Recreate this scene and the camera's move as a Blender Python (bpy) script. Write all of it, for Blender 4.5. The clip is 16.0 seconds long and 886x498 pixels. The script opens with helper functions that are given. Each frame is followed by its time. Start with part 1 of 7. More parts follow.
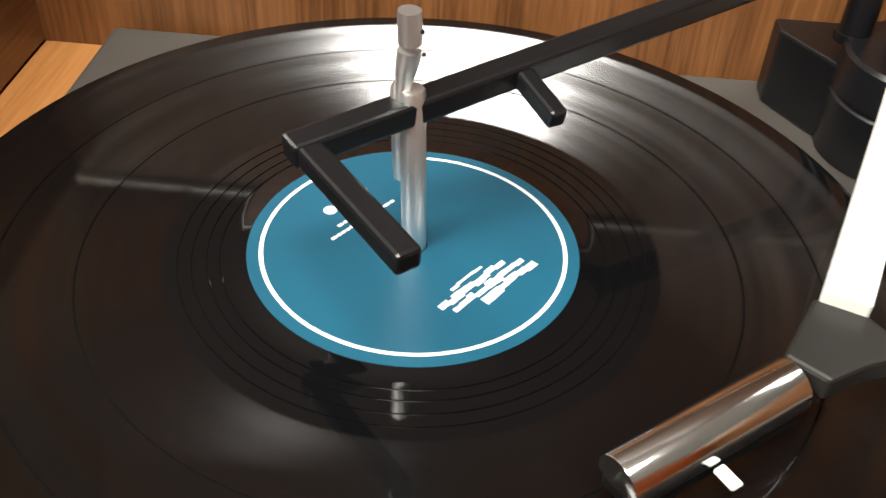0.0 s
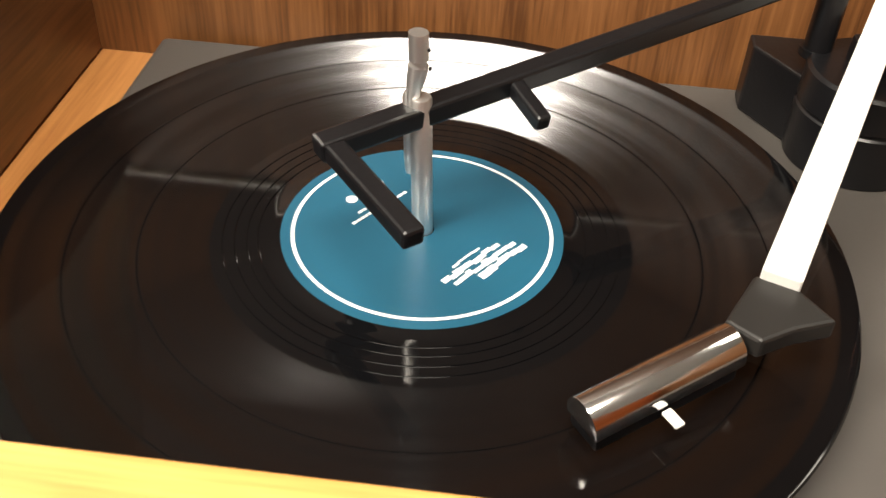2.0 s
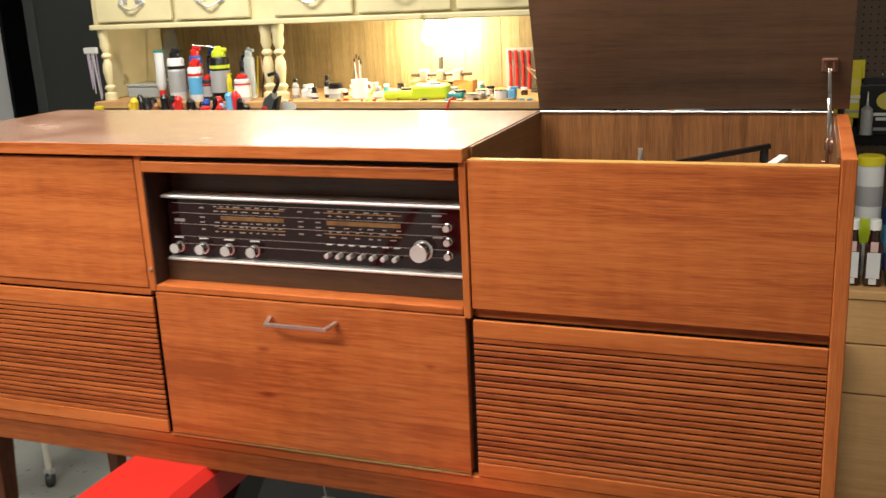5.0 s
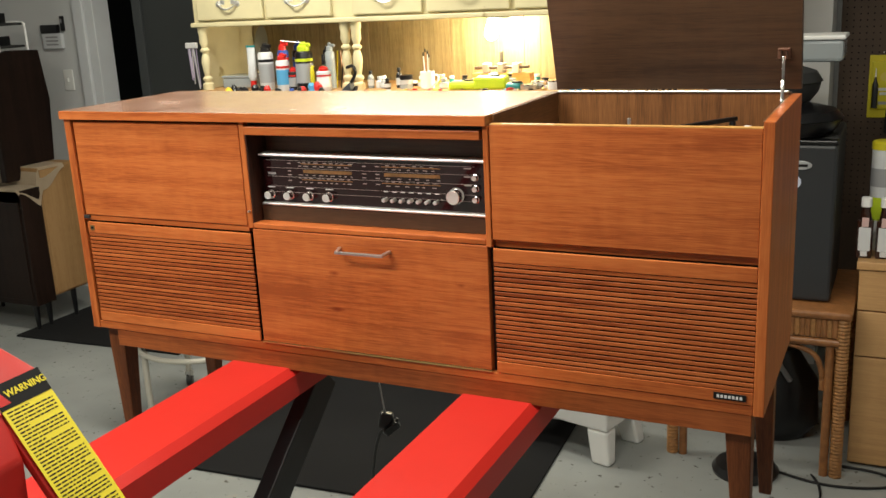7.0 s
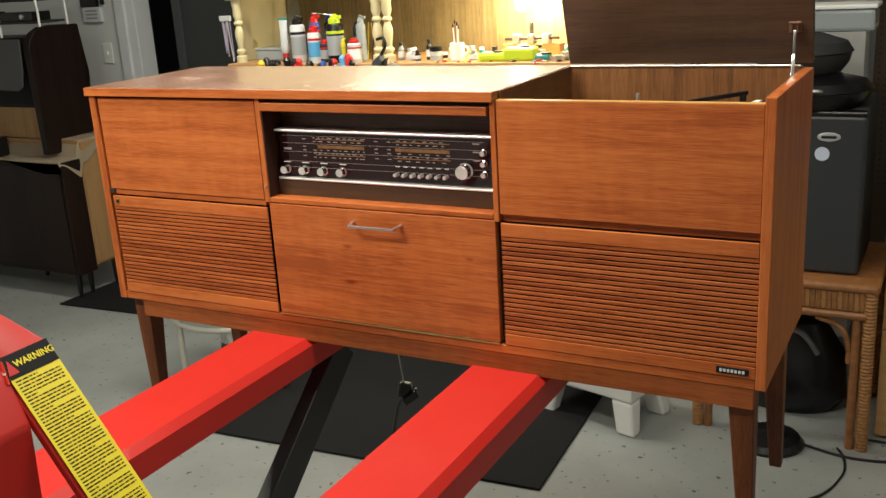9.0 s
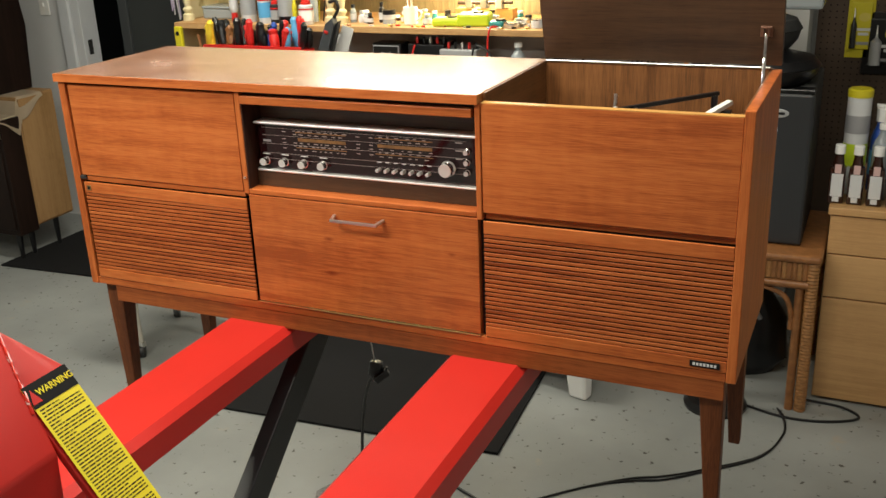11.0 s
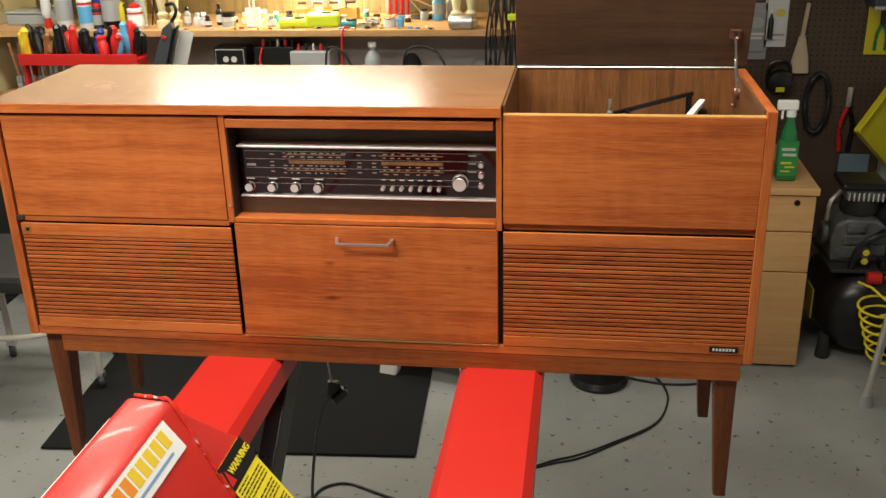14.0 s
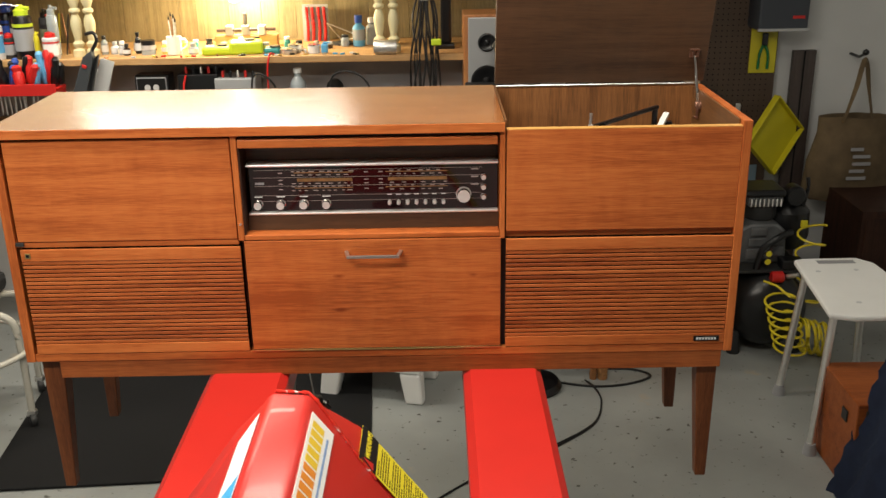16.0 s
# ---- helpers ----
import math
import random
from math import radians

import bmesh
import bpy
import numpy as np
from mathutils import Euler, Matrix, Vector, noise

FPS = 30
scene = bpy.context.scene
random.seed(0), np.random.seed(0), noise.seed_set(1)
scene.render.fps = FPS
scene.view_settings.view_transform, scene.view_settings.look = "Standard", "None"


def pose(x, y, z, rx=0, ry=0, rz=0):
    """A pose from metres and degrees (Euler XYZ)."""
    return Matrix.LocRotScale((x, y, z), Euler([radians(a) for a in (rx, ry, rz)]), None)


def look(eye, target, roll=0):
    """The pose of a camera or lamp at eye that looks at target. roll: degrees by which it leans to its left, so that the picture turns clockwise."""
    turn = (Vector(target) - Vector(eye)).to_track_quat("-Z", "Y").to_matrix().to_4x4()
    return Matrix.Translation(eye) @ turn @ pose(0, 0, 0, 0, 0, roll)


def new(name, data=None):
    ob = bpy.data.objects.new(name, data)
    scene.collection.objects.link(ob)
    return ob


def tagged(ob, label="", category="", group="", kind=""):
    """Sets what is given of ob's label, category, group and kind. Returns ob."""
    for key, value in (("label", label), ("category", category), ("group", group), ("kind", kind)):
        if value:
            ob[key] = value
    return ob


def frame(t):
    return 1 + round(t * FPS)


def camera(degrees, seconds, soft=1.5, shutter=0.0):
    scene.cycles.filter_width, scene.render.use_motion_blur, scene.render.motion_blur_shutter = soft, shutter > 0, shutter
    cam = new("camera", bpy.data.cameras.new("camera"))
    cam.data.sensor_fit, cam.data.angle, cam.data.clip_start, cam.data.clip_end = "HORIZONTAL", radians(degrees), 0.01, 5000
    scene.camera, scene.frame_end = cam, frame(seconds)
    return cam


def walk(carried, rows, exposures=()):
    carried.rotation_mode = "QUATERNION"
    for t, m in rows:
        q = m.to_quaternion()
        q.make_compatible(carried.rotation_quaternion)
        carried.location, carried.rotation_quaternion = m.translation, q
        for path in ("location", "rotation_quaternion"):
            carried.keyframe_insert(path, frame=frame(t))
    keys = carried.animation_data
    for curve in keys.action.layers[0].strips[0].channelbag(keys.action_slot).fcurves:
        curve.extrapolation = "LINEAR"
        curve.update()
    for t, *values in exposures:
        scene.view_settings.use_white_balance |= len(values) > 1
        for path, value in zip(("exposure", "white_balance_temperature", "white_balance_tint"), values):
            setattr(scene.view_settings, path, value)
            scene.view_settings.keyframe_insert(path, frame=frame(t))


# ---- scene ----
# ---------------------------------------------------------------- camera
cam = camera(49.3, 16.0, 1.5, 0.35)
PATH = [
    (0, (1.1801, -0.0321, 1.4804), (1.1057, 1.4964, 0.1927), 3.41),
    (0.5, (1.1923, -0.0400, 1.4951), (1.1023, 1.4555, 0.1702), 2.27),
    (1, (1.1957, -0.0491, 1.5030), (1.0985, 1.4382, 0.1694), 1.99),
    (1.5, (1.1908, -0.0588, 1.5039), (1.0958, 1.4490, 0.1934), 3.37),
    (2, (1.1899, -0.0747, 1.5091), (1.0654, 1.4504, 0.2212), 2.88),
    (2.3, (1.1954, -0.1125, 1.5196), (1.0483, 1.4610, 0.2939), 2.07),
    (2.6, (1.1947, -0.1806, 1.5325), (1.0648, 1.4666, 0.4057), 2.33),
    (3, (1.1953, -0.3198, 1.5599), (1.0690, 1.4060, 0.5570), 1.52),
    (3.4, (1.2216, -0.4965, 1.5890), (0.9665, 1.2870, 0.7205), -0.23),
    (4, (1.2640, -0.7640, 1.5960), (0.8000, 1.0620, 0.9300), -1.75),
    (4.5, (1.3371, -0.9570, 1.5848), (0.6985, 0.8537, 1.0249), -2.62),
    (5, (1.3775, -1.1489, 1.5945), (0.6779, 0.6508, 1.0733), -2.63),
    (7.5, (1.6439, -1.5014, 1.6039), (0.7597, 0.2135, 1.0774), -3.06),
    (8, (1.6648, -1.4906, 1.6056), (0.7513, 0.2048, 1.0661), -3.30),
    (8.5, (1.6680, -1.4899, 1.6046), (0.7448, 0.1968, 1.0545), -3.37),
    (9, (1.6698, -1.4873, 1.6155), (0.7449, 0.1907, 1.0420), -3.50),
    (11.5, (1.5291, -1.5408, 1.7473), (0.8129, 0.1829, 1.0290), -2.19),
    (12, (1.4414, -1.5402, 1.7529), (0.8042, 0.2088, 1.0215), -2.47),
    (12.5, (1.3484, -1.5585, 1.7628), (0.8049, 0.2164, 1.0182), -2.55),
    (13, (1.2559, -1.5768, 1.7735), (0.8080, 0.2208, 1.0199), -2.34),
    (13.5, (1.1565, -1.5993, 1.7868), (0.8137, 0.2197, 1.0293), -1.84),
    (14, (1.1033, -1.6393, 1.7841), (0.8275, 0.2001, 1.0489), -1.49),
    (14.5, (1.0591, -1.6790, 1.7811), (0.8433, 0.1769, 1.0677), -1.39),
    (15, (0.9995, -1.7145, 1.7812), (0.8522, 0.1540, 1.0833), -1.36),
    (15.5, (0.9204, -1.7527, 1.7927), (0.8525, 0.1221, 1.0995), -1.20),
    (16, (0.8397, -1.7660, 1.7952), (0.8466, 0.1114, 1.1058), -0.89),
]
EXPOSURES = [(0.0, 0.80, 6450, 7), (1.8, 0.80, 6650, 9), (2.5, 0.42, 8700, 16), (3.1, 0.02, 9400, 19), (3.6, 0.02, 7700, 13), (4.5, 0.17, 6900, 10), (5.2, 0.25, 6750, 7), (9.0, 0.1, 6700, 4), (12.5, 0.12, 6900, 6), (16.0, 0.02, 6850, 8)]
walk(cam, [(t, look(eye, target, roll)) for t, eye, target, roll in PATH], EXPOSURES)

# ---------------------------------------------------------------- world and light
world = bpy.data.worlds.new("room_world")
world.use_nodes = True
world.node_tree.nodes["Background"].inputs[0].default_value = (0.5, 0.5, 0.52, 1)
world.node_tree.nodes["Background"].inputs[1].default_value = 0.008
scene.world = world


def area_lamp(name, eye, target, sx, sy, watts, color):
    data = bpy.data.lights.new(name, "AREA")
    data.shape, data.size, data.size_y, data.energy, data.color = "RECTANGLE", sx, sy, watts, color
    ob = new(name, data)
    ob.matrix_world = look(eye, target)
    return ob


# ceiling tubes over the aisle and the shelves, an added fill at the right, a strip light above the hutch and the bulb
# under it
area_lamp("ceiling_tube_front", (-0.15, -1.1, 2.41), (-0.15, -1.05, 0), 1.2, 0.25, 44, (1.0, 0.95, 0.87))
area_lamp("ceiling_tube_bench", (0.85, -0.2, 2.41), (0.85, -0.19, 0), 1.2, 0.25, 25, (1.0, 0.95, 0.87))
area_lamp("ceiling_tube_hutch", (-0.75, 1.40, 2.41), (-0.75, 1.42, 0), 1.2, 0.25, 32, (1.0, 0.95, 0.87))
area_lamp("hutch_strip_light", (0.0, 1.85, 1.98), (0.0, 1.0, 1.05), 1.0, 0.12, 8, (1.0, 0.93, 0.82))
# invented fill lamp that brightens the file cabinet and bottles
area_lamp("side_fill_lamp", (1.80, 0.85, 2.41), (1.80, 0.90, 0), 1.2, 0.25, 7, (1.0, 0.95, 0.87))
bulb = bpy.data.lights.new("hutch_bulb_light", "POINT")
bulb.energy, bulb.color, bulb.shadow_soft_size = 10, (1.0, 0.86, 0.64), 0.035
new("hutch_bulb_light", bulb).location = (0.01, 2.33, 1.425)


# ---------------------------------------------------------------- materials
def mat(name, color, rough=0.5, metal=0.0, spec=0.5, coat=0.0, emit=None, power=0.0, vary=0.0, vscale=8.0, bump=0.0, bscale=60.0, trans=0.0, aniso=0.0, wear_or_glint=None, wscale=6.0, wlow=0.62):
    m = bpy.data.materials.new(name)
    m.use_nodes = True
    nt = m.node_tree
    b = nt.nodes["Principled BSDF"]
    b.inputs["Base Color"].default_value = (*color, 1)
    b.inputs["Roughness"].default_value = rough
    b.inputs["Metallic"].default_value = metal
    b.inputs["Specular IOR Level"].default_value = spec
    b.inputs["Coat Weight"].default_value = coat
    b.inputs["Transmission Weight"].default_value = trans
    b.inputs["Anisotropic"].default_value = aniso
    if emit:
        b.inputs["Emission Color"].default_value = (*emit, 1)
        b.inputs["Emission Strength"].default_value = power
    tc = nt.nodes.new("ShaderNodeTexCoord")
    last = None
    if vary > 0:
        n = nt.nodes.new("ShaderNodeTexNoise")
        n.inputs["Scale"].default_value, n.inputs["Detail"].default_value = vscale, 6
        nt.links.new(tc.outputs["Object"], n.inputs["Vector"])
        r = nt.nodes.new("ShaderNodeValToRGB")
        r.color_ramp.elements[0].position, r.color_ramp.elements[1].position = 0.3, 0.7
        lo, hi = [max(0, c * (1 - vary)) for c in color], [min(1, c * (1 + vary)) for c in color]
        r.color_ramp.elements[0].color, r.color_ramp.elements[1].color = (*lo, 1), (*hi, 1)
        nt.links.new(n.outputs["Fac"], r.inputs["Fac"])
        last = r.outputs["Color"]
    if wear_or_glint:
        n2 = nt.nodes.new("ShaderNodeTexNoise")
        n2.inputs["Scale"].default_value, n2.inputs["Detail"].default_value = wscale, 10
        nt.links.new(tc.outputs["Object"], n2.inputs["Vector"])
        r2 = nt.nodes.new("ShaderNodeValToRGB")
        r2.color_ramp.elements[0].position, r2.color_ramp.elements[1].position = wlow, min(1, wlow + 0.06)
        r2.color_ramp.elements[0].color, r2.color_ramp.elements[1].color = (0, 0, 0, 1), (1, 1, 1, 1)
        nt.links.new(n2.outputs["Fac"], r2.inputs["Fac"])
        mx = nt.nodes.new("ShaderNodeMix")
        mx.data_type = "RGBA"
        nt.links.new(r2.outputs["Color"], mx.inputs["Factor"])
        mx.inputs["A"].default_value = (*color, 1)
        if last:
            nt.links.new(last, mx.inputs["A"])
        mx.inputs["B"].default_value = (*wear_or_glint, 1)
        last = mx.outputs["Result"]
    if last:
        nt.links.new(last, b.inputs["Base Color"])
    if bump > 0:
        n3 = nt.nodes.new("ShaderNodeTexNoise")
        n3.inputs["Scale"].default_value, n3.inputs["Detail"].default_value = bscale, 4
        nt.links.new(tc.outputs["Object"], n3.inputs["Vector"])
        bp = nt.nodes.new("ShaderNodeBump")
        bp.inputs["Strength"].default_value, bp.inputs["Distance"].default_value = bump, 0.002
        nt.links.new(n3.outputs["Fac"], bp.inputs["Height"])
        nt.links.new(bp.outputs["Normal"], b.inputs["Normal"])
    return m


def wood(name, light, mid, dark, axis, rough=0.33, coat=0.0, figure=1.0, knots=(), spec=0.5):
    """Veneer with long figure along one axis and fine pores."""
    m = bpy.data.materials.new(name)
    m.use_nodes = True
    nt = m.node_tree
    b = nt.nodes["Principled BSDF"]
    tc, info = nt.nodes.new("ShaderNodeTexCoord"), nt.nodes.new("ShaderNodeObjectInfo")
    off = nt.nodes.new("ShaderNodeVectorMath")
    off.operation = "MULTIPLY_ADD"
    off.inputs[1].default_value = (3.1, 2.3, 1.7)
    nt.links.new(info.outputs["Random"], off.inputs[0])
    nt.links.new(tc.outputs["Object"], off.inputs[2])

    def stretched(along, across):
        mp = nt.nodes.new("ShaderNodeMapping")
        sc = [across] * 3
        sc[axis] = along
        mp.inputs["Scale"].default_value = sc
        nt.links.new(off.outputs[0], mp.inputs["Vector"])
        return mp.outputs["Vector"]

    def noise_of(vec, scale, detail, dist=0.0):
        n = nt.nodes.new("ShaderNodeTexNoise")
        n.inputs["Scale"].default_value, n.inputs["Detail"].default_value, n.inputs["Distortion"].default_value = scale, detail, dist
        nt.links.new(vec, n.inputs["Vector"])
        return n.outputs["Fac"]

    big = noise_of(stretched(1.6, 30 * figure), 1.0, 4, 0.5)
    fine = noise_of(stretched(26, 620), 1.0, 3)
    streak = noise_of(stretched(5.0, 150), 1.0, 5, 0.3)
    ripple = noise_of(stretched(34, 9), 1.0, 2, 0.4)
    patch = noise_of(stretched(1.5, 4.0), 1.0, 3)
    total = None
    for layer, weight in ((big, 0.37), (fine, 0.36), (streak, 0.26), (ripple, 0.11), (patch, 0.34)):
        step = nt.nodes.new("ShaderNodeMath")
        step.operation = "MULTIPLY_ADD"
        step.inputs[1].default_value, step.inputs[2].default_value = weight, 0.075 if total is None else 0.0
        nt.links.new(layer, step.inputs[0])
        if total is not None:
            nt.links.new(total, step.inputs[2])
        total = step.outputs[0]
    ramp = nt.nodes.new("ShaderNodeValToRGB")
    e = ramp.color_ramp.elements
    e[0].position, e[1].position = 0.69, 0.92
    e[0].color, e[1].color = (*dark, 1), (*light, 1)
    k = e.new(0.80)
    k.color = (*mid, 1)
    nt.links.new(total, ramp.inputs["Fac"])
    tone = ramp.outputs["Color"]
    for kx, kz, kw, kh in knots:
        mp = nt.nodes.new("ShaderNodeMapping")
        mp.inputs["Location"].default_value = (-kx / kw, 0, -kz / kh)
        mp.inputs["Scale"].default_value = (1 / kw, 0, 1 / kh)
        nt.links.new(tc.outputs["Object"], mp.inputs["Vector"])
        ln = nt.nodes.new("ShaderNodeVectorMath")
        ln.operation = "LENGTH"
        nt.links.new(mp.outputs["Vector"], ln.inputs[0])
        rag = nt.nodes.new("ShaderNodeMath")
        rag.operation = "MULTIPLY_ADD"
        rag.inputs[1].default_value = 1.6
        nt.links.new(streak, rag.inputs[0])
        nt.links.new(ln.outputs["Value"], rag.inputs[2])
        kr = nt.nodes.new("ShaderNodeValToRGB")
        ke = kr.color_ramp.elements
        ke[0].position, ke[1].position = 0.45, 1.0
        ke[0].color, ke[1].color = (0.50, 0.34, 0.30, 1), (1, 1, 1, 1)
        half = nt.nodes.new("ShaderNodeMath")
        half.operation = "MULTIPLY"
        half.inputs[1].default_value = 0.5
        nt.links.new(rag.outputs[0], half.inputs[0])
        nt.links.new(half.outputs[0], kr.inputs["Fac"])
        km = nt.nodes.new("ShaderNodeMix")
        km.data_type, km.blend_type = "RGBA", "MULTIPLY"
        km.inputs["Factor"].default_value = 0.9
        nt.links.new(tone, km.inputs["A"])
        nt.links.new(kr.outputs["Color"], km.inputs["B"])
        tone = km.outputs["Result"]
    nt.links.new(tone, b.inputs["Base Color"])
    b.inputs["Roughness"].default_value = rough
    b.inputs["Coat Weight"].default_value = coat
    b.inputs["Specular IOR Level"].default_value = spec
    b.inputs["Coat Roughness"].default_value = 0.18
    bp = nt.nodes.new("ShaderNodeBump")
    bp.inputs["Strength"].default_value, bp.inputs["Distance"].default_value = 0.12, 0.001
    nt.links.new(fine, bp.inputs["Height"])
    nt.links.new(bp.outputs["Normal"], b.inputs["Normal"])
    return m


def vinyl_mat():
    """Glossy black land; on the cut bands the two groove walls lean in and out along the radius."""
    m = mat("vinyl", (0.0028, 0.0028, 0.0032), rough=0.06, spec=0.42)
    nt = m.node_tree
    b = nt.nodes["Principled BSDF"]
    tc = nt.nodes.new("ShaderNodeTexCoord")
    geo = nt.nodes.new("ShaderNodeNewGeometry")
    flat = nt.nodes.new("ShaderNodeVectorMath")
    flat.operation = "MULTIPLY"
    flat.inputs[1].default_value = (1, 1, 0)
    nt.links.new(tc.outputs["Object"], flat.inputs[0])
    rad = nt.nodes.new("ShaderNodeVectorMath")
    rad.operation = "NORMALIZE"
    nt.links.new(flat.outputs[0], rad.inputs[0])
    ln = nt.nodes.new("ShaderNodeVectorMath")
    ln.operation = "LENGTH"
    nt.links.new(flat.outputs[0], ln.inputs[0])
    w = nt.nodes.new("ShaderNodeTexNoise")
    w.noise_dimensions = "1D"
    w.inputs["Scale"].default_value, w.inputs["Detail"].default_value = 120, 3
    nt.links.new(ln.outputs["Value"], w.inputs["W"])
    cut = nt.nodes.new("ShaderNodeMapRange")
    cut.inputs["From Min"].default_value, cut.inputs["From Max"].default_value = 0.3, 0.7
    cut.inputs["To Min"].default_value, cut.inputs["To Max"].default_value = 0.30, 0.62
    nt.links.new(w.outputs["Fac"], cut.inputs["Value"])
    band = nt.nodes.new("ShaderNodeValToRGB")
    band.color_ramp.interpolation = "LINEAR"
    stops = ((0.0, 0.0), (0.0755, 0.0), (0.0765, 0.8), (0.0995, 0.9), (0.1000, 0.55), (0.1010, 0.55), (0.1015, 1.0), (0.1240, 0.9), (0.1245, 0.55), (0.1255, 0.55), (0.1260, 1.0), (0.1460, 1.0), (0.1470, 0.0))
    e = band.color_ramp.elements
    e[0].position, e[1].position = 0.0, 1.0
    e[1].color = (0, 0, 0, 1)
    e[0].color = (0, 0, 0, 1)
    for r, v in stops[1:]:
        e.new(r / 0.16).color = (v, v, v, 1)
    unit = nt.nodes.new("ShaderNodeMath")
    unit.operation = "MULTIPLY"
    unit.inputs[1].default_value = 1 / 0.16
    nt.links.new(ln.outputs["Value"], unit.inputs[0])
    nt.links.new(unit.outputs[0], band.inputs["Fac"])
    share = nt.nodes.new("ShaderNodeMath")
    share.operation = "MULTIPLY"
    nt.links.new(cut.outputs[0], share.inputs[0])
    nt.links.new(band.outputs["Color"], share.inputs[1])
    tan = nt.nodes.new("ShaderNodeTangent")
    tan.direction_type, tan.axis = "RADIAL", "Z"
    walls = []
    for lean, grey, soft_wall, stretch in ((-0.93, 0.21, 0.14, 0.6), (0.93, 0.050, 0.34, 0.2)):
        add = nt.nodes.new("ShaderNodeVectorMath")
        add.operation = "MULTIPLY_ADD"
        add.inputs[1].default_value = (lean, lean, lean)
        nt.links.new(rad.outputs[0], add.inputs[0])
        nt.links.new(geo.outputs["Normal"], add.inputs[2])
        nn = nt.nodes.new("ShaderNodeVectorMath")
        nn.operation = "NORMALIZE"
        nt.links.new(add.outputs[0], nn.inputs[0])
        g = nt.nodes.new("ShaderNodeBsdfAnisotropic")
        g.inputs["Color"].default_value = (grey, grey, grey * 1.03, 1)
        g.inputs["Roughness"].default_value = soft_wall
        g.inputs["Anisotropy"].default_value = stretch
        g.inputs["Rotation"].default_value = 0.25
        nt.links.new(nn.outputs[0], g.inputs["Normal"])
        nt.links.new(tan.outputs[0], g.inputs["Tangent"])
        walls.append(g)
    both = nt.nodes.new("ShaderNodeMixShader")
    both.inputs[0].default_value = 0.40
    nt.links.new(walls[0].outputs[0], both.inputs[1])
    nt.links.new(walls[1].outputs[0], both.inputs[2])
    allm = nt.nodes.new("ShaderNodeMixShader")
    nt.links.new(share.outputs[0], allm.inputs[0])
    nt.links.new(b.outputs[0], allm.inputs[1])
    nt.links.new(both.outputs[0], allm.inputs[2])
    nt.links.new(allm.outputs[0], nt.nodes["Material Output"].inputs["Surface"])
    return m


TEAK_L, TEAK_M, TEAK_D = (0.52, 0.155, 0.042), (0.43, 0.113, 0.028), (0.29, 0.066, 0.016)
M_TEAK = wood("teak_veneer", TEAK_L, TEAK_M, TEAK_D, 0, rough=0.40, coat=0.04, spec=0.24)
M_TEAK_K = wood("teak_veneer_knotty", TEAK_L, TEAK_M, TEAK_D, 0, rough=0.36, coat=0.25, knots=((0.641, 0.4935, 0.012, 0.0055), (0.6425, 0.4215, 0.014, 0.006), (0.905, 0.492, 0.010, 0.004)), spec=0.26)
M_TEAK_V = wood("teak_veneer_upright", TEAK_L, TEAK_M, TEAK_D, 2, rough=0.40, coat=0.04, spec=0.24)
M_TEAK_Y = wood("teak_veneer_deep", TEAK_L, TEAK_M, TEAK_D, 1, rough=0.40, coat=0.04, spec=0.24)
M_TOP = wood("teak_top", (0.37, 0.140, 0.044), (0.29, 0.103, 0.030), (0.20, 0.066, 0.018), 0, rough=0.20, coat=0.75)
nt = M_TOP.node_tree
dull = nt.nodes.new("ShaderNodeTexNoise")
dull.inputs["Scale"].default_value, dull.inputs["Detail"].default_value, dull.inputs["Roughness"].default_value = 9, 8, 0.65
dull_range = nt.nodes.new("ShaderNodeMapRange")
dull_range.inputs["From Min"].default_value, dull_range.inputs["From Max"].default_value = 0.35, 0.68
dull_range.inputs["To Min"].default_value, dull_range.inputs["To Max"].default_value = 0.19, 0.28
top_co = nt.nodes.new("ShaderNodeTexCoord")
nt.links.new(top_co.outputs["Object"], dull.inputs["Vector"])
nt.links.new(dull.outputs["Fac"], dull_range.inputs["Value"])
for slot in ("Roughness", "Coat Roughness"):
    nt.links.new(dull_range.outputs[0], nt.nodes["Principled BSDF"].inputs[slot])
M_EDGE = wood("pale_edge", (0.66, 0.37, 0.115), (0.56, 0.30, 0.085), (0.44, 0.21, 0.055), 0, rough=0.4)
M_INNER = wood("brown_inner_veneer", (0.235, 0.098, 0.034), (0.165, 0.066, 0.022), (0.092, 0.035, 0.012), 2, rough=0.38)
M_INNER_Y = wood("brown_inner_veneer_deep", (0.20, 0.088, 0.033), (0.15, 0.064, 0.023), (0.09, 0.037, 0.013), 1, rough=0.36)
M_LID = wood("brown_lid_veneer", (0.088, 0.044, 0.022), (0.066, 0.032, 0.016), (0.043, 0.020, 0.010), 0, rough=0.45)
M_SHELF = wood("light_shelf_veneer", (0.56, 0.25, 0.08), (0.45, 0.185, 0.055), (0.28, 0.105, 0.03), 1, rough=0.4)
M_SLAT = wood("grille_slat_wood", (0.46, 0.130, 0.036), (0.37, 0.094, 0.024), (0.22, 0.048, 0.012), 0, rough=0.5, spec=0.2, knots=((0.118, 0.464, 0.030, 0.022), (0.262, 0.520, 0.012, 0.005), (0.268, 0.445, 0.013, 0.006), (1.17, 0.475, 0.060, 0.018), (1.14, 0.430, 0.045, 0.020), (1.02, 0.420, 0.030, 0.022), (1.32, 0.51, 0.05, 0.02)))
# legs and back apron: shade below the body darkened into the wood colour
M_LEG = wood("leg_wood_with_shade", (0.165, 0.052, 0.018), (0.120, 0.036, 0.012), (0.080, 0.023, 0.008), 2, rough=0.42, spec=0.24)
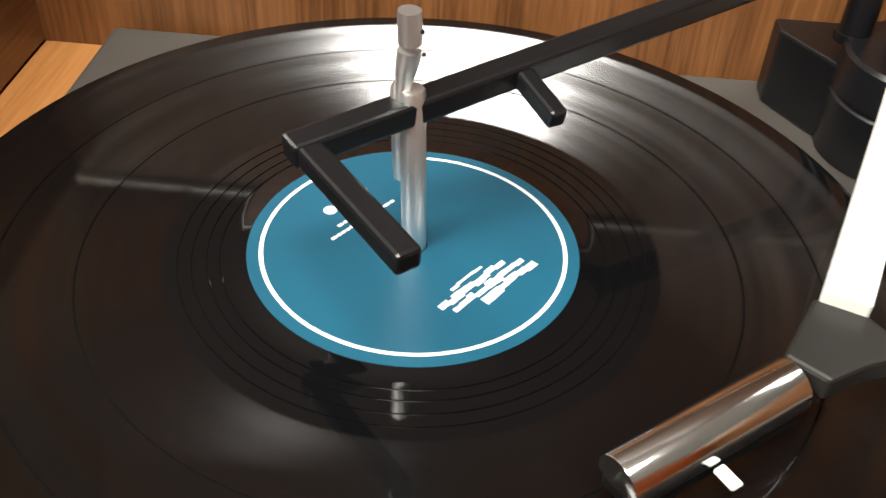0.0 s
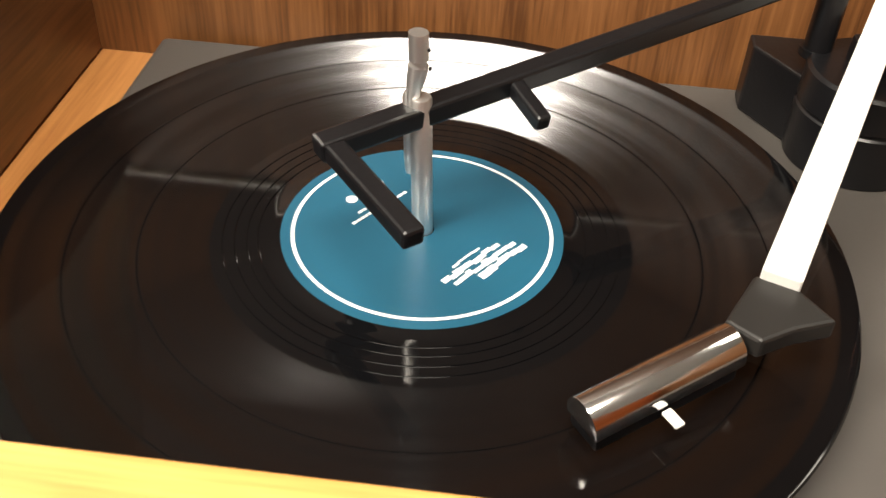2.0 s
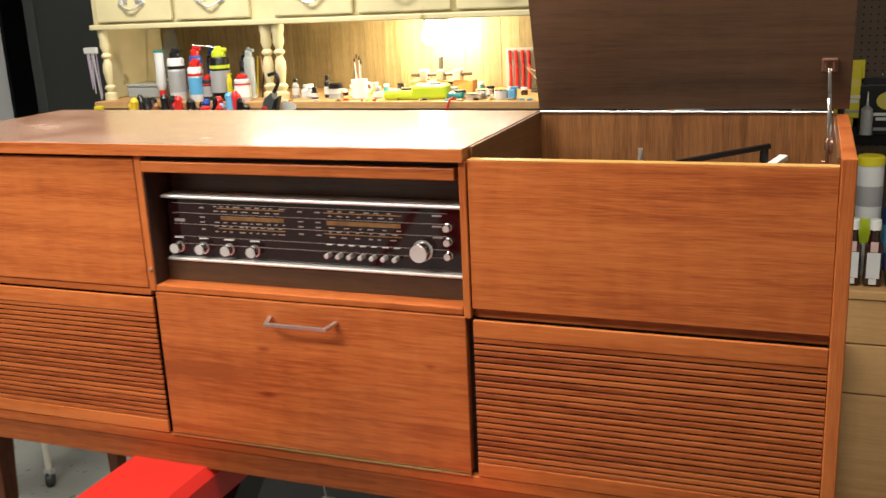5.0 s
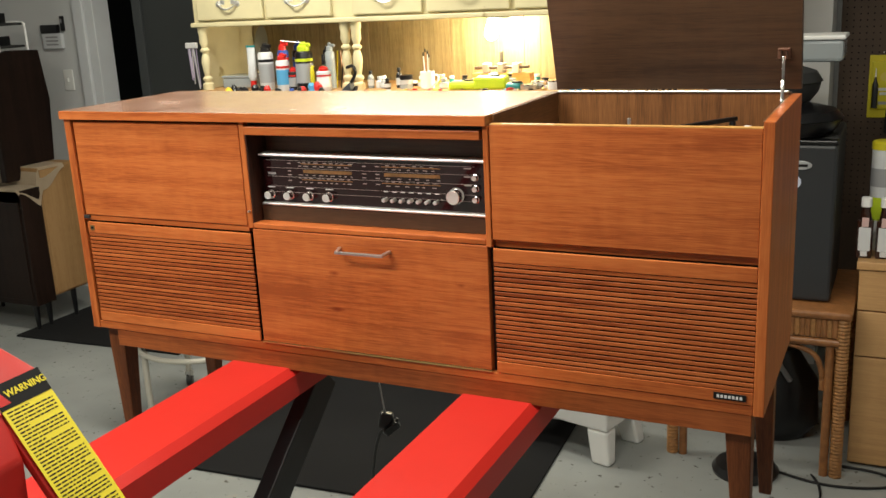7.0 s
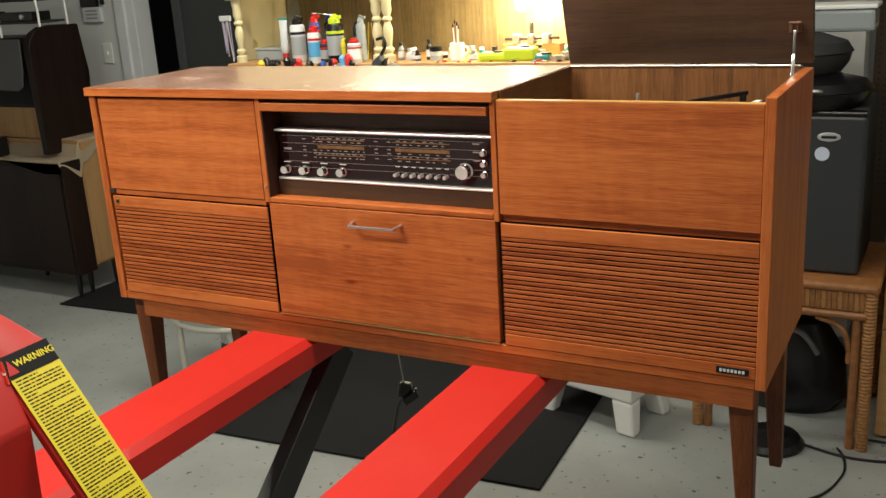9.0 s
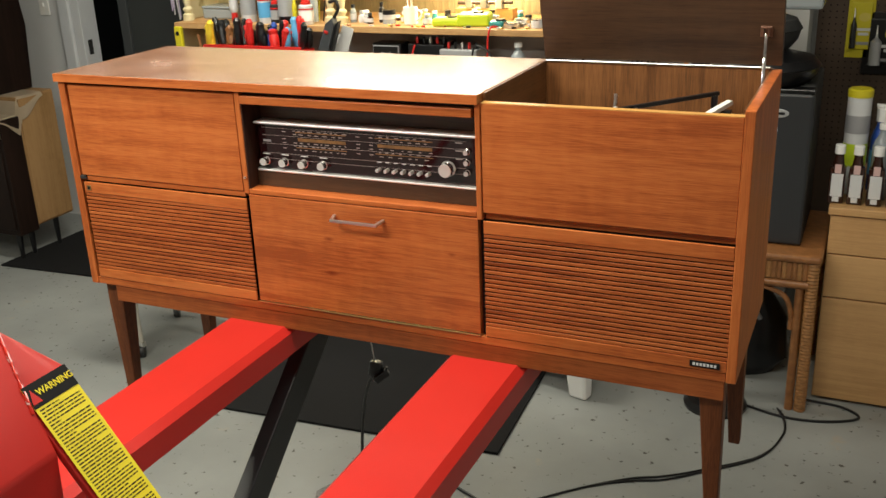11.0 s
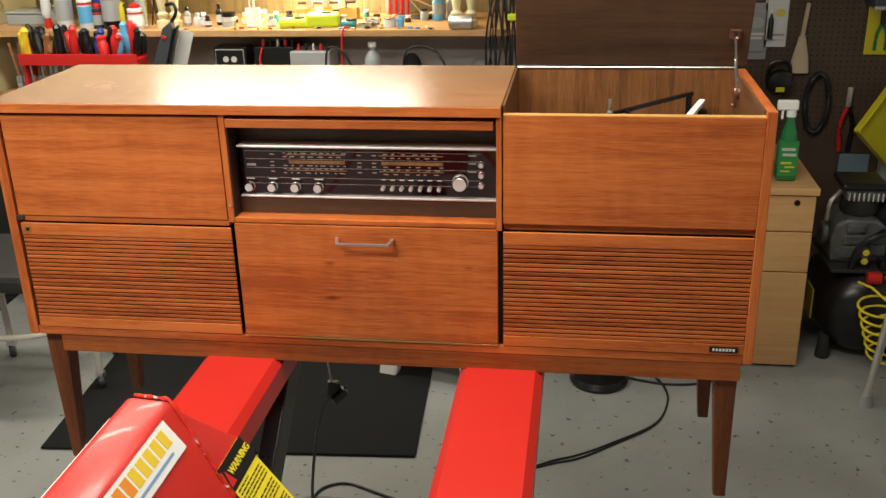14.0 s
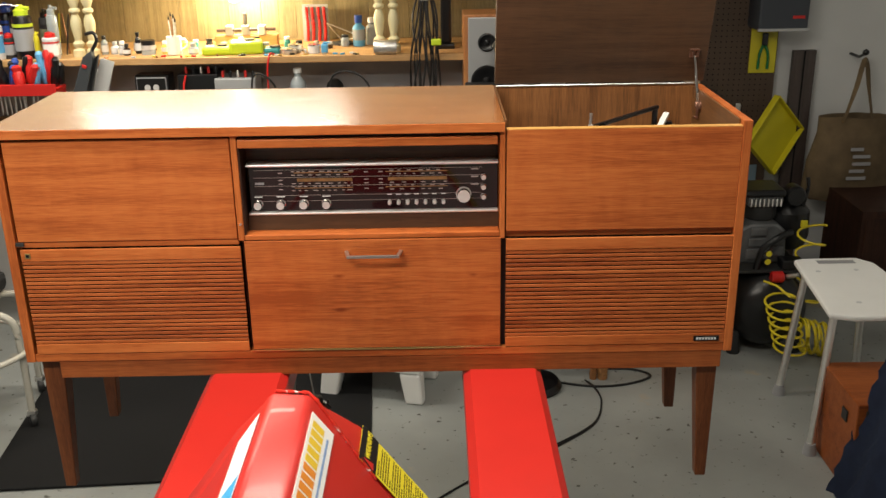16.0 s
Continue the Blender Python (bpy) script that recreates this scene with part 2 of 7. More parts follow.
# darker teak tone for the front apron and the speaker box
M_APRON = wood("darker_teak", (0.34, 0.098, 0.028), (0.265, 0.070, 0.019), (0.175, 0.042, 0.012), 0, rough=0.42, spec=0.24)
M_GAP = mat("grille_cloth", (0.006, 0.004, 0.003), rough=0.95, spec=0.1)
M_VINYL = vinyl_mat()
M_LABEL = mat("label_teal", (0.0095, 0.081, 0.137), rough=0.36, vary=0.06, vscale=30)
M_PRINT = mat("label_print", (0.82, 0.84, 0.84), rough=0.5)
M_BLACK = mat("black_plastic", (0.006, 0.006, 0.007), rough=0.30, vary=0.15, bump=0.05, bscale=400)
M_BLACK_M = mat("matt_black", (0.018, 0.018, 0.018), rough=0.7, vary=0.2)
M_DECK = mat("deck_grey", (0.070, 0.063, 0.057), rough=0.55, vary=0.06, vscale=20, bump=0.03, bscale=500)
M_CHROME = mat("chrome", (0.88, 0.87, 0.86), rough=0.15, metal=1.0, vary=0.05, vscale=60)
M_STEEL = mat("brushed_steel", (0.74, 0.72, 0.69), rough=0.40, metal=1.0, vary=0.12, vscale=90)
M_ALU = mat("aluminium", (0.86, 0.85, 0.83), rough=0.42, metal=1.0, vary=0.05, vscale=40)
M_KNOB = mat("satin_aluminium", (0.88, 0.87, 0.86), rough=0.34, metal=0.65, vary=0.06, vscale=50)
M_IVORY = mat("ivory_plastic", (0.80, 0.80, 0.77), rough=0.45)
M_WHITE = mat("white_plastic", (0.84, 0.84, 0.82), rough=0.38, vary=0.03, vscale=6)
M_RED = mat("red_enamel", (0.50, 0.019, 0.015), rough=0.38, coat=0.12, vary=0.06, vscale=5, bump=0.10, bscale=14, wear_or_glint=(0.36, 0.16, 0.13), wscale=9, wlow=0.705)
M_BLACKSTEEL = mat("black_steel", (0.010, 0.011, 0.013), rough=0.38, vary=0.2, vscale=12)
M_YELLOW = mat("warning_yellow", (0.80, 0.66, 0.03), rough=0.45, wear_or_glint=(0.25, 0.2, 0.06), wscale=30, wlow=0.70)
M_STICKER = mat("sticker_white", (0.82, 0.82, 0.80), rough=0.35)
M_ORANGE = mat("sticker_orange", (0.80, 0.27, 0.03), rough=0.4)
M_AMBER = mat("sticker_amber", (0.80, 0.55, 0.04), rough=0.4)
M_BLUE = mat("sticker_blue", (0.05, 0.35, 0.65), rough=0.35)
M_INK = mat("dark_ink", (0.008, 0.008, 0.008), rough=0.6, spec=0.2)
M_GREY_INK = mat("grey_ink", (0.30, 0.30, 0.31), rough=0.6)
M_GLASSY = mat("dial_glass", (0.020, 0.0055, 0.0065), rough=0.05, spec=0.6)
M_DIAL = mat("dial_scale_gold", (0.24, 0.125, 0.045), rough=0.4, vary=0.4, vscale=60)
M_DIALINE = mat("dial_print", (0.34, 0.30, 0.29), rough=0.5)
M_BRASS = mat("brass", (0.60, 0.46, 0.20), rough=0.35, metal=1.0)
M_RUBBER = mat("rubber_mat_black", (0.009, 0.009, 0.0095), rough=0.8, spec=0.2, vary=0.15, vscale=3, bump=0.2, bscale=260)
M_CORD = mat("black_cord", (0.010, 0.010, 0.011), rough=0.5)
M_CREAM = mat("cream_antiqued_paint", (0.62, 0.55, 0.33), rough=0.5, vary=0.10, vscale=7, wear_or_glint=(0.34, 0.26, 0.11), wscale=11, wlow=0.66, bump=0.1, bscale=30)
M_BEECH = wood("bench_board", (0.58, 0.36, 0.16), (0.50, 0.29, 0.12), (0.38, 0.20, 0.075), 0, rough=0.5)
M_MAPLE = wood("maple_laminate", (0.60, 0.355, 0.155), (0.56, 0.325, 0.138), (0.50, 0.28, 0.115), 0, rough=0.5, figure=2.0)
M_EBONY = wood("ebonised_wood", (0.020, 0.0105, 0.0075), (0.014, 0.0075, 0.0055), (0.008, 0.0045, 0.0035), 2, rough=0.42, spec=0.2)
M_WALNUT_SHADE = wood("walnut_and_gap_shade", (0.055, 0.024, 0.015), (0.038, 0.016, 0.010), (0.022, 0.010, 0.007), 2, rough=0.5, spec=0.2)
M_TAN = wood("tan_board", (0.36, 0.21, 0.09), (0.31, 0.175, 0.07), (0.25, 0.135, 0.05), 2, rough=0.6)
M_RATTAN = mat("rattan", (0.27, 0.112, 0.038), rough=0.38, vary=0.25, vscale=40, bump=0.4, bscale=120)
M_WRAP = mat("rattan_wrap", (0.34, 0.160, 0.055), rough=0.45, vary=0.28, vscale=90, bump=0.5, bscale=200)
M_FRIDGE = mat("fridge_charcoal", (0.022, 0.024, 0.027), rough=0.45, vary=0.05, vscale=4)
M_GREYWALL = mat("grey_wall_paint", (0.62, 0.63, 0.63), rough=0.8, vary=0.05, vscale=2.5, bump=0.15, bscale=120)
M_DARKPANEL = mat("charcoal_door_and_hall_dark", (0.030, 0.034, 0.034), rough=0.6, vary=0.1, vscale=3)
M_CEIL = mat("ceiling_white", (0.48, 0.48, 0.47), rough=0.9, vary=0.04, vscale=3)
M_TRIM = mat("white_trim", (0.62, 0.64, 0.66), rough=0.5, vary=0.04, vscale=6)
M_PEG = mat("brown_hardboard", (0.070, 0.044, 0.028), rough=0.7, vary=0.15, vscale=8)
M_HOLE = mat("peg_hole", (0.004, 0.003, 0.003), rough=1.0)
M_CANVAS = mat("khaki_canvas", (0.125, 0.086, 0.046), rough=0.9, vary=0.3, vscale=10, bump=0.5, bscale=500)
M_BLANKET = mat("navy_moving_blanket", (0.020, 0.032, 0.075), rough=0.9, vary=0.2, vscale=14, bump=0.5, bscale=300)
M_CLOTH = mat("unbleached_cloth", (0.52, 0.42, 0.30), rough=0.95, vary=0.08, vscale=8, bump=0.4, bscale=300)
M_HOSE = mat("yellow_hose", (0.72, 0.58, 0.03), rough=0.35)
M_LIME = mat("lime_plastic", (0.52, 0.66, 0.03), rough=0.4, vary=0.05)
M_YEL2 = mat("yellow_plastic", (0.60, 0.52, 0.02), rough=0.45, vary=0.06)
M_TEALP = mat("teal_plastic", (0.02, 0.22, 0.22), rough=0.4)
M_BLUEP = mat("blue_plastic", (0.02, 0.07, 0.33), rough=0.35)
M_SKY = mat("light_blue_plastic", (0.10, 0.36, 0.62), rough=0.35)
M_REDP = mat("red_plastic", (0.55, 0.018, 0.015), rough=0.35)
M_GREENP = mat("green_liquid_bottle", (0.015, 0.17, 0.05), rough=0.2, spec=0.6)
M_AMBERGLASS = mat("amber_bottle", (0.030, 0.010, 0.006), rough=0.12, spec=0.6)
M_CLEAR = mat("cloudy_clear_plastic", (0.45, 0.50, 0.52), rough=0.18, trans=0.35)
M_SILVER = mat("silver_paint", (0.42, 0.43, 0.44), rough=0.35, metal=0.3)
M_LABELW = mat("paper_label", (0.62, 0.63, 0.64), rough=0.6)
M_LABELY = mat("paper_label_yellow", (0.62, 0.52, 0.10), rough=0.6)
M_LABELP = mat("paper_label_pink", (0.62, 0.42, 0.40), rough=0.6)
M_PAPER = mat("white_paper", (0.48, 0.48, 0.47), rough=0.8)
M_BULB = mat("bulb_glow", (0.9, 0.8, 0.6), rough=0.5, emit=(1.0, 0.88, 0.62), power=110)
M_LILAC = mat("lilac_strips", (0.42, 0.34, 0.50), rough=0.8)
M_CASTER = mat("caster_rubber", (0.02, 0.02, 0.02), rough=0.5)
M_CREAMTUBE = mat("cream_tube", (0.46, 0.44, 0.38), rough=0.4)
M_LID2 = mat("dark_grey_mesh", (0.06, 0.06, 0.062), rough=0.7)


def concrete():
    m = mat("painted_concrete", (0.26, 0.272, 0.262), rough=0.55, vary=0.17, vscale=2.3, bump=0.12, bscale=40, wear_or_glint=(0.34, 0.30, 0.24), wscale=4.5, wlow=0.67)
    nt = m.node_tree
    b = nt.nodes["Principled BSDF"]
    tc = nt.nodes.new("ShaderNodeTexCoord")
    n = nt.nodes.new("ShaderNodeTexNoise")
    n.inputs["Scale"].default_value, n.inputs["Detail"].default_value = 38, 5
    nt.links.new(tc.outputs["Object"], n.inputs["Vector"])
    r = nt.nodes.new("ShaderNodeValToRGB")
    r.color_ramp.elements[0].position, r.color_ramp.elements[1].position = 0.30, 0.355
    r.color_ramp.elements[0].color, r.color_ramp.elements[1].color = (0.22, 0.20, 0.18, 1), (1, 1, 1, 1)
    nt.links.new(n.outputs["Fac"], r.inputs["Fac"])
    mx = nt.nodes.new("ShaderNodeMix")
    mx.data_type, mx.blend_type = "RGBA", "MULTIPLY"
    mx.inputs["Factor"].default_value = 1.0
    old = b.inputs["Base Color"].links[0].from_socket
    nt.links.new(old, mx.inputs["A"])
    nt.links.new(r.outputs["Color"], mx.inputs["B"])
    nt.links.new(mx.outputs["Result"], b.inputs["Base Color"])
    return m


def panelling():
    """Vertical tongue-and-groove sheet, yellow-green stain."""
    m = wood("hutch_back_panel", (0.30, 0.235, 0.120), (0.235, 0.18, 0.088), (0.16, 0.12, 0.055), 2, rough=0.55, figure=1.6)
    return m


M_CONCRETE = concrete()
M_PANEL = panelling()


# ---------------------------------------------------------------- mesh helpers
def bm_new():
    return bmesh.new()


def box(bm, x0, x1, y0, y1, z0, z1, bev=0.0, seg=2, m=None):
    made = bmesh.ops.create_cube(bm, size=1.0)["verts"]
    for v in made:
        v.co = Vector(((x0 + x1) / 2 + v.co.x * (x1 - x0), (y0 + y1) / 2 + v.co.y * (y1 - y0), (z0 + z1) / 2 + v.co.z * (z1 - z0)))
    if bev > 0:
        edges = list({e for v in made for e in v.link_edges})
        out = bmesh.ops.bevel(bm, geom=edges, offset=bev, segments=seg, profile=0.5, affect="EDGES")
        made = [v for v in out["verts"]]
        if m is not None:
            seen, todo = set(), list(made)
            while todo:
                v = todo.pop()
                if v in seen:
                    continue
                seen.add(v)
                todo += [e.other_vert(v) for e in v.link_edges]
            made = list(seen)
    if m is not None:
        bmesh.ops.transform(bm, matrix=m, verts=made)
    return bm


def lathe(bm, profile, seg=24, m=None, cap=True):
    """Turns (radius, height) pairs about z."""
    rings = []
    for r, z in profile:
        rings.append([bm.verts.new((r * math.cos(2 * math.pi * k / seg), r * math.sin(2 * math.pi * k / seg), z)) for k in range(seg)])
    for a, b in zip(rings, rings[1:]):
        for k in range(seg):
            bm.faces.new((a[k], a[(k + 1) % seg], b[(k + 1) % seg], b[k]))
    if cap:
        bm.faces.new(list(reversed(rings[0])))
        bm.faces.new(rings[-1])
    verts = [v for ring in rings for v in ring]
    if m is not None:
        bmesh.ops.transform(bm, matrix=m, verts=verts)
    return bm


def tube(bm, pts, r, seg=10, closed=False, flat=1.0):
    pts = [Vector(p) for p in pts]
    rings = []
    n = len(pts)
    up = Vector((0, 0, 1))
    for i, p in enumerate(pts):
        a = pts[i - 1] if (i > 0 or closed) else p
        c = pts[(i + 1) % n] if (i < n - 1 or closed) else p
        d = (c - a).normalized()
        side = d.cross(up)
        if side.length < 0.05:
            side = d.cross(Vector((0, 1, 0)))
        side.normalize()
        nor = side.cross(d).normalized()
        rr = r[i] if isinstance(r, (list, tuple)) else r
        rings.append([bm.verts.new(p + rr * (math.cos(2 * math.pi * k / seg) * side + flat * math.sin(2 * math.pi * k / seg) * nor)) for k in range(seg)])
    pairs = list(zip(rings, rings[1:])) + ([(rings[-1], rings[0])] if closed else [])
    for a, b in pairs:
        for k in range(seg):
            bm.faces.new((a[k], a[(k + 1) % seg], b[(k + 1) % seg], b[k]))
    if not closed:
        bm.faces.new(list(reversed(rings[0])))
        bm.faces.new(rings[-1])
    return bm


def smooth_path(pts, n=8):
    """Catmull-Rom through the points."""
    pts = [Vector(p) for p in pts]
    out = []
    for i in range(len(pts) - 1):
        p0, p1, p2, p3 = pts[max(i - 1, 0)], pts[i], pts[i + 1], pts[min(i + 2, len(pts) - 1)]
        for k in range(n):
            t = k / n
            out.append(0.5 * ((2 * p1) + (p2 - p0) * t + (2 * p0 - 5 * p1 + 4 * p2 - p3) * t * t + (3 * p1 - p0 - 3 * p2 + p3) * t ** 3))
    return out + [pts[-1]]


def prism(bm, poly, d0, d1, plane="xz", bev=0.0):
    """Extrudes a polygon: 'xz' along y, 'xy' along z, 'yz' along x."""
    def at(p, d):
        return {"xz": (p[0], d, p[1]), "xy": (p[0], p[1], d), "yz": (d, p[0], p[1])}[plane]
    a = [bm.verts.new(at(p, d0)) for p in poly]
    b = [bm.verts.new(at(p, d1)) for p in poly]
    faces = [bm.faces.new(a), bm.faces.new(list(reversed(b)))]
    for i in range(len(poly)):
        j = (i + 1) % len(poly)
        faces.append(bm.faces.new((a[j], a[i], b[i], b[j])))
    bmesh.ops.recalc_face_normals(bm, faces=faces)
    if bev > 0:
        bmesh.ops.bevel(bm, geom=list({e for f in faces for e in f.edges}), offset=bev, segments=2, profile=0.5, affect="EDGES")
    return bm


def part(name, bm, material, parent=None, label="", smooth=False, origin=None):
    me = bpy.data.meshes.new(name)
    bmesh.ops.recalc_face_normals(bm, faces=bm.faces[:])
    if smooth:
        for f in bm.faces:
            f.smooth = True
        for e in bm.edges:
            if len(e.link_faces) == 2 and e.calc_face_angle(0) > 0.6:
                e.smooth = False
    bm.to_mesh(me)
    bm.free()
    me.materials.append(material)
    ob = new(name, me)
    if parent is not None:
        ob.parent = parent
    if label:
        tagged(ob, label)
    return ob


def thing(name, label, category, loc=(0, 0, 0), rz=0.0, group="", kind=""):
    ob = new(name)
    ob.empty_display_size = 0.05
    ob.matrix_basis = pose(*loc, 0, 0, rz)
    return tagged(ob, label, category, group, kind)


def setting(name, bm, material, label="", parent=None):
    ob = part(name, bm, material, parent, smooth=False)
    return tagged(ob, label, "", "", "structure")


def text(name, body, size, m, material, parent, depth=0.0003, bold=0.0):
    cu = bpy.data.curves.new(name, "FONT")
    cu.offset = bold
    cu.body, cu.size, cu.extrude, cu.align_x, cu.align_y = body, size, depth, "CENTER", "CENTER"
    tmp = bpy.data.objects.new(name + "_tmp", cu)
    scene.collection.objects.link(tmp)
    bpy.context.view_layer.update()
    me = bpy.data.meshes.new_from_object(tmp.evaluated_get(bpy.context.evaluated_depsgraph_get()))
    bpy.data.objects.remove(tmp)
    bpy.data.curves.remove(cu)
    me.materials.clear()
    me.materials.append(material)
    ob = new(name, me)
    ob.parent = parent
    ob.matrix_basis = m
    return ob


def beam(bm, p, q, w, h, ext0=0.0, ext1=0.0, bev=0.0012):
    d = (q - p)
    L = d.length
    m = Matrix.Translation(p) @ d.to_track_quat("X", "Z").to_matrix().to_4x4()
    return box(bm, -ext0, L + ext1, -w / 2, w / 2, -h / 2, h / 2, bev, 2, m)
# ---------------------------------------------------------------- the room
WX0, WX1, WY0, WY1, WZ = -3.6, 3.3, -3.4, 2.86, 2.45
setting("floor", box(bm_new(), WX0, WX1, WY0, WY1 + 1.2, -0.08, 0.0), M_CONCRETE, "grey painted concrete floor with chips and stains")
setting("ceiling", box(bm_new(), WX0, WX1, WY0, WY1 + 1.2, WZ, WZ + 0.08), M_CEIL, "plain pale basement ceiling")
setting("wall_north", box(bm_new(), 1.22, WX1, WY1, WY1 + 0.1, 0, WZ), M_GREYWALL, "grey painted wall behind the pegboard")
bm = bm_new()
box(bm, -1.39, 1.22, 2.60, 2.70, 0, WZ)
box(bm, 1.22, 1.32, 2.60, WY1, 0, WZ)
setting("wall_bench", bm, M_GREYWALL, "grey painted wall behind the hutch")
bm = bm_new()
box(bm, WX0, -2.52, 2.55, 2.65, 0, WZ)
box(bm, -2.52, -1.39, 2.55, 2.65, 2.08, WZ)
setting("wall_door_side", bm, M_GREYWALL, "grey painted wall beside the doorway")
setting("wall_west", box(bm_new(), WX0 - 0.1, WX0, WY0, 2.65, 0, WZ), M_GREYWALL, "grey painted side wall")
setting("wall_east", box(bm_new(), WX1, WX1 + 0.1, WY0, WY1 + 0.1, 0, WZ), M_GREYWALL, "grey painted side wall")
setting("wall_south", box(bm_new(), WX0 - 0.1, WX1 + 0.1, WY0 - 0.1, WY0, 0, WZ), M_GREYWALL, "grey painted wall")
# charcoal colour here paints in the darkness of the unlit room
setting("wall_hall", box(bm_new(), WX0, 1.22, 3.9, 4.0, 0, WZ), M_DARKPANEL, "wall of the room beyond, its unlit dark put into the colour")

door = thing("door_1", "charcoal flush door standing open beside the dark doorway", "door", (-2.07, 2.58, 0), kind="structure")
part("door_leaf", box(bm_new(), 0, 0.70, -0.02, 0.02, 0.01, 2.05, 0.003), M_DARKPANEL, door)
part("door_stop", box(bm_new(), -0.06, -0.003, -0.03, 0.03, 0.0, 2.07, 0.003), mat("dark_frame", (0.05, 0.055, 0.058), rough=0.5), door)
fr = thing("door_frame", "white painted door casing", "door frame", (-2.46, 2.53, 0), kind="structure")
part("casing", box(bm_new(), -0.06, 0.01, -0.015, 0.018, 0, 2.10, 0.004), M_TRIM, fr)
part("casing", box(bm_new(), 0.012, 0.075, 0.0, 0.12, 0, 2.10, 0.004), M_TRIM, fr)
part("latch_plate", box(bm_new(), 0.0752, 0.079, 0.03, 0.06, 0.95, 1.03, 0.001), M_BLACK_M, fr)

# pegboard: one sheet with rows of drilled holes
peg = thing("pegboard", "brown hardboard pegboard full of drilled holes", "pegboard", (1.34, 2.80, 0.02), kind="structure")
part("sheet", box(bm_new(), 0, 1.10, 0, 0.05, 0.0, 2.2), M_PEG, peg)
hole_bm = bm_new()
for i in range(42):
    for j in range(60):
        x, z = 0.02 + i * 0.0254, 0.60 + j * 0.0254
        ring = [hole_bm.verts.new((x + 0.0034 * math.cos(a), -0.0006, z + 0.0034 * math.sin(a))) for a in [k * math.pi / 3 for k in range(6)]]
        hole_bm.faces.new(ring)
tagged(part("holes", hole_bm, M_HOLE, peg), kind="stuff")

mat1 = thing("rubber_mat", "black rubber floor mat under the console", "floor mat", (0, 0, 0), kind="structure")
bm = bm_new()
prism(bm, [(-0.66, 0.905), (0.60, 0.985), (0.545, 2.02), (-0.74, 1.95)], 0.001, 0.011, "xy", 0.003)
part("sheet", bm, M_RUBBER, mat1)
mat2 = thing("rubber_mat", "black rubber floor mat near the doorway", "floor mat", (0, 0, 0), kind="structure")
bm = bm_new()
prism(bm, [(-2.42, 1.74), (-1.42, 1.80), (-1.46, 2.50), (-2.40, 2.46)], 0.001, 0.011, "xy", 0.003)
part("sheet", bm, M_RUBBER, mat2)

grit = mat("grit_patch", (0.16, 0.155, 0.15), rough=0.9, vary=0.45, vscale=90, bump=0.4, bscale=150)
pt = thing("floor_patch", "dark gritty patch worn into the painted floor", "floor patch", (0, 0, 0), kind="structure")
rng = random.Random(77)
ring = [(0.36 + 0.20 * math.cos(t) * (1 + 0.15 * rng.random()), 0.60 + 0.13 * math.sin(t) * (1 + 0.2 * rng.random())) for t in [k * math.pi / 14 for k in range(28)]]
part("patch", prism(bm_new(), ring, 0.0004, 0.0018, "xy"), grit, pt)

# ---------------------------------------------------------------- the console
CZ = 0.600
con = thing("stereo_console", "long teak stereo console with open lid, raised on red forks", "stereo cabinet", (0, 0, CZ))


def cbox(name, x0, x1, y0, y1, z0, z1, material, bev=0.0015, parent=None, label=""):
    """A console part from world heights."""
    return part(name, box(bm_new(), x0, x1, y0, y1, z0 - CZ, z1 - CZ, bev), material, parent or con, label)


D = 0.372
cbox("side_panel", 0.0, 0.018, -0.002, D, 0.917, 1.3785, M_TEAK_V)
cbox("side_panel", 1.4115, 1.4285, -0.002, D, 0.917, 1.392, M_TEAK_V)
cbox("top_panel", -0.005, 0.9655, -0.006, D, 1.379, 1.3965, M_TOP, 0.0012, label="glossy teak top")
cbox("top_edge", -0.0045, 0.965, -0.0085, -0.0062, 1.3794, 1.3960, M_TEAK, 0.0004)
cbox("bottom_panel", 0.0185, 1.411, 0.0, D, 0.917, 0.9335, M_TEAK)
cbox("back_panel", 0.0185, 0.962, D - 0.008, D, 0.934, 1.3785, M_WALNUT_SHADE)
cbox("divider", 0.4505, 0.4625, -0.001, D - 0.01, 1.1705, 1.3785, M_TEAK_V)
# lower halves of the teak dividers, the gaps' shade put into their dark colour
cbox("lower_divider", 0.4525, 0.4600, 0.016, D - 0.01, 0.934, 1.170, M_WALNUT_SHADE)
cbox("lower_divider", 0.9572, 0.9665, 0.022, D - 0.01, 0.934, 1.1665, M_WALNUT_SHADE)
cbox("divider", 0.9565, 0.9665, -0.001, D - 0.01, 1.1670, 1.3785, M_TEAK_V, label="darker divider wall of the record bay")
# record bay
cbox("bay_wall", 0.9667, 0.9705, 0.0175, 0.3575, 1.2575, 1.3955, M_INNER_Y, 0.0005)
cbox("bay_wall", 1.4075, 1.4112, 0.0175, 0.3575, 1.2575, 1.390, M_INNER_Y, 0.0005)
cbox("bay_back", 0.9667, 1.4112, 0.3578, D, 0.934, 1.3945, M_INNER, 0.0008, label="inner back with upright brown veneer")
cbox("bay_shelf", 0.9708, 1.4072, 0.0178, 0.3575, 1.240, 1.257, M_SHELF, 0.0005, label="light veneered motor board")
cbox("front_panel", 0.9690, 1.4110, 0.0, 0.0168, 1.1815, 1.3805, M_TEAK, 0.0008)
cbox("panel_edge", 0.9692, 1.4108, 0.0002, 0.0166, 1.3807, 1.3822, M_EDGE, 0.0003, label="pale raw top edge")
cbox("shadow_rail", 0.9690, 1.4110, 0.011, 0.30, 1.1665, 1.180, M_TEAK, 0.0005)
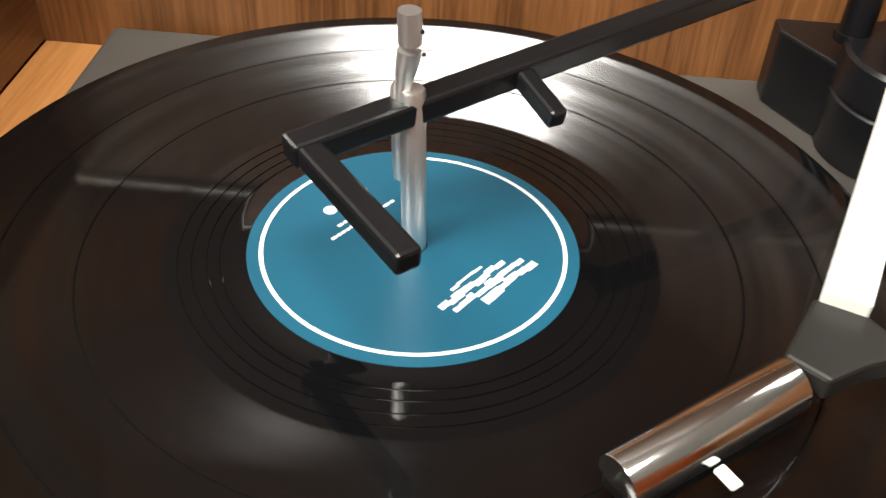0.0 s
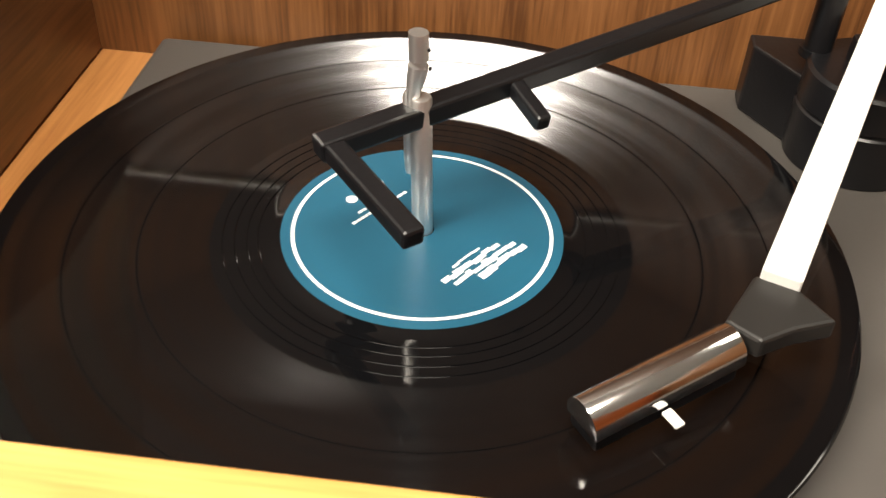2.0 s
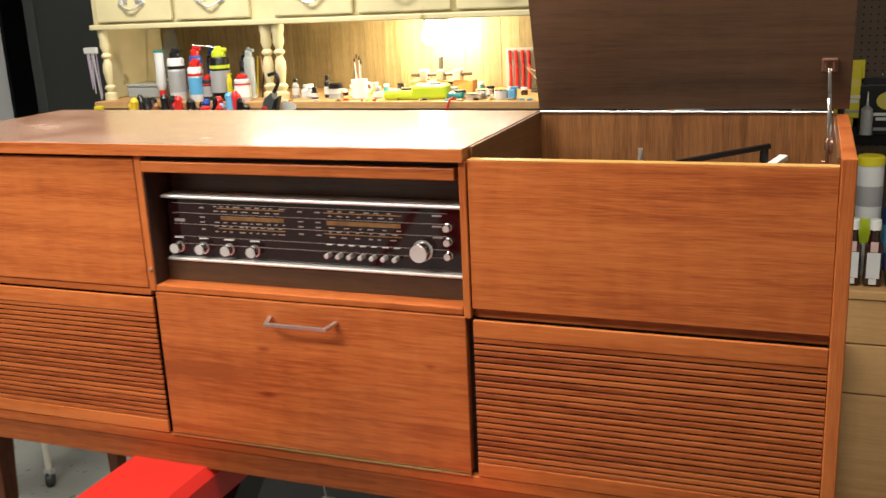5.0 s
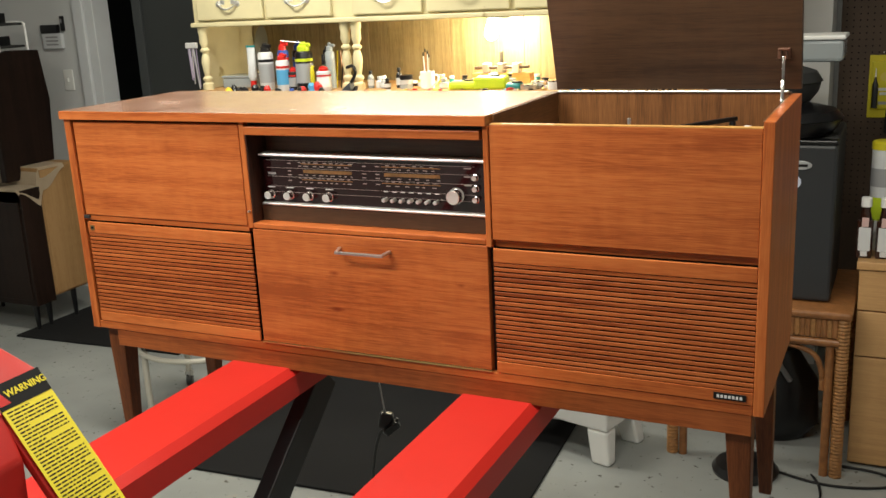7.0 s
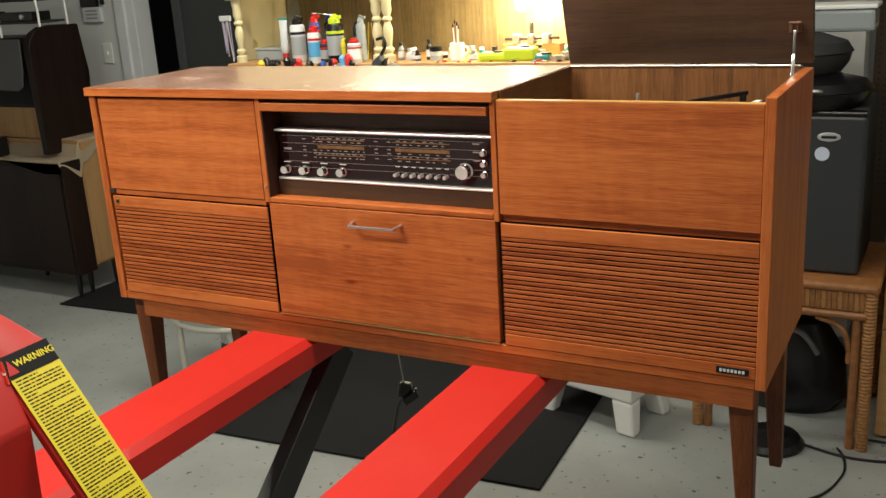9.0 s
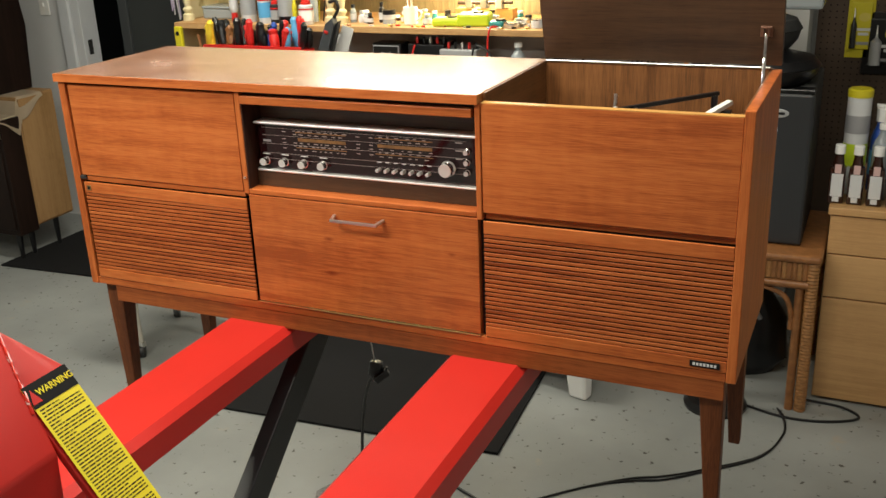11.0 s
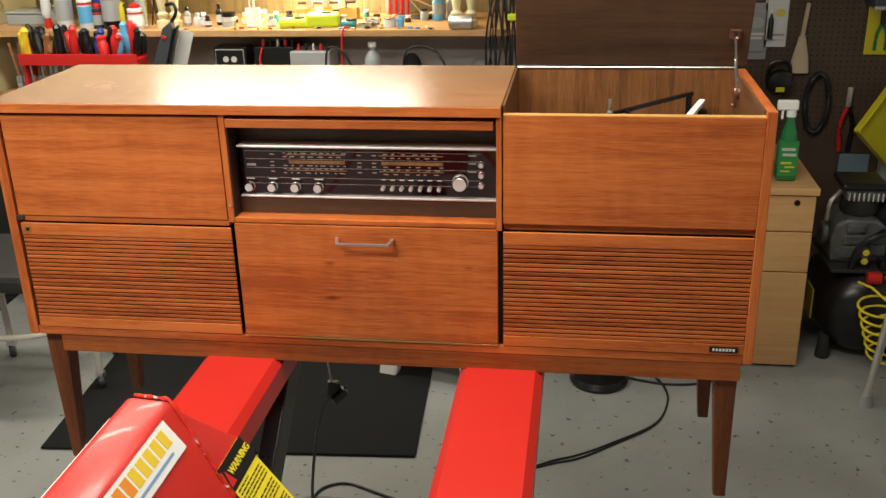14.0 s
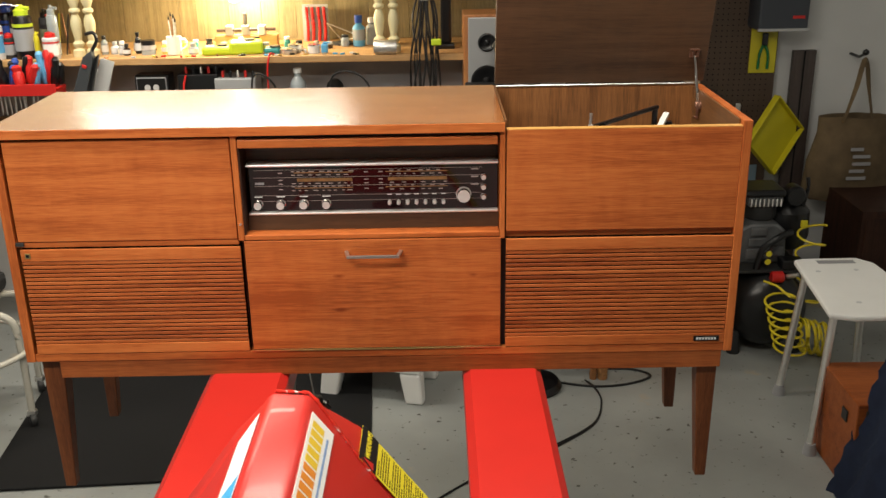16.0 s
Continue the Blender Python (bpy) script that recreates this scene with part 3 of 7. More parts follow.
# left door, and the folded flap over the radio
cbox("left_door", 0.0235, 0.4485, 0.0, 0.0165, 1.1745, 1.3745, M_TEAK)
cbox("left_rail", 0.0185, 0.4495, 0.003, 0.03, 1.1625, 1.1735, M_TEAK, 0.0005)
cbox("hinge_clip", 0.0195, 0.034, -0.003, 0.006, 1.1665, 1.1735, M_BLACK_M, 0.0006)
cbox("radio_flap", 0.4640, 0.9520, -0.004, 0.30, 1.3545, 1.3705, M_TEAK, label="folded radio flap under the top")
# matt black filler paints the shade between the top and the flap
cbox("shadow_gap", 0.4630, 0.9560, 0.012, 0.30, 1.3712, 1.3780, M_BLACK_M, 0.0)
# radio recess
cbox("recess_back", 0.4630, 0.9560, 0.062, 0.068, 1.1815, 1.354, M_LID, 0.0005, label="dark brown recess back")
cbox("recess_side", 0.4630, 0.4660, 0.0, 0.0618, 1.1815, 1.354, M_WALNUT_SHADE, 0.0004)
cbox("recess_sill", 0.4630, 0.9560, -0.001, 0.20, 1.1712, 1.1812, M_TEAK)
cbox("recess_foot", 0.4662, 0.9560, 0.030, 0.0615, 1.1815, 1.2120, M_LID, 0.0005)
part("door_pin", lathe(bm_new(), [(0.0022, 0), (0.0022, 0.004)], 10, pose(0.4575, -0.001, 1.205 - CZ, 90, 0, 0)), M_STEEL, con)

radio = part("radio_panel", box(bm_new(), 0.4730, 0.9545, 0.036, 0.061, 1.2180 - CZ, 1.3095 - CZ, 0.001), M_GLASSY, con, "glossy dark dial glass with gold scales")
for z in (1.3120, 1.2155):
    part("chrome_trim", box(bm_new(), 0.4690, 0.9555, 0.026, 0.061, z - 0.0026 - CZ, z + 0.0026 - CZ, 0.0022), M_KNOB, radio, "bright chrome strip")


def bar(x0, x1, z, h, material, y=0.0356, name="dial_mark"):
    part(name, box(bm_new(), x0, x1, y - 0.0003, y, z - h / 2 - CZ, z + h / 2 - CZ), material, radio)


for x0, x1 in ((0.566, 0.673), (0.742, 0.856)):
    bar(x0, x1, 1.2805, 0.0064, M_DIAL, name="dial_scale")
    bar(x0 - 0.005, x1 + 0.001, 1.2950, 0.0016, M_DIAL)
    bar(x0 - 0.005, x1 + 0.001, 1.2645, 0.0016, M_DIAL)
for z in (1.3010, 1.2860, 1.2690, 1.2500, 1.2385):
    bar(0.482, 0.925, z, 0.0006, M_DIALINE)
rng = random.Random(4)
for z in (1.2975, 1.2905, 1.2735, 1.2675, 1.2595):
    x = 0.555
    while x < 0.67:
        w = rng.uniform(0.004, 0.011)
        bar(x, x + w, z, 0.0016, M_DIALINE)
        x += w + rng.uniform(0.004, 0.012)
    x = 0.745
    while x < 0.85:
        w = rng.uniform(0.004, 0.009)
        bar(x, x + w, z, 0.0016, M_DIALINE)
        x += w + rng.uniform(0.006, 0.016)
for x in (0.534, 0.728, 0.700):
    for z in (1.2950, 1.2805, 1.2730, 1.2620):
        bar(x - 0.004, x + 0.004, z, 0.0017, M_DIALINE)
bar(0.484, 0.502, 1.2745, 0.0045, M_GREY_INK)
for z in (1.2975, 1.2825, 1.2670):
    bar(0.903, 0.917, z, 0.0022, M_DIALINE)


def knob(name, x, z, r, length, seg=28):
    bm = bm_new()
    prof = [(r * 1.16, 0.0), (r * 1.16, 0.003), (r * 0.98, 0.0035), (r, 0.006), (r, length - 0.001), (r * 0.95, length)]
    lathe(bm, prof, seg, pose(x, 0.0358, z - CZ, 90, 0, 0))
    k = part(name, bm, M_CHROME, radio, "turned chrome knob", smooth=True)
    bm = bm_new()
    lathe(bm, [(r * 0.94, length + 0.0001), (r * 0.90, length + 0.0008), (r * 0.35, length + 0.0002), (r * 0.05, length + 0.0006)], seg, pose(x, 0.0358, z - CZ, 90, 0, 0))
    part("knob_cap", bm, M_KNOB, radio, "brushed aluminium knob face", smooth=True)
    return k


for x in (0.4885, 0.5325, 0.5770, 0.6210):
    knob("knob", x, 1.2335, 0.0080, 0.016)
    bar(x - 0.008, x + 0.008, 1.2475, 0.0018, M_PRINT)
knob("tuning_knob", 0.8880, 1.2480, 0.0130, 0.020, 40)
for k in range(7):
    x = 0.7440 + k * 0.01745
    bm = bm_new()
    lathe(bm, [(0.0038, 0.0), (0.0038, 0.012), (0.0034, 0.0135), (0.0008, 0.014)], 14, pose(x, 0.0358, 1.2345 - CZ, 90, 0, 0))
    part("push_button", bm, M_KNOB, radio, smooth=True)
    bar(x - 0.0045, x + 0.0045, 1.2490, 0.0018, M_PRINT)
for z in (1.2825, 1.2625, 1.2430):
    knob("small_knob", 0.9265, z, 0.0050, 0.011, 20)

# drop-front door with its pull
drw = cbox("drop_door", 0.4605, 0.9590, -0.0015, 0.0150, 0.9375, 1.1695, M_TEAK_K, label="teak drop door with dark knots and a metal pull")
# black strip standing in for the shade between drop door and right grille
cbox("door_gap_shade", 0.9595, 0.9685, 0.012, 0.02, 0.934, 1.166, M_BLACK_M, 0.0)
cbox("bottom_bead", 0.4605, 0.9590, -0.0035, 0.003, 0.9342, 0.9368, M_BRASS, 0.0003)
bm = bm_new()
box(bm, 0.660, 0.762, -0.0265, -0.0220, 1.1390 - CZ, 1.1448 - CZ, 0.0010)
for x, s in ((0.6635, -1), (0.7585, 1)):
    beam(bm, Vector((x, -0.0240, 1.1420 - CZ)), Vector((x + s * 0.006, -0.0010, 1.1450 - CZ)), 0.007, 0.0050, 0.0, 0.0, 0.001)
# chrome pull, its colour kept darker to imitate the shade on it
part("pull_handle", bm, mat("shade_toned_chrome", (0.62, 0.60, 0.58), rough=0.28, metal=0.95), drw, "angular brushed metal pull")

# slatted speaker grilles
N_SLAT = 21
for name_x0, name_x1, zt in ((0.0245, 0.4525, 1.1590), (0.9690, 1.4110, 1.1655)):
    g = part("speaker_grille", box(bm_new(), name_x0 + 0.001, name_x1 - 0.001, 0.0042, 0.020, 0.9345 - CZ, zt - CZ), M_GAP, con, "teak speaker grille of narrow level slats")
    z_top, z_bot = zt - 0.0245, 0.9560
    part("grille_rail", box(bm_new(), name_x0, name_x1, -0.001, 0.0040, z_top - CZ, zt - CZ, 0.0012), M_TEAK, g)
    part("grille_rail", box(bm_new(), name_x0, name_x1, -0.001, 0.0040, 0.9350 - CZ, z_bot - CZ, 0.001), M_TEAK, g)
    pitch = (z_top - z_bot) / N_SLAT
    bm = bm_new()
    box(bm, name_x0, name_x1, 0.0, 0.0038, 0, pitch * 0.70, 0.0006, 1)
    first = part("slat", bm, M_SLAT, g)
    first.location.z = z_bot + pitch * 0.155 - CZ
    for k in range(1, N_SLAT):
        s = new("slat", first.data)
        s.parent = g
        s.location.z = z_bot + pitch * (k + 0.155) - CZ
badge = cbox("badge", 1.3490, 1.4005, -0.0032, -0.0012, 0.9405, 0.9520, M_INK, 0.0005, label="black maker's badge with a silver rim and plain bars")
for k in range(7):
    part("badge_bar", box(bm_new(), 1.3545 + 0.0060 * k, 1.3585 + 0.0060 * k, -0.0037, -0.0033, 0.9436 - CZ, 0.9489 - CZ), M_LABELW, badge)
sb = cbox("small_badge", 0.0330, 0.0440, -0.0022, -0.0012, 1.1410, 1.1520, M_BRASS, 0.0003)
part("badge_bar", box(bm_new(), 0.0352, 0.0418, -0.0027, -0.0023, 1.1435 - CZ, 1.1492 - CZ), M_INK, sb)

# base frame and tapered legs
cbox("apron", 0.064, 1.4095, 0.002, 0.0155, 0.8790, 0.9168, M_APRON)
cbox("apron", 0.064, 1.366, 0.338, 0.354, 0.8835, 0.9168, M_LEG)
cbox("apron", 0.030, 0.046, 0.062, 0.320, 0.8835, 0.9168, M_TEAK_Y)
cbox("apron", 1.384, 1.400, 0.062, 0.320, 0.8835, 0.9168, M_TEAK_Y)


def leg(cx, cy, sx, sy):
    bm = bm_new()
    top = [(cx - 0.021, cy - 0.021), (cx + 0.021, cy - 0.021), (cx + 0.021, cy + 0.021), (cx - 0.021, cy + 0.021)]
    bx, by = cx + sx * 0.011, cy + sy * 0.006
    bot = [(bx - 0.0115, by - 0.0115), (bx + 0.0115, by - 0.0115), (bx + 0.0115, by + 0.0115), (bx - 0.0115, by + 0.0115)]
    t0 = [bm.verts.new((*p, 0.9168 - CZ)) for p in top]
    t1 = [bm.verts.new((*p, 0.872 - CZ)) for p in top]
    b0 = [bm.verts.new((*p, 0.0)) for p in bot]
    bm.faces.new(t0), bm.faces.new(b0)
    for a, b in ((t0, t1), (t1, b0)):
        for k in range(4):
            bm.faces.new((a[k], a[(k + 1) % 4], b[(k + 1) % 4], b[k]))
    bmesh.ops.recalc_face_normals(bm, faces=bm.faces[:])
    bmesh.ops.bevel(bm, geom=bm.edges[:], offset=0.0025, segments=2, profile=0.5, affect="EDGES")
    part("leg", bm, M_LEG, con, "tapered wooden leg with shade in its colour")


leg(0.042, 0.038, -1, 1), leg(1.387, 0.038, 1, 1), leg(0.042, 0.336, -1, 1), leg(1.387, 0.336, 1, 1)

# lid, hinge and stay: leaning a little forward of upright
lid_tilt = Matrix.Translation((0, 0.3605, 1.399 - CZ)) @ Euler((radians(17.0), 0, 0)).to_matrix().to_4x4()
bm = bm_new()
box(bm, 0.9675, 1.4285, 0.0, 0.0165, 0.001, 0.366, 0.0012)
bmesh.ops.transform(bm, matrix=lid_tilt, verts=bm.verts[:])
lid = part("lid", bm, M_LID, con, "open dark-veneered lid")
for k in range(15):
    x = 0.9700 + k * 0.0292
    part("hinge_knuckle", lathe(bm_new(), [(0.0017, 0), (0.0017, 0.0284)], 10, pose(x, 0.3565, 1.3965 - CZ, 0, 90, 0)), M_ALU if k % 2 else M_STEEL, lid, smooth=True)
M_BRONZE = mat("bronze_fitting", (0.22, 0.11, 0.075), rough=0.32, metal=0.75, vary=0.1, vscale=60)
bm = bm_new()
beam(bm, Vector((1.3985, 0.3330, 1.4610 - CZ)), Vector((1.4005, 0.3190, 1.4180 - CZ)), 0.0050, 0.0024, 0.0, 0.0, 0.0006)
beam(bm, Vector((1.4005, 0.3190, 1.4180 - CZ)), Vector((1.4025, 0.2960, 1.3640 - CZ)), 0.0058, 0.0030, 0.002, 0.0, 0.0006)
st = part("lid_stay", bm, M_CHROME, lid, "flat chromed lid stay", smooth=True)
bm = bm_new()
box(bm, 1.3875, 1.4095, 0.3365, 0.3400, 1.4560 - CZ, 1.4760 - CZ, 0.0012)
box(bm, 1.3885, 1.4085, 0.3260, 0.3364, 1.4715 - CZ, 1.4750 - CZ, 0.0012)
for x in (1.3925, 1.4025):
    box(bm, x, x + 0.0024, 0.3280, 0.3364, 1.4570 - CZ, 1.4700 - CZ, 0.0006)
part("stay_bracket", bm, M_BRONZE, lid, "bronze brown stay bracket")
bm = bm_new()
lathe(bm, [(0.0120, 0), (0.0120, 0.003), (0.0095, 0.006), (0.0050, 0.007)], 20, pose(1.4073, 0.2930, 1.3585 - CZ, 0, -90, 0))
lathe(bm, [(0.0050, 0), (0.0056, 0.004), (0.0056, 0.014), (0.0040, 0.017)], 16, pose(1.4020, 0.2950, 1.3520 - CZ, -22, 0, 0))
box(bm, 1.3985, 1.4035, 0.2860, 0.2950, 1.3300 - CZ, 1.3600 - CZ, 0.002)
lathe(bm, [(0.0032, 0), (0.0032, 0.005)], 10, pose(1.3990, 0.2900, 1.3350 - CZ, 0, -90, 0))
part("stay_pivot", bm, M_BRONZE, con, "bronze brown stay pivot", smooth=True)

# mains lead hanging below, with its plug
bm = bm_new()
tube(bm, smooth_path([(0.505, 0.345, 0.885 - CZ), (0.508, 0.348, 0.80 - CZ), (0.516, 0.352, 0.70 - CZ), (0.524, 0.354, 0.630 - CZ)]), 0.0017, 8)
cord = part("power_cord", bm, mat("grey_flex", (0.35, 0.35, 0.34), rough=0.5), con, "thin grey mains flex", smooth=True)
bm = bm_new()
box(bm, -0.016, 0.016, -0.011, 0.011, -0.030, 0.010, 0.005, 2, pose(0.527, 0.354, 0.625 - CZ, 0, 12, 20))
box(bm, -0.020, 0.022, -0.013, 0.013, -0.006, 0.014, 0.005, 2, pose(0.543, 0.350, 0.596 - CZ, 0, -35, 30))
lathe(bm, [(0.003, 0), (0.003, 0.020)], 8, pose(0.552, 0.351, 0.607 - CZ, 0, 20, 0))
part("plug", bm, M_BLACK, cord, "black mains plug and adapter")

# ---------------------------------------------------------------- record changer and record
RX, RY, RZ = 1.1600, 0.1965, 1.2885
chg = thing("record_changer", "grey record changer with black overarm and white tonearm", "record player", (RX, RY, 1.2575))
OX, OY, OZ = RX, RY, 1.2575


def at(x, y, z):
    return (x - OX, y - OY, z - OZ)


bm = bm_new()
prism(bm, [(1.0065 - OX, 0.030 - OY), (1.379 - OX, 0.030 - OY), (1.379 - OX, 0.3535 - OY), (1.0065 - OX, 0.3535 - OY)], 0.0, 0.0125, "xy", 0.003)
part("deck_plate", bm, M_DECK, chg, "grey metal deck plate")
part("platter", lathe(bm_new(), [(0.128, 0.0130), (0.1295, 0.0145), (0.1295, 0.0270), (0.127, 0.0285), (0.02, 0.0285)], 72), M_BLACK_M, chg, smooth=True)
# spindle: lower rod, offset split upper rod
bm = bm_new()
lathe(bm, [(0.0038, 0.0286), (0.0038, 0.0905), (0.0034, 0.0915)], 20)
lathe(bm, [(0.0024, 0.058), (0.0027, 0.064), (0.0027, 0.0905), (0.0018, 0.0925)], 14, pose(-0.0036, 0.0012, 0, 0, 0, 0))
tube(bm, smooth_path([(-0.0028, 0, 0.088), (-0.0018, 0, 0.097), (-0.0006, 0, 0.104), (-0.0004, 0, 0.1165)], 5), [0.0022, 0.0022, 0.0023, 0.0024, 0.0026, 0.0029, 0.0031, 0.0032, 0.0032, 0.0033, 0.0033, 0.0033, 0.0033, 0.0033, 0.0033, 0.0032], 16)
for v in bm.verts:
    v.co.z = 0.0286 + (v.co.z - 0.0286) * 0.92
    v.co.x -= (v.co.z - 0.0286) * 0.035
sp = part("spindle", bm, M_ALU, chg, "stepped dull steel changer spindle", smooth=True)
bm = bm_new()
for z, x in ((0.1055, 0.0), (0.0990, 0.0006), (0.0820, -0.0042), (0.0745, -0.0038)):
    lathe(bm, [(0.0006, 0), (0.0006, 0.0006)], 8, pose(x + 0.0006, -0.0034 if z > 0.09 else -0.0018, z, 90, 0, 0))
part("spindle_hole", bm, M_INK, sp)
# overarm
A, B, C = Vector(at(1.3180, 0.3190, 1.3512)), Vector(at(1.1315, 0.1770, 1.3350)), Vector(at(1.1630, 0.1390, 1.3325))


bm = bm_new()
beam(bm, A, B, 0.0086, 0.0076, 0.006, 0.0045)
beam(bm, B, C, 0.0075, 0.0066, 0.003, 0.002)
pg = A + (B - A) * 0.705
beam(bm, pg, pg + Vector((0.0125, -0.0185, -0.0045)), 0.0058, 0.0060, 0.0, 0.0)
arm = part("overarm", bm, M_BLACK, chg, "black plastic record overarm")
bm = bm_new()
lathe(bm, [(0.0062, 0), (0.0062, 0.036), (0.0056, 0.038)], 20, Matrix.Translation(at(1.3160, 0.3180, 1.3100)))
lathe(bm, [(0.0075, 0), (0.0075, 0.0035)], 20, Matrix.Translation(at(1.3160, 0.3180, 1.3095)))
part("overarm_post", bm, M_BLACK, chg, smooth=True)
# motor and arm housing
bm = bm_new()
prism(bm, [(1.2930 - OX, 0.3450 - OY), (1.2930 - OX, 0.3330 - OY), (1.3260 - OX, 0.2840 - OY), (1.3450 - OX, 0.2840 - OY), (1.3520 - OX, 0.3450 - OY)], 0.0130, 0.0460, "xy", 0.0012)
part("arm_housing", bm, M_BLACK, chg, "black plastic arm housing")
bm = bm_new()
lathe(bm, [(0.0290, 0.0130), (0.0295, 0.0370), (0.0286, 0.0378), (0.0286, 0.0390), (0.0293, 0.0398), (0.0287, 0.0540), (0.0274, 0.0556), (0.004, 0.0558)], 40, Matrix.Translation((1.3385 - OX, 0.3030 - OY, 0)))
part("turret", bm, M_BLACK, chg, "round black arm turret", smooth=True)
bm = bm_new()
for dx, dy in ((-0.010, 0.006), (-0.004, -0.006)):
    lathe(bm, [(0.0012, 0), (0.0012, 0.0006)], 8, Matrix.Translation((1.3385 - OX + dx, 0.3030 - OY + dy, 0.0558)))
part("turret_screw", bm, M_STEEL, chg)
# tonearm
T0, T1 = Vector(at(1.2770, 0.1610, 1.3100)), Vector(at(1.3435, 0.3270, 1.3345))
bm = bm_new()
beam(bm, T0, T1, 0.0128, 0.0085, 0.0, 0.0, 0.0008)
ta = part("tonearm", bm, M_IVORY, chg, "straight white tonearm")
bm = bm_new()
box(bm, -0.012, 0.012, -0.009, 0.009, 0.050, 0.0665, 0.002, 2, Matrix.Translation((1.3385 - OX, 0.3040 - OY, 0)))
part("arm_gimbal", bm, M_BLACK, chg)
bm = bm_new()
prism(bm, [(1.2700 - OX, 0.1650 - OY), (1.2835 - OX, 0.1595 - OY), (1.2925 - OX, 0.1470 - OY), (1.2790 - OX, 0.1415 - OY), (1.2680 - OX, 0.1345 - OY), (1.2580 - OX, 0.1420 - OY)], 1.3020 - OZ, 1.3095 - OZ, "xy", 0.0012)
part("arm_elbow", bm, mat("dark_grey_plastic", (0.014, 0.013, 0.012), rough=0.42, vary=0.1), ta, "dark grey elbow")
H0, H1 = Vector((1.2610 - OX, 0.1390 - OY, 1.3030 - OZ)), Vector((1.2165 - OX, 0.1065 - OY, 1.2985 - OZ))
hd = (H1 - H0)
hm = Matrix.Translation(H0) @ hd.to_track_quat("X", "Z").to_matrix().to_4x4()
bm = bm_new()
prof = [(0.0071 * math.cos(a), 0.0071 * math.sin(a)) for a in [math.pi * k / 14 for k in range(15)]] + [(-0.0071, -0.003), (0.0071, -0.003)]
prism(bm, prof, 0.0, hd.length, "yz", 0.0005)
bmesh.ops.transform(bm, matrix=hm, verts=bm.verts[:])
head = part("cartridge_shell", bm, M_CHROME, ta, "half-round chrome cartridge shell", smooth=True)
bm = bm_new()
box(bm, 0.002, hd.length - 0.001, -0.0064, 0.0064, -0.0088, -0.0031, 0.001, 2, hm)
part("shell_underside", bm, M_BLACK, ta)
bm = bm_new()
box(bm, 0.0285, 0.0320, 0.0073, 0.0140, -0.0050, -0.0036, 0.0004, 1, hm)
part("finger_lift", bm, M_IVORY, ta, "small white finger lift")
# control levers at the right edge of the deck
bm = bm_new()
box(bm, 1.329 - OX, 1.347 - OX, 0.166 - OY, 0.180 - OY, 0.0126, 0.0360, 0.003)
box(bm, 1.350 - OX, 1.357 - OX, 0.174 - OY, 0.198 - OY, 0.0126, 0.0300, 0.002)
part("speed_lever", bm, M_BLACK, chg, "black control lever")

rec = thing("record", "black twelve-inch vinyl record with a teal label and white ring", "record", (RX, RY, 1.2862))
bm = bm_new()
R = 0.1535
prof = [(0.0, 0.0), (R - 0.001, 0.0), (R, 0.0008), (R - 0.0006, 0.0018), (R - 0.003, 0.0020), (R - 0.006, 0.0016)]
r = R - 0.008
for band in (0.1250, 0.1005, 0.0715, 0.0672, 0.0628, 0.0590):
    prof += [(band + 0.00028, 0.0016), (band + 0.00020, 0.0013), (band - 0.00020, 0.0013), (band - 0.00028, 0.0016)]
prof += [(0.0540, 0.0016), (0.0530, 0.0019), (0.0004, 0.0019)]
lathe(bm, prof, 144, None, False)
part("disc", bm, M_VINYL, rec, smooth=True)
bm = bm_new()
lathe(bm, [(0.0512, 0.00195), (0.0512, 0.0022), (0.0041, 0.0022)], 96, None, False)
lab = part("label", bm, M_LABEL, rec, "teal paper centre label")


def ring_arc(a0, a1, r0, r1, z):
    bm = bm_new()
    n = 72
    pts = []
    for k in range(n + 1):
        a = radians(a0 + (a1 - a0) * k / n)
        pts.append((bm.verts.new((r0 * math.cos(a), r0 * math.sin(a), z)), bm.verts.new((r1 * math.cos(a), r1 * math.sin(a), z))))
    for p, q in zip(pts, pts[1:]):
        bm.faces.new((p[0], p[1], q[1], q[0]))
    return bm


part("label_ring", ring_arc(-225, 95, 0.0462, 0.0475, 0.00235), M_PRINT, lab, "thin white ring with a gap")
rng = random.Random(9)
ang = radians(54)
bm = bm_new()
for row, (u0, u1) in enumerate(((-0.008, 0.004), (-0.016, 0.010), (-0.014, 0.016), (-0.005, 0.015))):
    u = u0
    while u < u1:
        w, h = rng.uniform(0.0022, 0.0045), rng.uniform(0.0016, 0.0030) * (0.5 if row == 0 else 1.0)
        v = -0.0215 - row * 0.0034 + rng.uniform(-0.0006, 0.0006)
        box(bm, u, u + w, v - h / 2, v + h / 2, 0.0023, 0.00242)
        u += w * 0.92
bmesh.ops.transform(bm, matrix=Matrix.Rotation(ang, 4, "Z"), verts=bm.verts[:])
part("label_print", bm, M_PRINT, lab, "white title lettering as bars")
bm = bm_new()
for v, u0, u1 in ((0.0200, -0.016, 0.012), (0.0232, -0.010, 0.003), (0.0310, 0.0, 0.010)):
    u = u0
    while u < u1:
        w = rng.uniform(0.0010, 0.0024)
        box(bm, u, u + w, v - 0.0006, v + 0.0006, 0.0023, 0.0024)
        u += w + 0.0004
lathe(bm, [(0.0022, 0.0023), (0.0022, 0.0024)], 16, Matrix.Translation((-0.006, 0.031, 0)))
bmesh.ops.transform(bm, matrix=Matrix.Rotation(ang, 4, "Z"), verts=bm.verts[:])
part("label_print", bm, M_PRINT, lab)

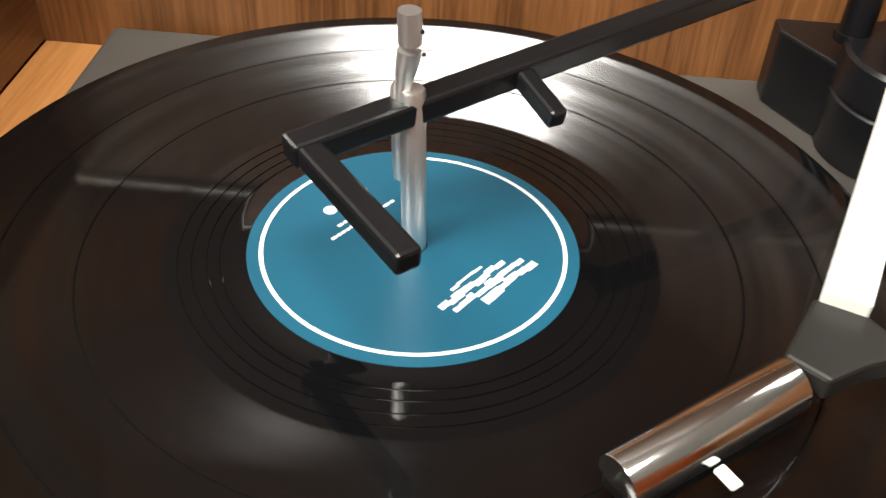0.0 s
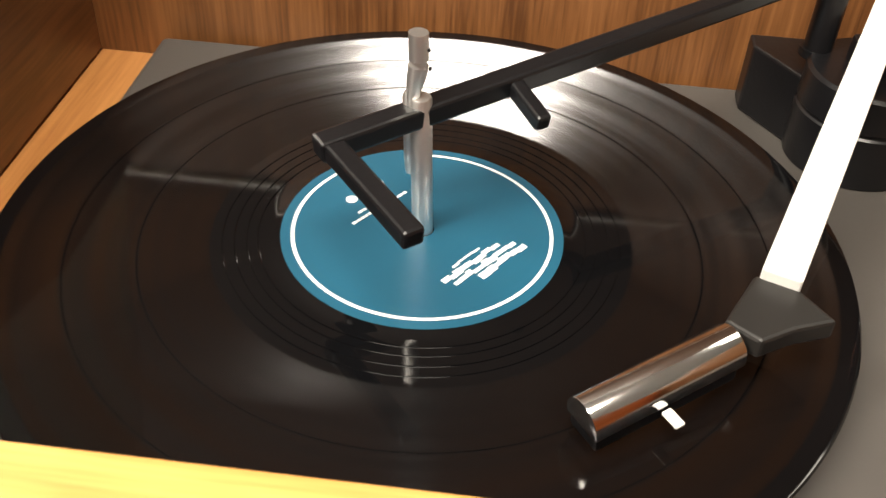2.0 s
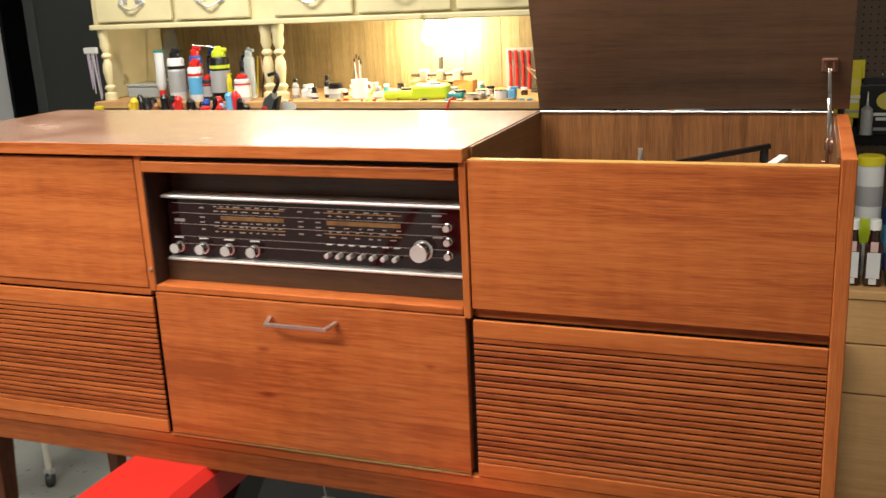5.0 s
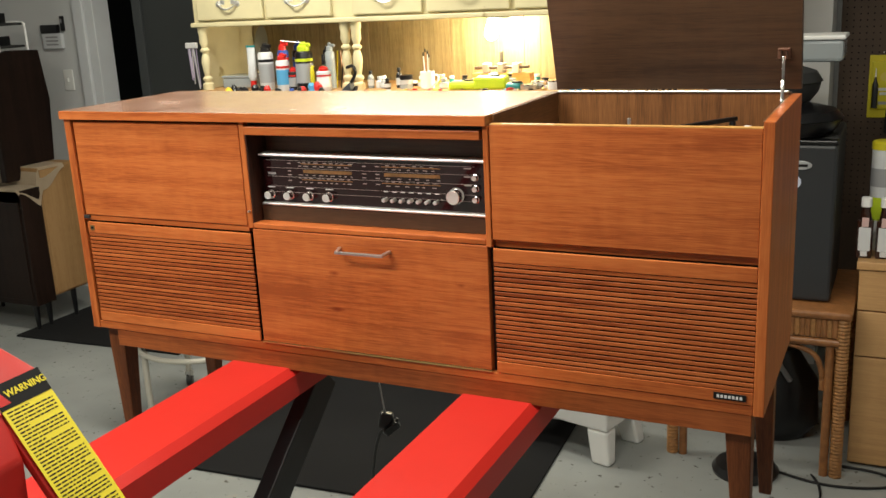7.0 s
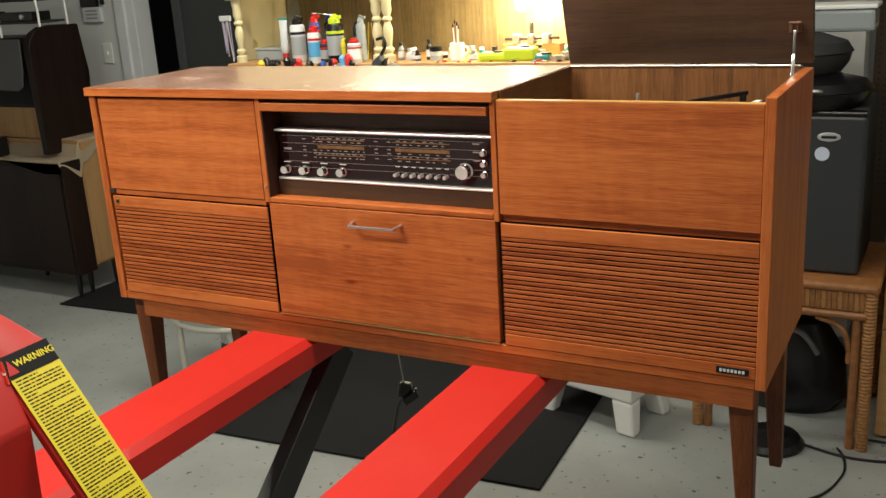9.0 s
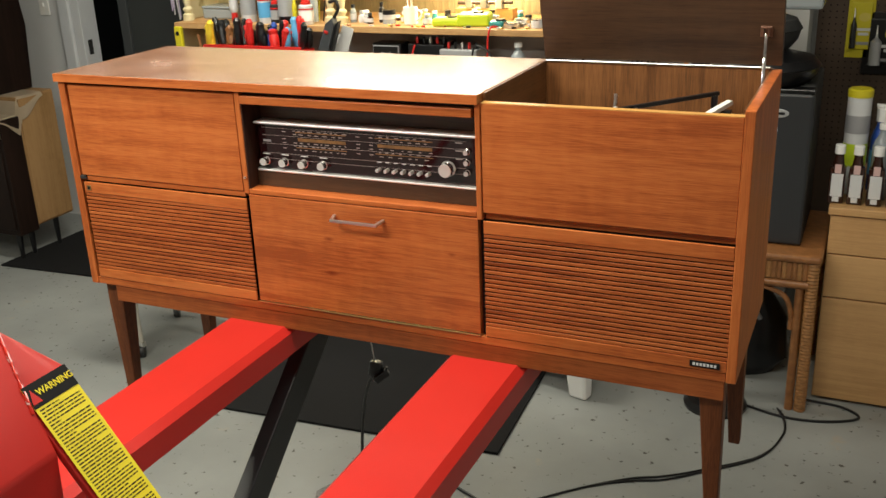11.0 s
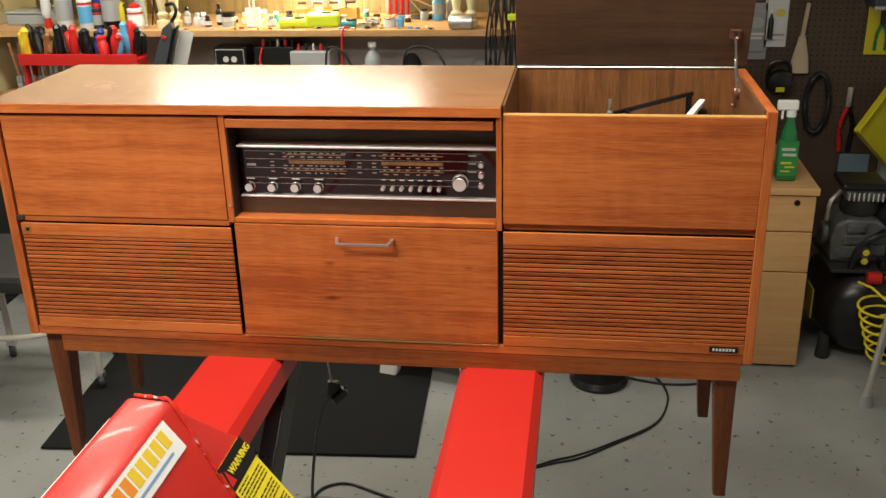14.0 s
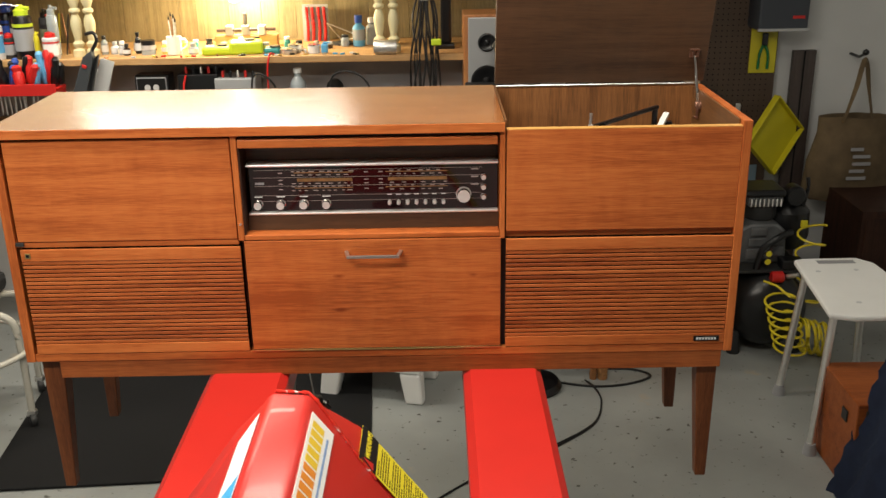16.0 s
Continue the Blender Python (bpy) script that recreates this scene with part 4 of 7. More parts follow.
# ---------------------------------------------------------------- the red lift truck
trk = thing("lift_truck", "red high-lift pallet truck whose two forks carry the console", "pallet truck", (0.70, -0.8, 0.0))
TX, TY = 0.70, -0.8


def fork(x0, x1):
    bm = bm_new()
    top, t = 0.8828, 0.006
    prof = [(x0 - TX, 0.822), (x0 - TX, top - 0.014), (x0 - TX + 0.014, top), (x1 - TX - 0.014, top), (x1 - TX, top - 0.014), (x1 - TX, 0.822)]
    inner = [(x1 - TX - t, 0.822), (x1 - TX - t, top - 0.014 - t / 2), (x1 - TX - 0.014 - t / 2, top - t), (x0 - TX + 0.014 + t / 2, top - t), (x0 - TX + t, top - 0.014 - t / 2), (x0 - TX + t, 0.822)]
    prism(bm, prof + inner, 0.02, 1.06, "xz")
    f = part("fork", bm, M_RED, trk, "red enamelled fork", smooth=True)
    return f


fork(0.362, 0.526), fork(0.884, 1.044)
for xs in ((0.478, 0.514),):
    bm = bm_new()
    beam(bm, Vector(((xs[0] + xs[1]) / 2 - TX, 0.93, 0.800)), Vector(((xs[0] + xs[1]) / 2 - TX, 0.10, 0.10)), xs[1] - xs[0], 0.075, 0.02, 0.02, 0.003)
    part("scissor_arm", bm, M_BLACKSTEEL, trk, "black steel scissor arm")
for x in (0.444, 0.966):
    bm = bm_new()
    lathe(bm, [(0.040, -0.03), (0.041, -0.025), (0.041, 0.025), (0.040, 0.03)], 24, pose(x - TX, 0.98, 0.041, 0, 90, 0))
    part("load_wheel", bm, M_CASTER, trk, smooth=True)
for x in (0.60, 0.78):
    bm = bm_new()
    lathe(bm, [(0.085, -0.022), (0.09, -0.018), (0.09, 0.018), (0.085, 0.022)], 28, pose(x - TX, -0.15, 0.09, 0, 90, 0))
    part("steer_wheel", bm, M_CASTER, trk, smooth=True)
bm = bm_new()
box(bm, 0.60 - TX, 0.78 - TX, -0.21, 0.03, 0.16, 0.30, 0.01)
lathe(bm, [(0.045, 0.30), (0.045, 0.95)], 24, Matrix.Translation((0.69 - TX, -0.06, 0)))
part("pump", bm, M_BLACKSTEEL, trk, "black hydraulic pump")
bm = bm_new()
box(bm, 0.36 - TX, 1.046 - TX, 0.0, 0.05, 0.10, 0.17, 0.006)
part("base_beam", bm, M_RED, trk)

# the sloping head: an A-shaped frame between the forks, with a hood in front
SL = Vector((0.593, 0, -0.805)).normalized()
TOPR, TOPL = Vector((0.6960, 0, 1.2850)), Vector((0.6540, 0, 1.2880))
YB, YF = -0.784, -0.858
LEN = 0.470
RR, LL = TOPR + SL * LEN, Vector((TOPL.x - SL.x * LEN, 0, TOPL.z + SL.z * LEN))
nrm = Vector((0.805, 0, 0.593))
bm = bm_new()
MR, ML = TOPR + SL * 0.081, Vector((TOPL.x - SL.x * 0.081, 0, TOPL.z + SL.z * 0.081))
poly = [(TOPL.x - TX, TOPL.z), (TOPR.x - TX, TOPR.z), (MR.x - TX, MR.z), (RR.x - TX, RR.z), (RR.x - TX - 0.012, RR.z), (MR.x - TX - 0.011, MR.z - 0.003), (TOPR.x - TX - 0.006, TOPR.z - 0.012), (TOPL.x - TX + 0.006, TOPL.z - 0.012), (ML.x - TX + 0.011, ML.z - 0.003), (LL.x - TX + 0.012, LL.z), (LL.x - TX, LL.z), (ML.x - TX, ML.z)]
prism(bm, poly, YF - TY, YB - TY, "xz", 0.0022)
for v in bm.verts:
    if v.co.y > (YF + YB) / 2 - TY:
        v.co.y -= 0.052 * min(1.0, max(0.0, (v.co.z - 1.215) / 0.06))
part("head_frame", bm, M_RED, trk, "red folded head frame", smooth=True)
# hood towards the handle
bm = bm_new()
hs = 0.165
hr, hl = TOPR + SL * hs, Vector((TOPL.x - SL.x * hs, 0, TOPL.z + SL.z * hs))
poly = [(TOPL.x - TX, TOPL.z + 0.0015), (TOPR.x - TX, TOPR.z + 0.0015), (hr.x - TX + 0.0012, hr.z), (hr.x - TX - 0.008, 0.98), (hl.x - TX + 0.008, 0.98), (hl.x - TX - 0.0012, hl.z)]
prism(bm, poly, -1.045 - TY, YF - 0.0015 - TY, "xz", 0.006)
for v in bm.verts:
    if v.co.y > -0.90 - TY:
        v.co.y += 0.030 * min(1.0, max(0.0, (v.co.z - 1.19) / 0.08))
hood = part("hood", bm, M_RED, trk, "red welded hood with stickers", smooth=True)
# weld bead down the joint
bm = bm_new()
pts = [Vector((TOPL.x - TX + 0.004, YF + 0.030 - TY, TOPL.z + 0.001)), Vector((TOPR.x - TX - 0.002, YF + 0.030 - TY, TOPR.z + 0.001))]
rng = random.Random(3)
bead = [pts[0].lerp(pts[1], k / 8) for k in range(9)] + [Vector((TOPR.x - TX, YF + 0.028 * (1 - k / 26) - TY, TOPR.z)) + SL * (0.115 * k / 26) + nrm * 0.001 for k in range(1, 27)]
tube(bm, bead, [0.0012 + 0.0020 * rng.random() for _ in bead], 8)
# pale spots mixed into the red imitate highlights on the glossy lumps
part("weld_bead", bm, mat("red_weld_with_glints", (0.60, 0.030, 0.020), rough=0.12, coat=1.0, wear_or_glint=(0.85, 0.70, 0.66), wscale=90, wlow=0.62), trk, "lumpy painted weld, pale glints in its colour", smooth=True)


def on_slope(s, y, lift=0.0):
    p = TOPR + SL * s + nrm * lift
    return Vector((p.x - TX, y - TY, p.z))


# warning label on the frame's sloping flank; its lines run across the slope
def flank_box(bm, s0, s1, y0, y1, lift, th):
    m = Matrix((( SL.x, 0, nrm.x, TOPR.x - TX), (0, 1, 0, -TY), (SL.z, 0, nrm.z, TOPR.z), (0, 0, 0, 1)))
    return box(bm, s0, s1, y0, y1, lift, lift + th, 0.0, 1, m)


S0, S1 = 0.083, 0.427
wl = part("warning_label", flank_box(bm_new(), S0, S1, YF + 0.004, YB - 0.003, 0.0024, 0.0005), M_YELLOW, trk, "yellow warning label with black heading and small print")
part("label_heading", flank_box(bm_new(), S0, S0 + 0.029, YF + 0.004, YB - 0.003, 0.0030, 0.0003), M_INK, wl)
hm2 = Matrix(((0, SL.x * -1, nrm.x, 0), (1, 0, 0, 0), (0, SL.z * -1, nrm.z, 0), (0, 0, 0, 1)))
tp = on_slope(S0 + 0.0137, YF + 0.0452, 0.0035)
text("warning_text", "WARNING", 0.0112, Matrix.Translation(tp) @ hm2, M_YELLOW, wl, 0.0003, 0.0002)
bm = bm_new()
tri = [on_slope(S0 + 0.024, YF + 0.005, 0.0036), on_slope(S0 + 0.024, YF + 0.019, 0.0036), on_slope(S0 + 0.006, YF + 0.012, 0.0036)]
bm.faces.new([bm.verts.new(p) for p in tri])
part("warning_triangle", bm, M_REDP, wl, "red warning triangle")
bm = bm_new()
rng = random.Random(12)
s = S0 + 0.032
row = 0
while s < S1 - 0.006:
    y = YF + 0.008
    end = YB - 0.008 - (0 if row % 5 else rng.uniform(0.01, 0.05))
    while y < end:
        w = min(rng.uniform(0.003, 0.010), end - y)
        flank_box(bm, s, s + 0.0017, y, y + w, 0.0029, 0.0002)
        y += w + 0.0014
    s += 0.0042
    row += 1
tagged(part("small_print", bm, M_INK, wl, "lines of small print as bars"), kind="stuff")

# hood stickers, along the hood's right and left flanks
sk = part("sticker", flank_box(bm_new(), 0.006, 0.042, -1.020, -0.861, 0.0020, 0.0006), M_STICKER, trk, "white maker's sticker with orange and amber shapes")
for k in range(9):
    y0 = -1.012 + k * 0.0158
    part("sticker_shape", flank_box(bm_new(), 0.010, 0.028, y0, y0 + 0.0125, 0.0027, 0.0002), M_ORANGE if k < 4 else M_AMBER, sk)
part("sticker_line", flank_box(bm_new(), 0.033, 0.036, -1.008, -0.882, 0.0027, 0.0002), mat("pale_blue_ink", (0.20, 0.32, 0.55), rough=0.5), sk)
mL = Matrix(((-SL.x, 0, -nrm.x, TOPL.x - TX), (0, 1, 0, -TY), (SL.z, 0, nrm.z, TOPL.z), (0, 0, 0, 1)))
s2 = part("sticker", box(bm_new(), 0.012, 0.055, -1.020, -0.860, 0.0020, 0.0026, 0, 1, mL), M_STICKER, trk, "white and blue sticker on the hood")
part("sticker_shape", box(bm_new(), 0.012, 0.055, -1.020, -0.975, 0.0027, 0.0029, 0, 1, mL), M_BLUE, s2)
# ---------------------------------------------------------------- hutch bench behind the console
hut = thing("hutch", "cream antiqued hutch with turned posts over a pale work board", "hutch", (-0.18, 2.3, 0.0))
HX, HY = -0.18, 2.3


def hb(name, x0, x1, y0, y1, z0, z1, material, bev=0.003, parent=None, label=""):
    return part(name, box(bm_new(), x0 - HX, x1 - HX, y0 - HY, y1 - HY, z0, z1, bev), material, parent or hut, label)


hb("work_board", -1.36, 1.14, 2.05, 2.54, 1.183, 1.209, M_BEECH, 0.002, label="pale wooden work board")
hb("bench_top", -1.36, 1.14, 1.98, 2.54, 0.90, 0.94, M_BEECH)
hb("bench_back", -1.339, 1.119, 2.285, 2.30, 0.9405, 1.1825, mat("grey_backing", (0.34, 0.33, 0.335), rough=0.7, vary=0.08), 0.0)
for x in (-1.34, 1.08):
    for y in (2.00, 2.48):
        hb("bench_leg", x, x + 0.06, y, y + 0.06, 0.0, 0.899, M_BEECH)
for x in (-1.36, 1.12):
    hb("bench_side", x, x + 0.02, 2.06, 2.54, 0.941, 1.182, M_CREAM)
hb("hutch_side", -1.37, -1.345, 2.16, 2.54, 1.21, 1.80, M_CREAM)
hb("upper_case", -1.37, 1.14, 2.12, 2.54, 1.505, 1.86, M_CREAM)
hb("case_bead", -1.375, 1.145, 2.095, 2.118, 1.492, 1.512, M_CREAM, 0.004)
for x0, x1 in ((-1.335, -0.975), (-0.955, -0.625), (-0.520, -0.195), (-0.175, 0.185), (0.205, 0.560), (0.640, 1.10)):
    d = hb("drawer_front", x0, x1, 2.098, 2.119, 1.520, 1.640, M_CREAM, 0.006, label="cream drawer front with a batwing pull")
    cx = (x0 + x1) / 2 - HX
    bm = bm_new()
    tube(bm, smooth_path([(cx - 0.055, -0.207, 1.592), (cx - 0.030, -0.215, 1.575), (cx, -0.220, 1.566), (cx + 0.030, -0.215, 1.575), (cx + 0.055, -0.207, 1.592)], 5), 0.004, 8)
    for sx in (-1, 1):
        lathe(bm, [(0.014, 0), (0.012, 0.004), (0.004, 0.006)], 12, pose(cx + sx * 0.052, -0.203, 1.590, 90, 0, 0))
        box(bm, cx + sx * 0.03 - 0.012, cx + sx * 0.03 + 0.012, -0.2045, -0.2020, 1.588, 1.606, 0.003)
    part("drawer_pull", bm, M_ALU, d, "antique silver pull", smooth=True)
rng = random.Random(21)
x = -1.34
while x < 1.10:
    w = rng.choice((0.075, 0.10, 0.14))
    hb("panel_board", x + 0.0004, min(x + w, 1.118) - 0.0004, 2.515, 2.535, 1.21, 1.505, M_PANEL, 0.0012)
    x += w


def turned_post(x, y):
    prof = [(0.026, 1.209), (0.026, 1.235), (0.015, 1.243), (0.023, 1.256), (0.023, 1.262), (0.013, 1.272), (0.017, 1.295), (0.022, 1.330), (0.020, 1.352), (0.012, 1.375), (0.021, 1.384), (0.021, 1.391), (0.013, 1.400), (0.022, 1.425), (0.020, 1.455), (0.024, 1.468), (0.024, 1.504)]
    part("turned_post", lathe(bm_new(), prof, 20, Matrix.Translation((x - HX, y - HY, 0))), M_CREAM, hut, "turned cream post", smooth=True)


for x in (-1.335, -0.580, -0.527, 0.615, 0.672):
    turned_post(x, 2.13)
lampt = thing("under_cabinet_lamp", "lit bulb lamp clipped under the hutch", "lamp", (0.01, 2.33, 1.425))
part("bulb", lathe(bm_new(), [(0.001, -0.036), (0.016, -0.031), (0.027, -0.015), (0.029, 0.002), (0.022, 0.024), (0.014, 0.042), (0.013, 0.055)], 24), M_BULB, lampt, "glowing warm bulb", smooth=True).visible_shadow = False
part("lamp_arm", box(bm_new(), -0.012, 0.075, -0.03, 0.03, 0.0555, 0.0665, 0.004), M_BLACK, lampt)


# ---------------------------------------------------------------- small things on the board and bench
def bottle(name, label, category, loc, h, r, material, cap=M_WHITE, cap_h=0.02, neck=0.45, band=None, band_mat=None, square=False, group="", shoulder=0.75):
    t = thing(name, label, category, loc, group=group)
    ch = h - cap_h
    bm = bm_new()
    if square:
        box(bm, -r, r, -r * 0.8, r * 0.8, 0, ch * shoulder, r * 0.22)
        lathe(bm, [(r * 0.78, ch * shoulder - 0.002), (r * neck, ch * 0.93), (r * neck, ch)], 16)
    else:
        lathe(bm, [(r * 0.92, 0), (r, 0.004), (r, ch * shoulder), (r * 0.85, ch * (shoulder + 0.09)), (r * neck, ch * 0.93), (r * neck, ch)], 24)
    part("body", bm, material, t, smooth=True)
    part("cap", lathe(bm_new(), [(r * (neck + 0.12), ch + 0.0003), (r * (neck + 0.12), h - 0.002), (r * (neck + 0.05), h)], 18), cap, t, smooth=True)
    if band:
        bm = bm_new()
        if square:
            box(bm, -r * 0.74, r * 0.74, -r * 0.8 - 0.0015, -r * 0.8 - 0.0003, h * band[0], h * band[1])
        else:
            lathe(bm, [(r + 0.0006, h * band[0]), (r + 0.0006, h * band[1])], 24, None, False)
        part("paper_label", bm, band_mat or M_LABELW, t, smooth=True)
    return t


def spray_can(loc, h, r, body, top, label, nozzle=None, band=None, lean=0.0):
    t = thing("spray_can", label, "spray can", (loc[0], loc[1] - 0.10, loc[2]), group="cans on the bench")
    part("body", lathe(bm_new(), [(r * 0.95, 0), (r, 0.004), (r, h * 0.76), (r * 0.88, h * 0.80), (r * 0.62, h * 0.815)], 24), body, t, smooth=True)
    part("cap", lathe(bm_new(), [(r * 0.70, h * 0.80), (r * 0.68, h * 0.90), (r * 0.50, h * 0.925), (r * 0.36, h * 0.93), (r * 0.30, h)], 20), top, t, smooth=True)
    part("trigger", box(bm_new(), -r * 0.9, r * 0.35, -r * 0.3, r * 0.3, h * 0.905, h * 0.975, 0.004, 2, pose(0, 0, 0, 0, 6, 0)), top, t)
    part("print_band", lathe(bm_new(), [(r + 0.0006, h * 0.16), (r + 0.0006, h * 0.56)], 24, None, False), band or M_LABELW, t, smooth=True)
    part("print_line", lathe(bm_new(), [(r + 0.0010, h * 0.60), (r + 0.0010, h * 0.66)], 24, None, False), top, t, smooth=True)
    if nozzle:
        part("straw", tube(bm_new(), [(0, -r * 0.3, h * 0.98), (-0.10, -r * 0.5, h * 1.04)], 0.0018, 6), nozzle, t)
    return t


BZ = 1.2092
M_OLIVE = mat("olive_metal", (0.16, 0.17, 0.10), rough=0.35, vary=0.1)
t = thing("glue_tube", "white and green squeeze tube standing on its orange cap", "tube", (-1.072, 2.12, BZ))
part("cap", lathe(bm_new(), [(0.014, 0), (0.015, 0.003), (0.013, 0.040)], 16), M_REDP, t, smooth=True)
bm = bm_new()
lathe(bm, [(0.013, 0.0403), (0.021, 0.060), (0.021, 0.135), (0.022, 0.187)], 20)
for v in bm.verts:
    v.co.y *= 1.0 - 0.85 * max(0.0, (v.co.z - 0.06) / 0.127)
part("body", bm, M_LABELW, t, smooth=True)
part("crimp", box(bm_new(), -0.024, 0.024, -0.003, 0.003, 0.1873, 0.196, 0.001), M_TEALP, t)
spray_can((-0.995, 2.22, BZ), 0.205, 0.034, M_LABELW, M_BLACK, "white spray can with black cap on the board", None, M_SILVER)
spray_can((-0.928, 2.26, BZ), 0.210, 0.025, M_BLUEP, M_REDP, "blue spray can with red cap on the board", None, M_LABELW)
spray_can((-0.888, 2.19, BZ), 0.163, 0.029, M_LABELW, M_REDP, "pale blue and white can with a red trigger cap", None, M_SKY)
spray_can((-0.900, 2.34, BZ), 0.205, 0.028, M_BLACK, M_BLUEP, "dark spray can with blue cap behind the others", None, M_BLUEP)
spray_can((-0.846, 2.21, BZ), 0.100, 0.025, M_BLACK_M, M_REDP, "short dark tin with red lid", None, M_SILVER)
spray_can((-0.850, 2.32, BZ), 0.190, 0.030, M_BLACK, M_BLACK, "black can behind the others on the board", None, M_GREY_INK)
spray_can((-0.780, 2.20, BZ), 0.208, 0.038, M_BLACK, M_LIME, "tall black and silver can with lime nozzle and straw", M_STEEL, M_SILVER)
spray_can((-0.735, 2.32, BZ), 0.180, 0.026, M_BLACK_M, M_BLACK, "slim black can in the row", None, M_OLIVE)
spray_can((-0.690, 2.27, BZ), 0.198, 0.021, M_CLEAR, M_CLEAR, "small clear squeeze bottle on the board", None, M_CLEAR)
spray_can((-0.672, 2.18, BZ), 0.104, 0.031, M_LABELW, M_REDP, "white glue pot with red lid", None, M_WHITE)
spray_can((-0.722, 2.17, BZ), 0.110, 0.010, M_YEL2, M_YEL2, "thin yellow marker standing with the cans", None, M_YEL2)
for k, (x, y, lean) in enumerate(((-0.700, 2.20, -8), (-0.690, 2.21, 6), (-0.655, 2.19, 10), (-0.650, 2.21, -4))):
    t = thing("pencil", "pencil or brush standing among the cans", "pencil", (x, y, BZ), group="pencils among the cans")
    part("shaft", tube(bm_new(), [(0, 0, 0), (math.sin(radians(lean)) * 0.16, 0, 0.16)], 0.0035, 8), (M_REDP, M_YEL2, M_BLACK, M_RATTAN)[k], t, smooth=True)
t = thing("storage_box", "clear plastic parts box lying on the board", "box", (-1.215, 2.26, BZ))
part("tub", box(bm_new(), -0.085, 0.085, -0.07, 0.07, 0, 0.045, 0.006), M_CLEAR, t)
part("box_lid", box(bm_new(), -0.088, 0.088, -0.073, 0.073, 0.0455, 0.056, 0.004), M_CLEAR, t)
t = thing("mirror", "oval hand mirror leaning in the hutch corner", "mirror", (-1.215, 2.40, BZ))
bm = bm_new()
lathe(bm, [(0.001, 0), (0.036, 0.0), (0.040, 0.004), (0.001, 0.006)], 32, Matrix.Translation((0, 0, 0.165)) @ Matrix.Rotation(radians(80), 4, "X") @ Matrix.Diagonal((1.05, 2.7, 1, 1)))
part("mirror_plate", bm, mat("mirror_grey", (0.30, 0.32, 0.34), rough=0.2, metal=0.5), t, smooth=True)
part("mirror_foot", box(bm_new(), -0.03, 0.03, -0.02, 0.02, 0, 0.060, 0.004), M_CREAM, t)
t = thing("paper_strips", "bunch of white and lilac strips hanging from the post", "strips", (-1.385, 2.10, 1.21))
rng = random.Random(5)
for k in range(7):
    x = -0.022 + k * 0.0075
    bm = bm_new()
    beam(bm, Vector((x, -0.004 * (k % 3), 0.195)), Vector((x + rng.uniform(0.0, 0.02), -0.004 * (k % 3) - 0.004, rng.uniform(0.0, 0.06))), 0.0008, 0.008, 0, 0, 0)
    part("strip", bm, M_PAPER if k % 2 else M_LILAC, t)
part("clip", box(bm_new(), -0.03, 0.032, -0.010, 0.006, 0.190, 0.215, 0.003), M_PAPER, t)

for x, h, r, m, c in ((-0.495, 0.075, 0.014, M_CLEAR, M_BLACK), (-0.455, 0.050, 0.017, M_LABELW, M_SILVER), (-0.418, 0.055, 0.016, M_SILVER, M_WHITE), (-0.398, 0.045, 0.014, M_AMBERGLASS, M_BLACK), (-0.362, 0.085, 0.013, M_BLACK, M_BLACK), (-0.255, 0.050, 0.014, M_LABELY, M_WHITE), (-0.132, 0.045, 0.020, M_CLEAR, M_SILVER)):
    bottle("small_bottle", "small workshop bottle on the board", "bottle", (x, 2.13 + (h * 7 % 0.06), BZ), h, r, m, c, 0.014, 0.5, (0.15, 0.5), M_LABELW, group="little bottles on the board")
t = thing("tape_roll", "stacked black and white tape rolls", "tape", (-0.315, 2.16, BZ))
for k in range(3):
    part("roll", lathe(bm_new(), [(0.014, k * 0.019), (0.028, k * 0.019), (0.028, k * 0.019 + 0.018), (0.014, k * 0.019 + 0.018)], 24), (M_CLEAR, M_PAPER, M_BLACK)[k], t, smooth=True)
t = thing("mug", "white mug holding small brushes", "mug", (-0.205, 2.14, BZ))
part("cup", lathe(bm_new(), [(0.024, 0), (0.029, 0.004), (0.030, 0.072), (0.027, 0.072), (0.026, 0.008), (0.001, 0.007)], 24, None, False), M_WHITE, t, smooth=True)
part("mug_handle", tube(bm_new(), smooth_path([(0.029, 0, 0.058), (0.047, 0, 0.055), (0.050, 0, 0.035), (0.029, 0, 0.018)], 5), 0.0045, 8), M_WHITE, t, smooth=True)
for k, (dx, h) in enumerate(((-0.012, 0.135), (-0.003, 0.150), (0.007, 0.142), (0.013, 0.128))):
    b = part("brush", tube(bm_new(), [(dx * 0.5, 0, 0.009), (dx, -0.004, h)], 0.0022, 6), (M_WHITE, M_RATTAN, M_WHITE, M_STEEL)[k], t)
    part("bristles", lathe(bm_new(), [(0.0028, h), (0.0036, h + 0.008), (0.0008, h + 0.017)], 8, Matrix.Translation((dx, -0.004, 0))), M_INK, b)


def meter(x, y, rz, material, label, sx=0.10, sy=0.055, h=0.036):
    t = thing("multimeter", label, "multimeter", (x, y, BZ), rz)
    part("body", box(bm_new(), -sx, sx, -sy, sy, 0, h, 0.010), material, t)
    part("screen", box(bm_new(), -sx * 0.8, -sx * 0.25, -sy * 0.6, sy * 0.6, h + 0.0003, h + 0.002), M_GREY_INK, t)
    part("dial_knob", lathe(bm_new(), [(0.022, h + 0.0003), (0.020, h + 0.006), (0.004, h + 0.007)], 20, Matrix.Translation((sx * 0.25, 0, 0))), M_BLACK, t, smooth=True)


